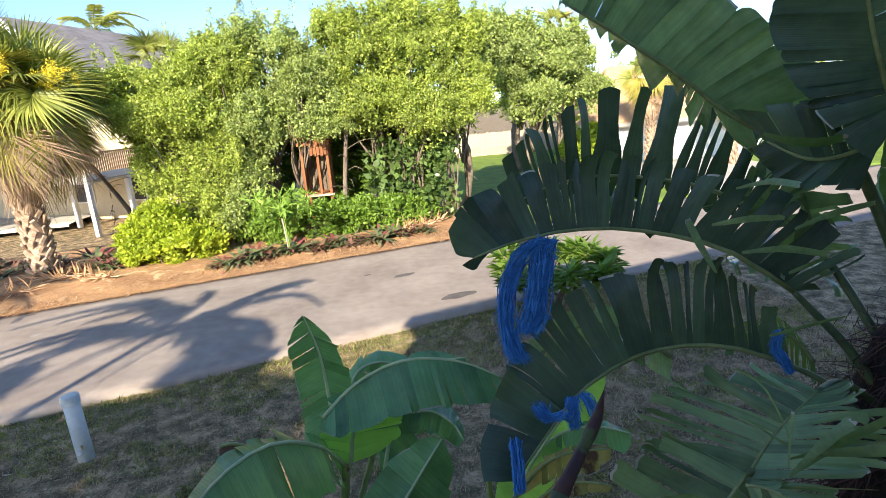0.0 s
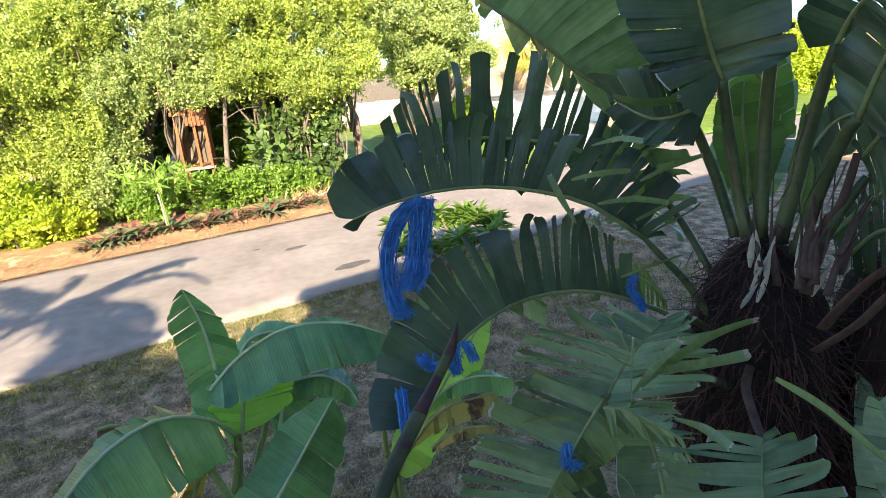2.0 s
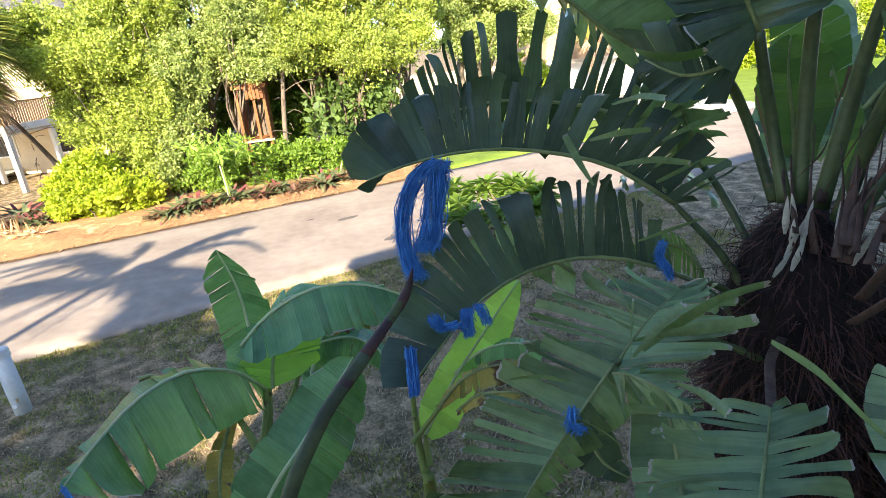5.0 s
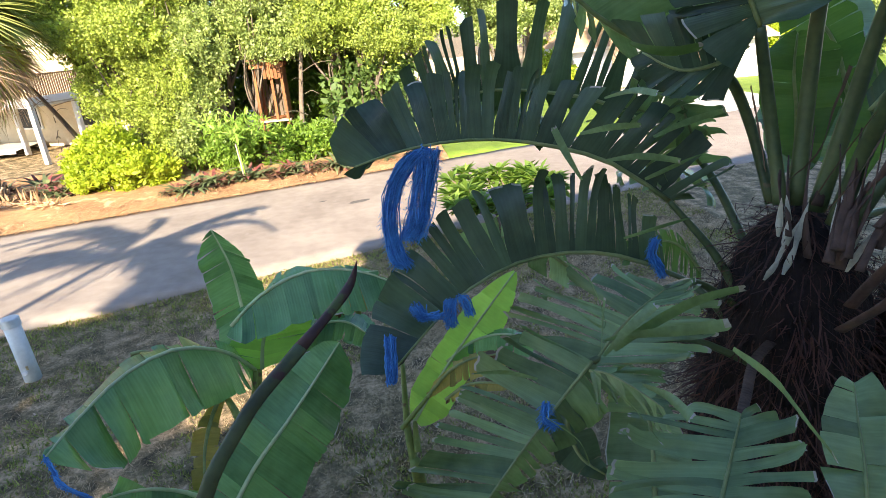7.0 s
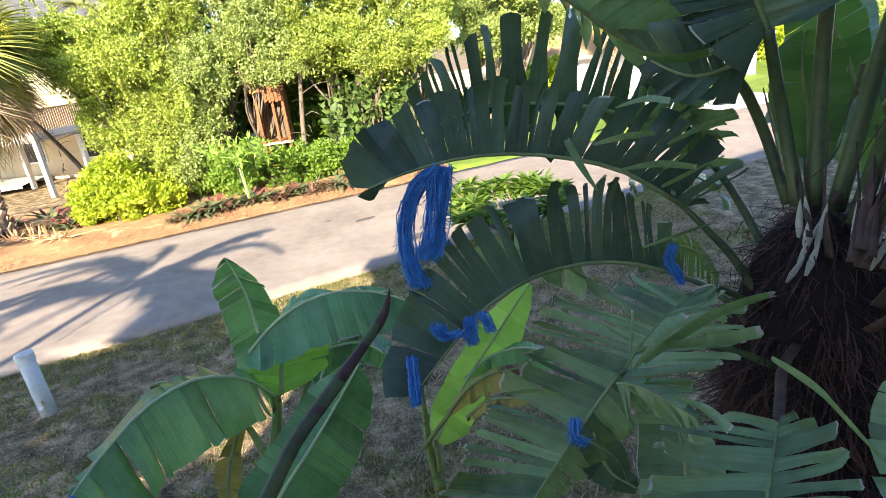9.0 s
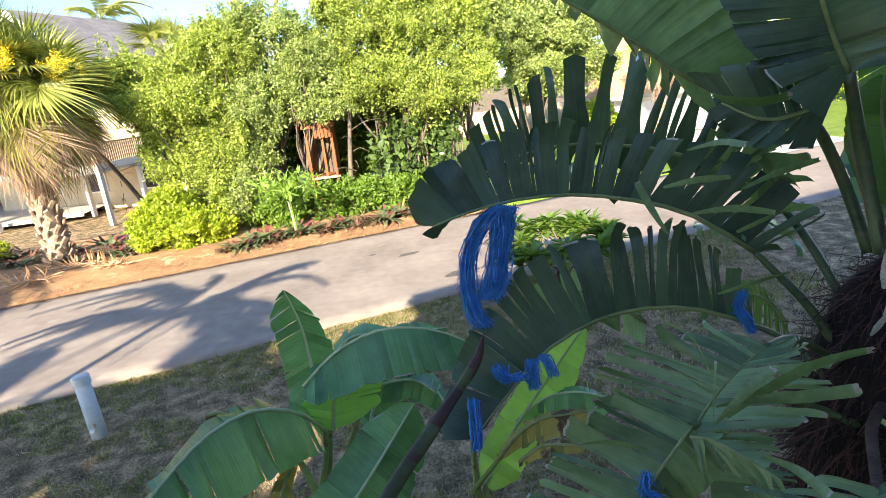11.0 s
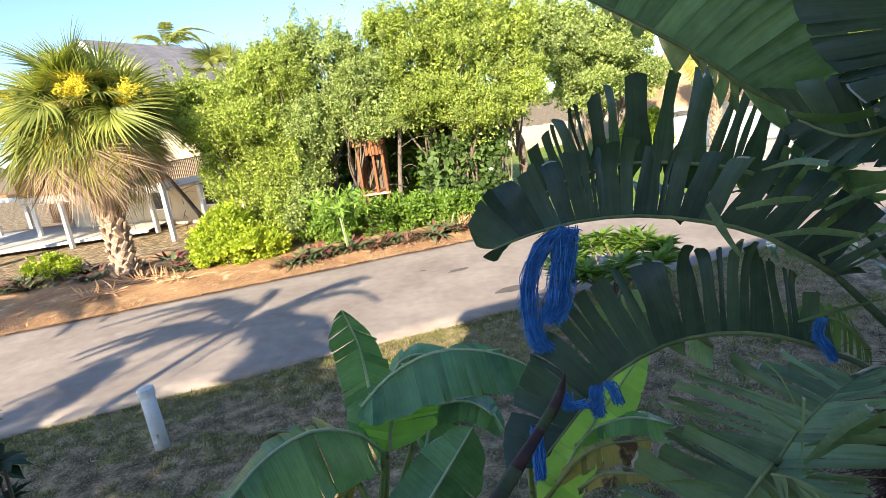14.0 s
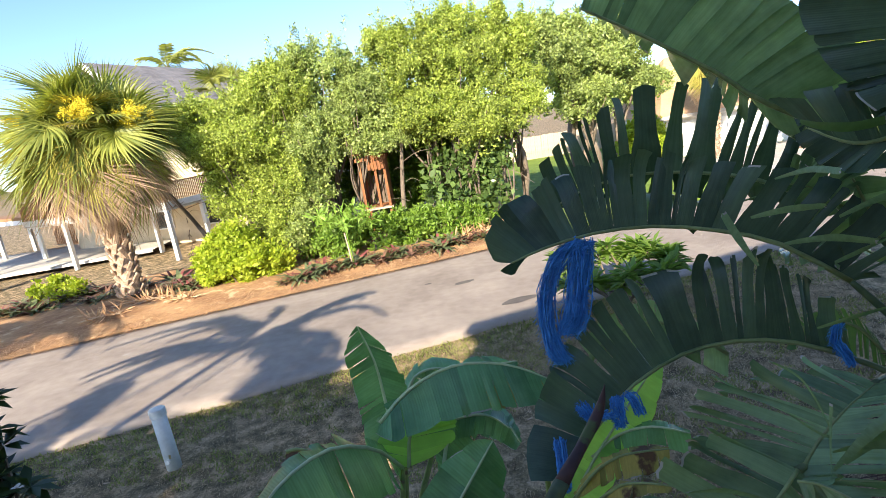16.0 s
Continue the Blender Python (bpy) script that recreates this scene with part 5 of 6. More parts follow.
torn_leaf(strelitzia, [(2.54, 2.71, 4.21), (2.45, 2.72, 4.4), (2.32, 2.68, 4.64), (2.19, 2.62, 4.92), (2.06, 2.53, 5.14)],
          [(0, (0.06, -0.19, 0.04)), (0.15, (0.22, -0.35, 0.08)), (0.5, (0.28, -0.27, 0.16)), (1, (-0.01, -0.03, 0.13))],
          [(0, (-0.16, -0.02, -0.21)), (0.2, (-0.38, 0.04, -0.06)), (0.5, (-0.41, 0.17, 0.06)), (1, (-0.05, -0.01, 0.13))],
          11, 0.05, 0.03, leaf_shaded, full=1.5, blind=0.2)
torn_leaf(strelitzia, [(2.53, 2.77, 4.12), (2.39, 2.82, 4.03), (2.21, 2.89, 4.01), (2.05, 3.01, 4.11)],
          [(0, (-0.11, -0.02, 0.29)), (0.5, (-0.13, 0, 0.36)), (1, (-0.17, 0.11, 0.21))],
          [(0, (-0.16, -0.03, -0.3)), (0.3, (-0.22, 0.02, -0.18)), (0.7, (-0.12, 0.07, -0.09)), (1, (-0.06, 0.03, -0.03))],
          9, -0.05, 0.08, leaf_shaded)
torn_leaf(strelitzia, [(3.21, 3.09, 3.31), (3.19, 3.13, 3.64), (3.14, 3.15, 3.91), (3.11, 3.13, 4.14)],
          [(0, (0.06, -0.07, -0.01)), (0.4, (0.17, -0.17, 0.04)), (0.8, (0.2, -0.13, 0.04)), (1, (0.01, -0.01, 0.02))],
          [(0, (-0.07, 0.06, -0.02)), (0.4, (-0.16, 0.15, 0.01)), (0.8, (-0.08, 0.15, 0.03)), (1, (-0.01, 0.01, 0.02))],
          8, 0, 0, leaf_light)
torn_leaf(strelitzia, [(3.82, 3.42, 3.66), (3.69, 3.47, 4.02), (3.5, 3.52, 4.26), (3.38, 3.64, 4.45)],
          [(0, (0.05, -0.05, 0.05)), (0.5, (0.13, -0.13, 0.11)), (1, (0.01, -0.01, 0.04))],
          [(0, (-0.06, 0.04, -0.12)), (0.5, (-0.19, 0.17, -0.15)), (1, (-0.01, 0.01, -0.02))],
          8, 0.05, 0.02, leaf_light)
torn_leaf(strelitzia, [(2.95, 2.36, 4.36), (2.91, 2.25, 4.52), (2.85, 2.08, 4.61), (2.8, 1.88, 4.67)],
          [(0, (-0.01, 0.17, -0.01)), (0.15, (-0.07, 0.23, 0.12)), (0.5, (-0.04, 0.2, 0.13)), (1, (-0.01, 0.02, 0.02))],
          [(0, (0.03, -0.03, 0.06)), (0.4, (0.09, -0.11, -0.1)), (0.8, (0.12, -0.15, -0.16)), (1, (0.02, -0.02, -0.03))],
          8, 0, 0, leaf_shaded, full=1.4)
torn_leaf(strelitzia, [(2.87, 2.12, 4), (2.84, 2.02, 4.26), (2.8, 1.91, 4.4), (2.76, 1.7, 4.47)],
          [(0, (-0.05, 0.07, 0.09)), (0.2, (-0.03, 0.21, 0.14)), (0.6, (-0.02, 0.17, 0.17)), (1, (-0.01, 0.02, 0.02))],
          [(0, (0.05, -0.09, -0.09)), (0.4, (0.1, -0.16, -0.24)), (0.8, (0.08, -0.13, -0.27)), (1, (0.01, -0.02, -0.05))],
          9, -0.06, 0.03, leaf_shaded, full=1.3)
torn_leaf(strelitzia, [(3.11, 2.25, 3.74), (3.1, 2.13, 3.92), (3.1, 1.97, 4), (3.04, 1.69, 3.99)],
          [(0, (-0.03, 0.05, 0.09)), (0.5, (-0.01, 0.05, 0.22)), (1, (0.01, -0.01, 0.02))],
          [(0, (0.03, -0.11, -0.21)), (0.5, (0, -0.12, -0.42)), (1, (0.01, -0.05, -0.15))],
          10, -0.04, 0.05, leaf_shaded)
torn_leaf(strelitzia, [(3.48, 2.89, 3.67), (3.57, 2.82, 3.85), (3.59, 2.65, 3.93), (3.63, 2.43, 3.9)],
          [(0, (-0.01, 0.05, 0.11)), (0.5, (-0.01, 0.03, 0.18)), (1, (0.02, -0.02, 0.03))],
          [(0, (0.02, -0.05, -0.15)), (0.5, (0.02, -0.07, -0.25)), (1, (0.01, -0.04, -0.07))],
          8, 0.05, 0.05, leaf_shaded)
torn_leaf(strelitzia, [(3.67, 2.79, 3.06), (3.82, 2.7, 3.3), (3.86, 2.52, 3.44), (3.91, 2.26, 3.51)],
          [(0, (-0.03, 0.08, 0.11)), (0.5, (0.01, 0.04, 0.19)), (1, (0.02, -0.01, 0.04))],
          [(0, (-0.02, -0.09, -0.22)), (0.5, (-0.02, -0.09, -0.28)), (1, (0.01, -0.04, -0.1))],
          16, 0.3, 0.1, leaf_shaded)
torn_leaf(strelitzia, [(1.43, 2.15, 2.71), (1.23, 2.06, 2.57), (1.02, 1.95, 2.43), (0.81, 1.81, 2.31), (0.65, 1.68, 2.23)],
          [(0, (-0.27, 0.24, 0.14)), (0.3, (-0.36, 0.26, 0.14)), (0.6, (-0.43, 0.14, 0.08)), (1, (-0.37, 0.03, 0.03))],
          [(0, (0.14, -0.11, -0.15)), (0.3, (0.1, -0.06, -0.18)), (0.6, (0.1, 0.06, -0.14)), (1, (0.03, 0.05, -0.08))],
          19, 0.3, 0.11, leaf_skylit, dry=1, rib=0.6, blind=0.3)
torn_leaf(strelitzia, [(1.4, 2.13, 2.66), (1.56, 2.21, 2.79), (1.72, 2.26, 2.9), (1.9, 2.32, 2.97)],
          [(0, (-0.37, 0.27, 0.05)), (0.3, (-0.42, 0.36, 0.15)), (0.65, (-0.31, 0.32, 0.12)), (1, (-0.04, 0.17, 0.03))],
          [(0, (0.3, -0.2, 0.14)), (0.25, (0.4, -0.29, 0.12)), (0.5, (0.34, -0.24, 0.16)), (1, (0.11, -0.03, 0.06))],
          19, 0.3, 0.12, leaf_skylit, dry=1, rib=0.6, blind=0.3)
torn_leaf(strelitzia, [(1.39, 2.09, 2.7), (1.45, 2.02, 2.72), (1.54, 1.89, 2.7), (1.6, 1.76, 2.68)],
          [(0, (0.02, -0.15, -0.19)), (0.4, (0.05, -0.14, -0.14)), (1, (0.02, -0.07, -0.07))],
          [(0, (0.13, -0.02, 0.06)), (0.5, (0.14, -0.05, 0.04)), (1, (0.05, -0.02, 0.01))],
          8, 0.5, 0.35, leaf_skylit, dry=1, rib=0.45)
torn_leaf(strelitzia, [(1.41, 1.09, 2.67), (1.52, 1.22, 2.71), (1.64, 1.35, 2.76), (1.76, 1.48, 2.83)],
          [(0, (-0.33, 0.1, -0.08)), (0.4, (-0.37, 0.19, -0.04)), (0.8, (-0.35, 0.22, -0.01)), (1, (-0.09, 0.09, 0.03))],
          [(0, (0.18, -0.15, 0.02)), (0.4, (0.26, -0.12, 0.11)), (0.8, (0.19, -0.08, 0.09)), (1, (0.04, 0, 0.04))],
          12, 0.36, 0.12, leaf_skylit, dry=1, rib=0.6, blind=0.3)
torn_leaf(strelitzia, [(1.57, 0.75, 3.06), (1.66, 0.87, 3.13), (1.74, 0.99, 3.18), (1.82, 1.10, 3.22)],
          [(0, (-0.08, 0.02, 0.02)), (0.5, (-0.11, 0.03, 0.03)), (1, (-0.04, 0.01, 0.03))],
          [(0, (0.10, -0.02, -0.02)), (0.5, (0.14, -0.02, -0.01)), (1, (0.05, 0.0, 0.02))],
          5, 0.0, 0.0, leaf_skylit, full=1.5, rib=0.4)
torn_leaf(strelitzia, [(1.63, 1.78, 1.96), (1.7, 1.95, 2.07), (1.77, 2.14, 2.23), (1.79, 2.33, 2.39), (1.78, 2.46, 2.46)],
          [(0, (-0.21, 0.08, -0.04)), (0.4, (-0.22, 0.1, -0.02)), (0.8, (-0.15, 0.08, 0.01)), (1, (-0.01, 0.01, 0.01))],
          [(0, (0.16, -0.07, 0.03)), (0.4, (0.16, -0.12, -0.01)), (0.8, (0.09, -0.08, -0.04)), (1, (0.01, -0.01, -0.02))],
          8, 0, 0, leaf_skylit)
torn_leaf(strelitzia, [(1.46, 2.51, 2.16), (1.42, 2.44, 2.06), (1.46, 2.32, 1.94), (1.56, 2.22, 1.89)],
          [(0, (-0.1, 0.02, -0.03)), (0.5, (-0.11, -0.03, -0.08)), (1, (-0.01, -0.02, -0.02))],
          [(0, (0.1, -0.01, 0.03)), (0.5, (0.14, 0, 0.06)), (1, (0.02, 0.01, 0.01))],
          5, 0.05, 0.1, leaf_shaded)
torn_leaf(strelitzia, [(1.97, 3.85, 2.44), (1.65, 4.05, 2.65), (1.34, 4.13, 2.66), (0.98, 4.03, 2.52)],
          [(0, (-0.03, 0.06, 0.12)), (0.5, (0, 0.07, 0.17)), (1, (-0.08, 0.05, 0.1))],
          [(0, (-0.01, -0.08, -0.17)), (0.5, (-0.07, -0.07, -0.22)), (1, (-0.05, -0.03, -0.08))],
          12, 0.2, 0.1, leaf_skylit)
torn_leaf(strelitzia, [(2.93, 3.57, 2.4), (2.85, 3.7, 2.55), (2.71, 3.8, 2.6), (2.47, 3.9, 2.53)],
          [(0, (-0.02, 0.07, 0.12)), (0.5, (-0.01, 0.05, 0.1)), (1, (-0.03, 0.04, 0.04))],
          [(0, (-0.01, -0.08, -0.16)), (0.5, (-0.05, -0.07, -0.21)), (1, (-0.06, -0.03, -0.14))],
          14, 0.3, 0.1, leaf_light)
torn_leaf(strelitzia, [(2.64, 3.26, 3.35), (2.45, 3.31, 3.57), (2.28, 3.32, 3.71), (2.09, 3.31, 3.77)],
          [(0, (0.11, -0.06, 0.08)), (0.5, (0.12, -0.16, 0.22)), (1, (0.04, -0.11, 0.21))],
          [(0, (-0.19, 0.09, -0.07)), (0.5, (-0.23, 0.09, -0.1)), (1, (-0.2, 0.08, -0.07))],
          12, 0.3, 0.35, leaf_skylit, dry=1, rib=0.6)
torn_leaf(strelitzia, [(2.56, 3.23, 3.52), (2.43, 3.25, 3.81), (2.3, 3.29, 4.03), (2.21, 3.29, 4.13)],
          [(0, (0.09, -0.15, 0.12)), (0.5, (0.19, -0.23, 0.05)), (1, (0.12, -0.18, -0.03))],
          [(0, (-0.09, 0, -0.22)), (0.5, (-0.15, 0.06, -0.17)), (1, (-0.06, 0.03, -0.06))],
          9, 0.3, 0.3, leaf_skylit, dry=1, rib=0.6)
torn_leaf(strelitzia, [(2.96, 1.57, 1.64), (3.27, 1.83, 2.04), (3.52, 2.12, 2.52), (3.6, 2.34, 3.03)],
          [(0, (-0.12, 0.1, -0.05)), (0.4, (-0.15, 0.22, -0.01)), (0.8, (-0.1, 0.19, 0.06)), (1, (0, 0.01, 0.02))],
          [(0, (0.13, -0.13, 0.08)), (0.4, (0.2, -0.22, 0.12)), (0.8, (0.14, -0.15, 0.1)), (1, (0.02, -0.01, 0.02))],
          8, 0, 0, leaf_skylit, full=1.5)
torn_leaf(strelitzia, [(3.41, 2.45, 3.07), (3.44, 2.32, 3.25), (3.47, 2.12, 3.32), (3.5, 1.87, 3.31)],
          [(0, (-0.01, 0.05, 0.1)), (0.5, (0.02, 0.05, 0.22)), (1, (0.02, 0, 0.06))],
          [(0, (-0.03, -0.04, -0.13)), (0.5, (-0.04, -0.11, -0.32)), (1, (-0.01, -0.05, -0.11))],
          12, 0.15, 0.08, leaf_shaded)
torn_leaf(strelitzia, [(3.62, 3.05, 3.18), (3.7, 3.07, 3.5), (3.72, 3.09, 3.74), (3.7, 3.15, 3.94)],
          [(0, (-0.02, 0.02, -0.02)), (0.4, (-0.09, 0.1, 0)), (1, (-0.01, 0.01, 0.02))],
          [(0, (0.03, -0.03, -0.02)), (0.4, (0.08, -0.09, 0)), (1, (0.01, -0.01, 0.02))],
          8, 0, 0, leaf_light, full=1.5)
torn_leaf(strelitzia, [(2, 3.97, 3.51), (1.73, 4.08, 3.65), (1.43, 4.12, 3.71), (1.12, 4.13, 3.7)],
          [(0, (-0.11, -0.35, -0.03)), (0.5, (-0.11, -0.4, -0.03)), (1, (-0.09, -0.29, -0.02))],
          [(0, (0.11, 0.28, -0.02)), (0.5, (0.09, 0.34, -0.01)), (1, (0.02, 0.2, -0.01))],
          12, 0.2, 0.12, leaf_light, rib=0.6)
torn_leaf(strelitzia, [(2.71, 3.28, 3.18), (2.52, 3.32, 3.31), (2.34, 3.38, 3.36), (2.12, 3.42, 3.31)],
          [(0, (-0.12, -0.28, 0.02)), (0.5, (-0.15, -0.33, 0)), (1, (-0.16, -0.26, 0.03))],
          [(0, (0.2, 0.24, -0.03)), (0.5, (0.15, 0.27, -0.02)), (1, (0.07, 0.19, -0.02))],
          9, 0.3, 0.25, leaf_skylit, dry=1, rib=0.6)
torn_leaf(banana, [(-0.6, 3.85, 2), (-0.65, 4.01, 2.32), (-0.69, 4.1, 2.7), (-0.77, 4.09, 3.03)],
          [(0, (-0.10, -0.01, 0.02)), (0.3, (-0.22, -0.06, -0.04)), (0.7, (-0.19, -0.07, -0.08)), (1, (-0.03, -0.02, -0.02))],
          [(0, (0.09, 0.04, -0.08)), (0.3, (0.21, 0.09, -0.16)), (0.7, (0.16, 0.10, -0.14)), (1, (0.04, 0, -0.03))],
          14, 0.03, 0.03, banana_leaf, full=1.9, blind=0.08)
torn_leaf(banana, [(-0.65, 3.62, 2.44), (-0.42, 3.67, 2.63), (-0.08, 3.66, 2.77), (0.28, 3.61, 2.75), (0.57, 3.53, 2.63)],
          [(0, (-0.03, -0.05, -0.05)), (0.2, (0.02, -0.20, -0.16)), (0.5, (0.06, -0.26, -0.25)), (0.8, (0.05, -0.2, -0.17)), (1, (0.01, -0.02, -0.04))],
          [(0, (-0.04, 0.1, -0.04)), (0.25, (-0.05, 0.22, -0.10)), (0.5, (-0.04, 0.24, -0.14)), (0.75, (0.01, 0.19, -0.12)), (1, (0, 0, 0.01))],
          12, 0.02, 0.02, banana_leaf, full=1.6, blind=0.1)
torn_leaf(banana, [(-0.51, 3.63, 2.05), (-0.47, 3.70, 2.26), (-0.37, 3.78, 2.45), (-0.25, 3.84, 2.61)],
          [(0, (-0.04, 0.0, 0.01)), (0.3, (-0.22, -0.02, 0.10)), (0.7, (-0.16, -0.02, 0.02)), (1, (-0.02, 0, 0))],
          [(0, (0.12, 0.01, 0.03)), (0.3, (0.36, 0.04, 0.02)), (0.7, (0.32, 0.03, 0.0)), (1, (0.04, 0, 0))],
          8, 0.0, 0.02, banana_backlit, full=1.7)
torn_leaf(banana, [(-0.00, 3.87, 2.36), (0.23, 3.90, 2.49), (0.45, 3.87, 2.53), (0.62, 3.80, 2.46)],
          [(0, (-0.02, -0.03, -0.08)), (0.4, (0.0, -0.07, -0.2)), (0.8, (0.0, -0.07, -0.22)), (1, (0.01, -0.03, -0.1))],
          [(0, (0, 0.1, -0.01)), (0.5, (0.02, 0.15, -0.02)), (1, (0.01, 0.06, -0.02))],
          13, 0.25, 0.08, leaf_dry, blind=0.2)
torn_leaf(banana, [(-0.55, 3.6, 2.07), (-0.69, 3.48, 2.32), (-0.92, 3.26, 2.51), (-1.14, 2.99, 2.53), (-1.28, 2.69, 2.48), (-1.37, 2.45, 2.42)],
          [(0, (-0.04, 0, -0.09)), (0.2, (0.08, -0.07, -0.25)), (0.45, (0.13, -0.13, -0.4)), (0.7, (0.16, -0.14, -0.32)), (0.9, (0.1, -0.04, -0.14)), (1, (0, 0, -0.02))],
          [(0, (-0.01, 0.11, -0.03)), (0.3, (-0.09, 0.19, -0.03)), (0.6, (-0.13, 0.17, -0.04)), (1, (-0.01, 0, 0))],
          11, -0.05, 0.015, banana_leaf, full=1.5, blind=0.12)
torn_leaf(banana, [(-0.63, 2.53, 1.71), (-0.47, 2.75, 1.89), (-0.27, 2.92, 2.05), (-0.06, 3.09, 2.24), (0.12, 3.18, 2.44)],
          [(0, (-0.09, 0.03, 0.07)), (0.3, (-0.17, 0.07, 0.17)), (0.6, (-0.15, 0.11, 0.12)), (0.85, (-0.06, 0.03, 0.07)), (1, (0, 0, 0))],
          [(0, (0.16, -0.01, -0.21)), (0.3, (0.23, -0.02, -0.31)), (0.6, (0.18, 0.07, -0.29)), (0.85, (0.1, 0.03, -0.16)), (1, (0.01, -0.02, -0.03))],
          8, 0, 0.02, banana_leaf, full=1.9)
torn_leaf(banana, [(-0.41, 4.09, 2.03), (-0.13, 4.16, 2.08), (0.11, 4.13, 2.09), (0.28, 4.03, 2)],
          [(0, (0, -0.03, -0.04)), (0.5, (-0.04, -0.08, -0.14)), (1, (-0.06, -0.04, -0.07))],
          [(0, (-0.01, 0.1, -0.01)), (0.5, (0.05, 0.19, 0.03)), (1, (0.05, 0.11, -0.01))],
          8, 0.15, 0.08, banana_leaf, full=1.9)
torn_leaf(banana, [(-0.55, 4.37, 2.2), (-0.44, 4.46, 2.36), (-0.25, 4.51, 2.39), (0.03, 4.5, 2.3)],
          [(0, (-0.01, -0.03, -0.06)), (0.5, (0.01, -0.04, -0.11)), (1, (0.01, -0.02, -0.05))],
          [(0, (-0.04, 0.1, 0.01)), (0.5, (-0.03, 0.17, 0.03)), (1, (0.01, 0.1, -0.02))],
          5, 0.05, 0.05, banana_leaf, full=1.9)
torn_leaf(banana, [(-0.71, 2.8, 1.58), (-0.9, 2.77, 1.78), (-1.09, 2.67, 1.94), (-1.23, 2.53, 2.03)],
          [(0, (0, -0.04, -0.05)), (0.5, (-0.01, -0.08, -0.09)), (1, (-0.01, -0.02, -0.01))],
          [(0, (-0.03, 0.09, -0.05)), (0.5, (-0.05, 0.13, -0.06)), (1, (0, 0.01, 0.02))],
          5, 0.05, 0.05, banana_leaf, full=1.9)
torn_leaf(banana, [(-0.74, 3.37, 2.07), (-0.81, 3.21, 1.96), (-0.84, 3.03, 1.82), (-0.82, 2.81, 1.64)],
          [(0, (-0.03, -0.02, -0.01)), (0.4, (-0.09, -0.01, 0.03)), (1, (-0.06, -0.02, -0.01))],
          [(0, (0.03, 0, -0.01)), (0.5, (0.08, 0.01, -0.03)), (1, (0.08, -0.01, -0.05))],
          7, 0.1, 0.2, leaf_dry)
torn_leaf(banana, [(-0.3, 3.84, 1.78), (-0.21, 4.11, 1.99), (-0, 4.28, 2.29), (0.22, 4.33, 2.41), (0.43, 4.23, 2.47)],
          [(0, (-0.02, 0.01, 0.01)), (0.4, (-0.12, 0.17, 0.11)), (0.7, (-0.08, 0.14, 0.05)), (1, (0.01, -0.02, -0.04))],
          [(0, (0.02, -0.01, -0.02)), (0.4, (0.16, -0.1, -0.18)), (0.7, (0.08, -0.14, -0.25)), (1, (-0.02, -0.08, -0.16))],
          12, 0.08, 0.06, banana_leaf, full=1.9)
torn_leaf(banana, [(-1.36, 3.61, 2.33), (-1.29, 3.63, 2.33), (-1.19, 3.64, 2.29), (-1.11, 3.65, 2.25)],
          [(0, (-0.02, -0.05, -0.08)), (0.5, (-0.02, -0.08, -0.12)), (1, (0.01, -0.02, -0.03))],
          [(0, (-0.03, 0.09, -0.03)), (0.5, (-0.03, 0.1, -0.02)), (1, (0.01, 0, 0.01))],
          4, 0.2, 0.2, leaf_brown)
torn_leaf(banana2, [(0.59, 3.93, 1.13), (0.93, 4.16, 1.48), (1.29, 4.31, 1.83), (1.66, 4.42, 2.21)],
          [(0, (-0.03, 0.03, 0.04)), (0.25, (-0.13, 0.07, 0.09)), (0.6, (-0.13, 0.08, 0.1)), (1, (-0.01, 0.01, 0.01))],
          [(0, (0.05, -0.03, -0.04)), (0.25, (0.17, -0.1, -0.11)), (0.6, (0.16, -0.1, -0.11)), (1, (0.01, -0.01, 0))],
          8, 0, 0.02, banana_backlit, full=1.9)
torn_leaf(banana2, [(0.72, 3.89, 1.39), (0.91, 3.89, 1.6), (1.12, 3.82, 1.75), (1.41, 3.67, 1.85)],
          [(0, (0, -0.01, -0.01)), (0.4, (0, -0.08, -0.11)), (0.8, (-0.02, -0.1, -0.15)), (1, (-0.01, -0.03, -0.05))],
          [(0, (0, 0.09, -0.04)), (0.4, (0.01, 0.11, -0.02)), (0.8, (0.03, 0.1, -0.01)), (1, (0, 0, 0.01))],
          9, 0.1, 0.06, leaf_dry)
torn_leaf(banana2, [(0.94, 4.19, 1.52), (1.19, 4.23, 1.66), (1.44, 4.11, 1.77), (1.67, 3.91, 1.79)],
          [(0, (-0.01, -0.01, -0.02)), (0.4, (-0.02, -0.06, -0.11)), (0.8, (-0.01, -0.09, -0.14)), (1, (-0.01, -0.03, -0.05))],
          [(0, (0, 0.1, -0.04)), (0.4, (0.02, 0.12, 0)), (0.8, (0.04, 0.1, -0.01)), (1, (0.01, 0.01, 0.01))],
          7, 0.05, 0.05, banana_leaf, full=1.9)
torn_leaf(banana2, [(0.85, 3.68, 1.49), (1.01, 3.63, 1.63), (1.15, 3.52, 1.71), (1.3, 3.38, 1.76)],
          [(0, (-0.01, -0.02, -0.03)), (0.5, (-0.02, -0.06, -0.08)), (1, (-0.01, -0.02, -0.03))],
          [(0, (0.02, 0.09, -0.05)), (0.5, (0.03, 0.09, -0.03)), (1, (0, 0, 0))],
          5, 0.05, 0.05, leaf_dry)
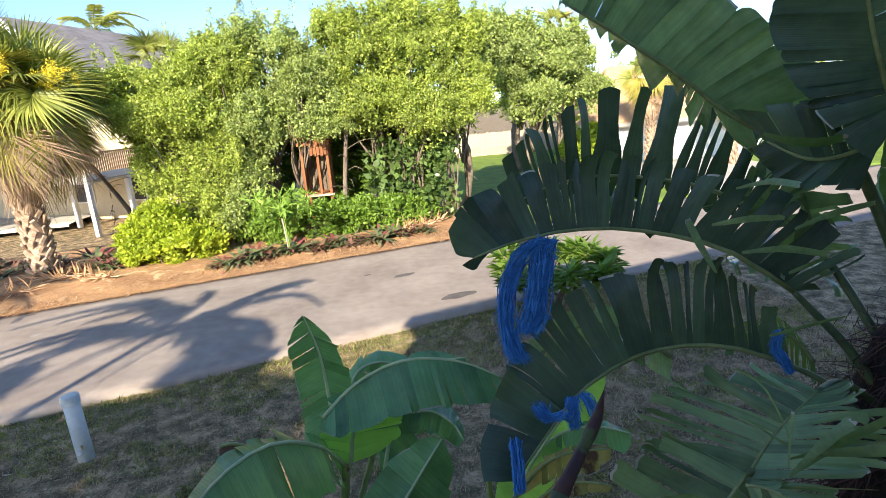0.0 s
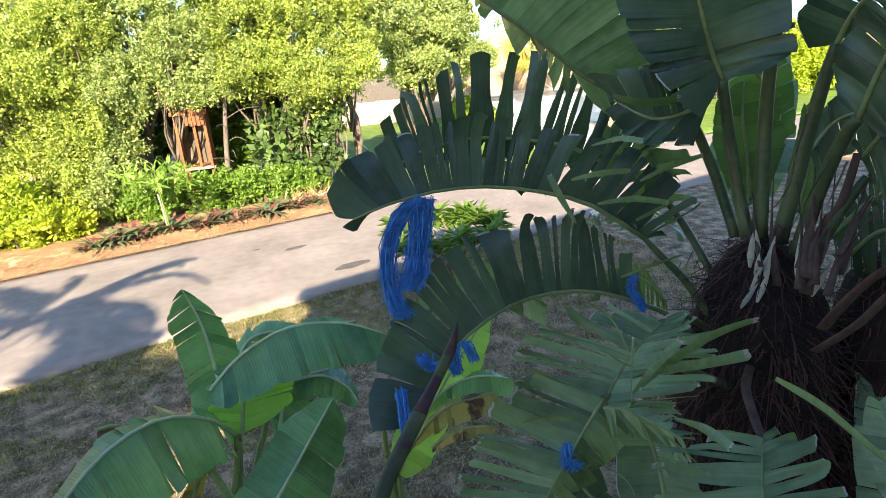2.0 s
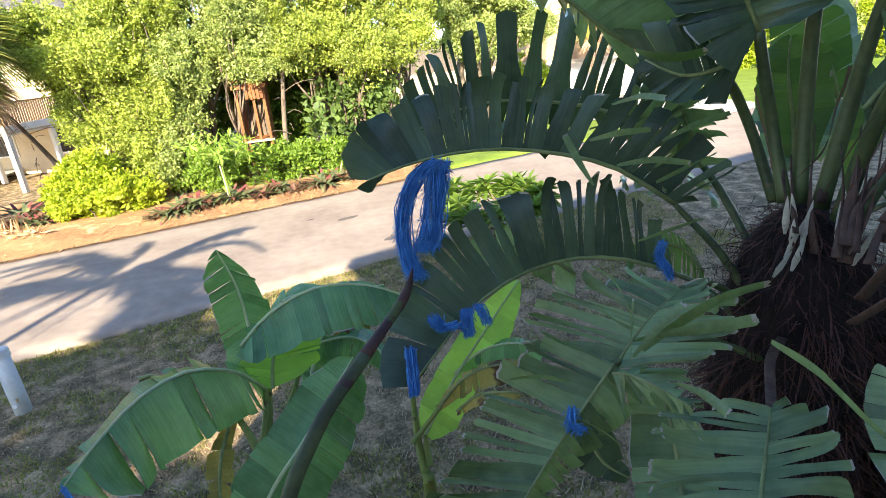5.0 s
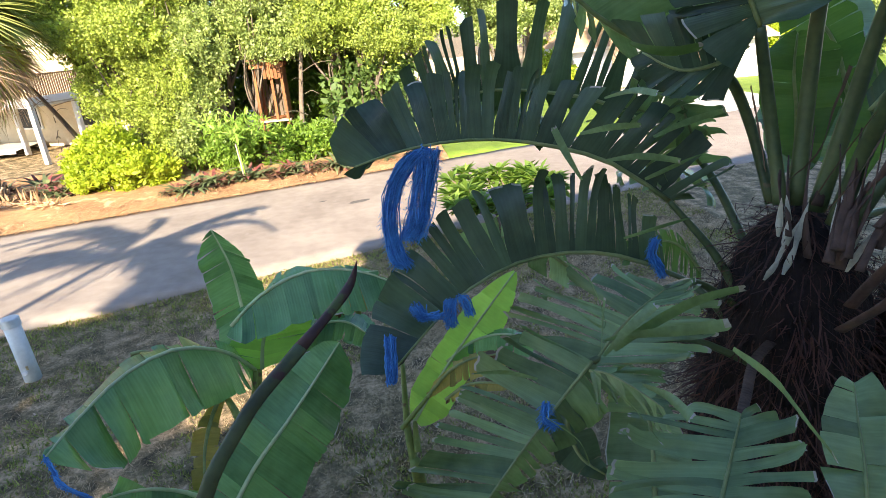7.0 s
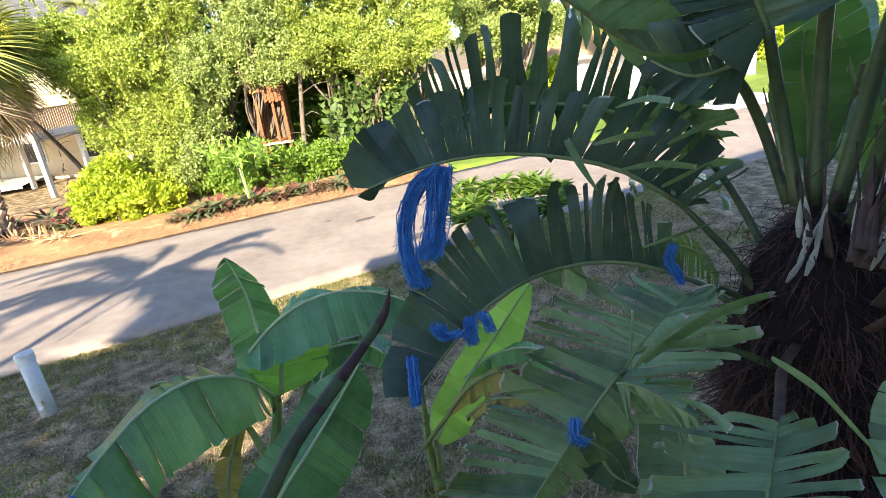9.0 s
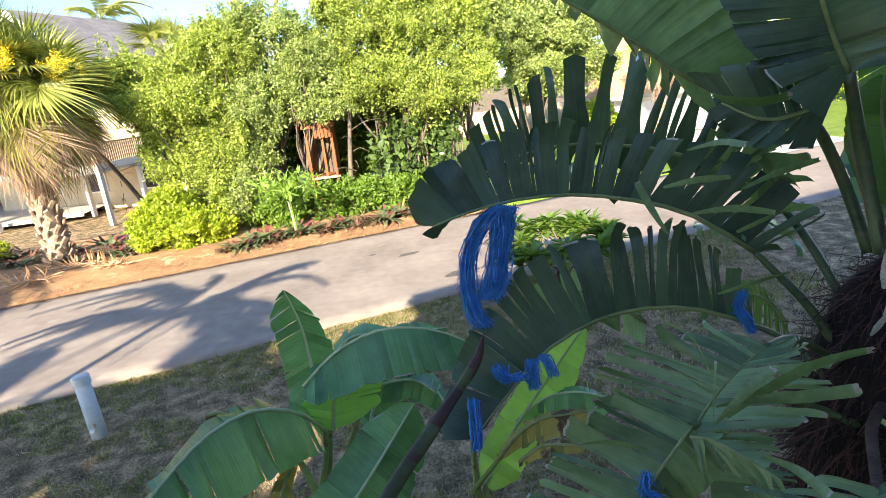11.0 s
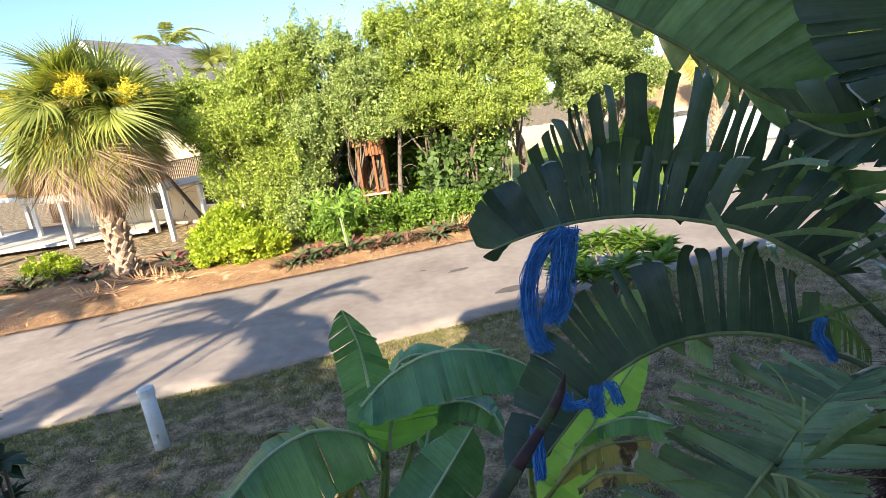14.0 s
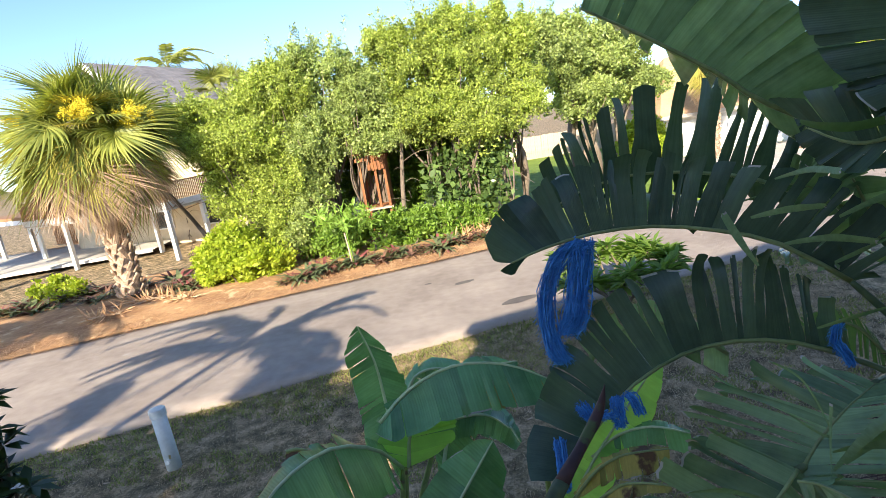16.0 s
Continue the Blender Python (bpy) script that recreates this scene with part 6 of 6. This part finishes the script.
torn_leaf(banana2, [(-0.18, 4.64, 1.74), (0.09, 4.59, 1.83), (0.28, 4.45, 1.8), (0.37, 4.27, 1.7)],
          [(0, (0, -0.02, -0.04)), (0.5, (-0.09, -0.08, -0.14)), (1, (-0.05, -0.02, -0.03))],
          [(0, (0, 0.1, -0.03)), (0.5, (0.06, 0.13, 0.03)), (1, (0.01, 0, 0.01))],
          6, 0.05, 0.05, banana_leaf, full=1.9)

stalk(strelitzia, [(2.66, 2.62, 2.53), (2.52, 2.84, 2.88), (2.39, 2.98, 3.08), (2.31, 3.05, 3.19)], 0.04, 0.022, stalk_green)
stalk(strelitzia, [(2.85, 2.85, 2.71), (2.77, 3.25, 3.19), (2.65, 3.46, 3.43), (2.43, 3.67, 3.59)], 0.04, 0.022, stalk_green)
stalk(strelitzia, [(2.59, 2.54, 2.35), (2.51, 2.77, 2.56), (2.42, 2.93, 2.66), (2.31, 3.03, 2.71)], 0.035, 0.02, stalk_green)
stalk(strelitzia, [(2.76, 2.64, 3.24), (2.71, 2.76, 3.73), (2.54, 2.71, 4.21)], 0.05, 0.03, stalk_green)
stalk(strelitzia, [(2.84, 2.62, 3.23), (2.87, 2.69, 3.79), (2.82, 2.65, 4.25), (2.76, 2.56, 4.6)], 0.05, 0.032, stalk_green)
stalk(strelitzia, [(2.91, 2.54, 3.21), (2.97, 2.5, 3.76), (2.96, 2.42, 4.15), (2.95, 2.36, 4.36)], 0.05, 0.03, stalk_green)
stalk(strelitzia, [(2.85, 2.82, 3.18), (2.8, 2.98, 3.55), (2.67, 3.02, 3.85), (2.42, 2.86, 4.03)], 0.045, 0.03, stalk_green)
stalk(strelitzia, [(2.93, 2.42, 3.16), (2.96, 2.37, 3.52), (2.9, 2.22, 3.86), (2.87, 2.12, 4)], 0.05, 0.03, stalk_green)
stalk(strelitzia, [(2.9, 2.3, 3.17), (3, 2.27, 3.4), (3.08, 2.24, 3.56), (3.12, 2.21, 3.65)], 0.045, 0.028, stalk_green)
stalk(strelitzia, [(3.1, 2.51, 3.11), (3.39, 2.65, 3.1), (3.67, 2.79, 3.06)], 0.04, 0.02, stalk_green)
stalk(strelitzia, [(2.78, 2.08, 2.85), (2.76, 1.93, 3.11), (2.72, 1.75, 3.33), (2.65, 1.55, 3.47)], 0.034, 0.02, stalk_brown)
stalk(strelitzia, [(2.73, 2.06, 2.73), (2.74, 1.86, 2.98), (2.71, 1.7, 3.23), (2.65, 1.52, 3.41)], 0.034, 0.02, stalk_brown)
stalk(strelitzia, [(2.91, 2.35, 3.15), (2.97, 2.3, 3.36), (3, 2.24, 3.53), (3.02, 2.21, 3.79)], 0.035, 0.02, stalk_brown)
stalk(strelitzia, [(2.88, 2.51, 3.25), (2.95, 2.54, 3.52), (2.98, 2.54, 3.76)], 0.03, 0.012, stalk_brown)
stalk(strelitzia, [(1.76, 1.48, 2.83), (1.95, 1.7, 2.73), (2.29, 2.09, 2.6), (2.67, 2.42, 2.48)], 0.02, 0.03, stalk_brown)
stalk(strelitzia, [(1.9, 2.32, 2.97), (2.18, 2.49, 2.89), (2.54, 2.62, 2.63)], 0.02, 0.03, stalk_green)
stalk(strelitzia, [(1.43, 2.15, 2.71), (1.7, 2.27, 2.69), (2.15, 2.45, 2.55), (2.53, 2.44, 2.34)], 0.02, 0.03, stalk_green)
stalk(strelitzia, [(2.66, 2.43, 3.05), (2.67, 2.55, 3.35), (2.71, 2.62, 3.45)], 0.0251871, 0.00587465, stalk_brown)
stalk(strelitzia, [(2.94, 2.15, 3.12), (3.01, 2.14, 3.33), (3.13, 2.13, 3.48)], 0.0304636, 0.00993001, stalk_brown)
stalk(strelitzia, [(2.77, 2.21, 3.11), (2.86, 2.31, 3.29), (2.97, 2.38, 3.57)], 0.0343765, 0.0110305, stalk_brown)
stalk(strelitzia, [(2.8, 2.21, 3.05), (2.93, 2.24, 3.29), (3.03, 2.33, 3.68)], 0.0227194, 0.0057359, stalk_brown)
stalk(strelitzia, [(2.92, 2.15, 3.17), (3.01, 2.17, 3.35), (3.12, 2.18, 3.55)], 0.031685, 0.0112336, stalk_brown)
stalk(strelitzia, [(2.82, 2.24, 2.99), (2.9, 2.27, 3.29), (3.02, 2.27, 3.44)], 0.0380939, 0.00855286, stalk_brown)
stalk(strelitzia, [(2.78, 2.2, 3.11), (2.89, 2.29, 3.29), (2.98, 2.31, 3.43)], 0.0217704, 0.0104048, stalk_brown)
stalk(strelitzia, [(2.77, 2.39, 3), (2.75, 2.45, 3.3), (2.83, 2.56, 3.69)], 0.0343688, 0.00664763, stalk_brown)
stalk(strelitzia, [(2.82, 2.11, 3.03), (2.99, 2.18, 3.33), (3.14, 2.2, 3.7)], 0.0239477, 0.00726349, stalk_brown)
stalk(strelitzia, [(2.74, 2.22, 3.04), (2.85, 2.33, 3.28), (2.91, 2.46, 3.6)], 0.0292082, 0.00816058, stalk_brown)
stalk(strelitzia, [(2.87, 2.32, 3.05), (2.88, 2.31, 3.33), (2.97, 2.36, 3.5)], 0.0247527, 0.00640869, stalk_brown)
stalk(strelitzia, [(2.91, 2.15, 3.24), (3.02, 2.16, 3.38), (3.13, 2.17, 3.54)], 0.0326436, 0.00448064, stalk_brown)
stalk(strelitzia, [(2.84, 2.31, 3.12), (2.89, 2.32, 3.37), (2.97, 2.41, 3.69)], 0.0335204, 0.0117064, stalk_brown)
stalk(strelitzia, [(2.64, 2.4, 3.14), (2.69, 2.51, 3.32), (2.74, 2.61, 3.53)], 0.0260081, 0.00701728, stalk_brown)
stalk(strelitzia, [(2.8, 2.17, 3.08), (2.9, 2.27, 3.3), (3, 2.36, 3.64)], 0.0237479, 0.00748187, stalk_brown)
stalk(banana, [(-0.59, 3.49, 1.73), (-0.57, 3.65, 1.86), (-0.6, 3.85, 2)], 0.03, 0.015, stalk_banana)
stalk(banana, [(-0.59, 3.41, 1.69), (-0.55, 3.68, 1.99), (-0.56, 3.78, 2.18), (-0.59, 3.83, 2.28)], 0.03, 0.015, stalk_banana)
stalk(banana, [(-0.65, 3.21, 1.71), (-0.58, 3.42, 1.88), (-0.55, 3.6, 2.07)], 0.03, 0.015, stalk_banana)
stalk(banana, [(-0.52, 3.32, 1.64), (-0.46, 3.68, 1.77), (-0.35, 3.99, 1.95), (-0.41, 4.09, 2.03)], 0.03, 0.014, stalk_banana)
stalk(banana, [(-0.6, 3.19, 1.84), (-0.67, 3.29, 1.97), (-0.74, 3.37, 2.07)], 0.035, 0.02, stalk_banana)
stalk(banana, [(-0.44, 3.63, 1.67), (-0.3, 3.84, 1.78)], 0.03, 0.02, stalk_banana)
stalk(banana2, [(0.55, 3.68, 0.83), (0.52, 3.9, 1.08), (0.55, 4.23, 1.56)], 0.05, 0.02, stalk_banana)
stalk(banana2, [(0.58, 3.77, 0.93), (0.59, 3.93, 1.13)], 0.04, 0.02, stalk_banana)
stalk(banana2, [(0.47, 3.85, 1.14), (0.72, 3.89, 1.39)], 0.03, 0.02, stalk_banana)


# loose torn strips and frayed sheath edges
ribbon(strelitzia, [(1.85, 2.76, 4.18), (1.90, 2.68, 4.15), (2.01, 2.61, 4.13), (2.12, 2.54, 4.15)], 0.085, leaf_light, 300)
ribbon(strelitzia, [(1.58, 2.74, 3.74), (1.70, 2.63, 3.78), (1.81, 2.51, 3.80)], 0.070, leaf_skylit, 301)
ribbon(strelitzia, [(1.91, 2.57, 3.72), (2.06, 2.52, 3.79), (2.20, 2.42, 3.85)], 0.075, leaf_skylit, 302)
ribbon(strelitzia, [(1.70, 2.66, 3.60), (1.85, 2.55, 3.63), (1.98, 2.41, 3.62)], 0.070, leaf_skylit, 303)
ribbon(strelitzia, [(1.84, 2.50, 3.52), (1.99, 2.46, 3.59), (2.13, 2.41, 3.66)], 0.090, leaf_skylit, 304)
ribbon(strelitzia, [(1.70, 2.42, 3.24), (1.85, 2.36, 3.30), (1.98, 2.27, 3.37)], 0.060, leaf_skylit, 305)
ribbon(strelitzia, [(1.73, 2.78, 3.91), (1.84, 2.67, 3.95), (1.91, 2.55, 3.94)], 0.050, leaf_skylit, 306)
ribbon(strelitzia, [(1.56, 2.65, 3.51), (1.48, 2.66, 3.65), (1.41, 2.68, 3.80)], 0.060, leaf_skylit, 307)
ribbon(strelitzia, [(1.34, 1.73, 3.04), (1.43, 1.71, 3.12), (1.62, 1.65, 3.26), (1.78, 1.58, 3.33)], 0.100, leaf_skylit, 308)
ribbon(strelitzia, [(1.29, 1.72, 3.10), (1.39, 1.70, 3.12), (1.56, 1.60, 3.17), (1.69, 1.52, 3.22)], 0.075, leaf_skylit, 309)
ribbon(strelitzia, [(1.21, 1.65, 3.02), (1.28, 1.46, 2.98), (1.31, 1.28, 2.94)], 0.045, leaf_skylit, 310)
ribbon(strelitzia, [(1.25, 1.65, 3.04), (1.36, 1.59, 3.06), (1.47, 1.53, 3.08)], 0.018, rib_mat, 311)
ribbon(strelitzia, [(1.38, 1.56, 2.98), (1.43, 1.45, 2.99), (1.45, 1.33, 2.98)], 0.060, leaf_skylit, 312)
ribbon(strelitzia, [(1.28, 1.70, 3.04), (1.37, 1.68, 3.16), (1.47, 1.66, 3.27)], 0.055, leaf_skylit, 313)
ribbon(strelitzia, [(1.26, 1.68, 3.02), (1.27, 1.70, 3.16), (1.28, 1.71, 3.30)], 0.022, leaf_skylit, 314)
ribbon(strelitzia, [(1.18, 1.79, 3.23), (1.30, 1.74, 3.15), (1.28, 1.86, 3.31), (1.20, 1.95, 3.37)], 0.030, leaf_skylit, 315)
ribbon(strelitzia, [(1.47, 1.20, 3.34), (1.51, 1.07, 3.31), (1.48, 0.91, 3.30), (1.45, 0.75, 3.29)], 0.095, leaf_skylit, 316)
ribbon(strelitzia, [(0.98, 1.63, 3.03), (0.85, 1.62, 3.09), (0.72, 1.60, 3.12)], 0.050, leaf_skylit, 317)
ribbon(strelitzia, [(0.97, 1.50, 2.95), (1.08, 1.45, 2.86), (1.11, 1.41, 2.77)], 0.030, leaf_skylit, 318)
ribbon(strelitzia, [(2.42, 2.21, 3.52), (2.58, 2.23, 3.64), (2.65, 2.26, 3.84), (2.74, 2.30, 4.02)], 0.040, leaf_brown, 340, "dry_sheath_edge", 0.5, False)
ribbon(strelitzia, [(2.39, 2.33, 3.54), (2.38, 2.41, 3.75), (2.36, 2.48, 3.95)], 0.030, leaf_brown, 341, "dry_sheath_edge", 0.5, False)
ribbon(strelitzia, [(2.48, 2.11, 3.43), (2.62, 2.12, 3.65), (2.75, 2.12, 3.84)], 0.035, leaf_brown, 342, "dry_sheath_edge", 0.5, False)
ribbon(strelitzia, [(2.53, 2.08, 3.38), (2.66, 2.07, 3.55), (2.80, 2.09, 3.79)], 0.030, leaf_brown, 343, "dry_sheath_edge", 0.5, False)
torn_leaf(strelitzia, [(3.14, 3.04, 3.31), (3.49, 3.41, 3.55), (3.99, 3.90, 3.91), (4.59, 4.44, 4.42)],
          [(0, (-0.05, 0.04, -0.01)), (0.4, (-0.26, 0.14, 0.06)), (0.8, (-0.22, 0.12, 0.08)), (1, (-0.03, 0.02, 0.03))],
          [(0, (0.06, -0.05, 0.01)), (0.4, (0.36, -0.12, 0.02)), (0.8, (0.30, -0.08, 0.02)), (1, (0.03, -0.01, 0.02))],
          9, 0.04, 0.03, leaf_skylit, full=1.4, blind=0.1)

# ---- blue netting tied round the leaves ----
def netting(points, width, strands, fray, label, seed, fringe=True):
    """A frayed strip of plastic netting: a woven ribbon of many thin strands along a few points."""
    r = random.Random(seed)
    t = thing("blue_netting", points[0], label, "netting", "blue netting strips")
    o = Vector(points[0])
    bm = bmesh.new()
    for k in range(strands):
        e = k / max(strands - 1, 1) - 0.5
        pts = [Vector(p) - o + Vector((e * width + r.gauss(0, 0.12) * width, r.gauss(0, 0.15) * width, r.gauss(0, 0.012))) for p in points]
        path = spline(pts, 14)
        path = [p + Vector((r.gauss(0, 0.0025), r.gauss(0, 0.0025), 0)) for p in path]
        tube(bm, path, [0.0036] * 15, 4, caps=False)
    tagged(part("net_ribbon", bm, blue_mat, t), kind="stuff")
    if fringe:
        bm = bmesh.new()
        line = spline([Vector(p) - o for p in points], 40)
        for k in range(int(strands * 22)):
            c = line[r.randrange(40)] + Vector((r.uniform(-0.5, 0.5) * width, r.gauss(0, 0.2) * width, 0))
            d = Vector((r.choice((-1, 1)) * r.uniform(0.2, 1), r.uniform(-0.4, 0.4), r.uniform(-0.9, 0.2))) * fray
            tube(bm, [c, c + d * 0.5 + Vector((0, 0, 0.004)), c + d + Vector((0, 0, -0.006))], [0.0018, 0.0016, 0.001], 3, caps=False)
        tagged(part("fray", bm, blue_mat, t), kind="stuff")
    return t


netting([(0.76, 3.11, 3.67), (0.66, 3.09, 3.6), (0.57, 3.05, 3.45), (0.53, 2.99, 3.27), (0.55, 2.93, 3.11), (0.58, 2.9, 3.04)], 0.085, 52, 0.045, "frayed blue netting hanging from an arched leaf", 1)
netting([(0.8, 3.11, 3.66), (0.77, 3.08, 3.56), (0.73, 3.03, 3.4), (0.69, 2.98, 3.27), (0.65, 2.96, 3.19)], 0.12, 64, 0.05, "frayed blue netting looped under an arched leaf", 2)
netting([(0.44, 2.515, 2.8), (0.435, 2.44, 2.69), (0.425, 2.375, 2.61)], 0.05, 34, 0.012, "short blue netting strip on a leaf tip", 3)
netting([(0.61, 2.66, 2.89), (0.65, 2.63, 2.83), (0.73, 2.63, 2.83)], 0.07, 20, 0.02, "blue netting knotted round a leaf", 4)
netting([(0.82, 2.74, 2.86), (0.805, 2.69, 2.81), (0.8, 2.65, 2.74)], 0.06, 18, 0.02, "blue netting end hanging from a leaf", 5)
netting([(0.88, 2.74, 2.88), (0.90, 2.70, 2.84), (0.92, 2.67, 2.79)], 0.045, 13, 0.02, "blue netting end hanging from a leaf", 6)
netting([(2.24, 3.05, 2.94), (2.2, 3.03, 2.85), (2.22, 2.98, 2.79), (2.24, 2.94, 2.72)], 0.05, 16, 0.03, "blue netting tied round a leaf stalk", 7)
netting([(-1.36, 2.44, 2.43), (-1.32, 2.4, 2.37), (-1.28, 2.35, 2.32), (-1.15, 2.32, 2.24)], 0.02, 10, 0.02, "blue netting tied to a banana leaf tip", 8)
netting([(1.15, 2.03, 2.59), (1.13, 1.99, 2.53), (1.18, 1.96, 2.51)], 0.03, 10, 0.04, "blue netting tangle on a torn leaf", 9)

# ---- dark shoot close to the camera ----
shoot = thing("dark_shoot", (-0.1, 0.45, 0), "curved green plant shoot with a dark red tip before the balcony", "plant shoot")
line = [p - shoot.location for p in spline([(-0.1, 0.45, -0.05), (-0.1, 0.45, 1.8), (-0.08, 0.55, 2.9), (0.0, 0.74, 3.42), (0.09, 0.88, 3.57), (0.20, 1.00, 3.645), (0.29, 1.09, 3.70), (0.345, 1.14, 3.745), (0.37, 1.16, 3.80)], 40)]
bm = bmesh.new()
tube(bm, line[:27], [0.013 + 0.006 * i / 26 for i in range(27)], 10, 0.6)
part("stalk", bm, shoot_green, shoot, smooth=True)
bm = bmesh.new()
tube(bm, line[26:], [0.0185, 0.0165, 0.015, 0.014, 0.014, 0.0145, 0.015, 0.015, 0.0145, 0.013, 0.011, 0.008, 0.005, 0.0025, 0.001], 10, 0.6)
part("tip", bm, shoot_mat, shoot, "dark reddish-brown pointed tip", smooth=True)
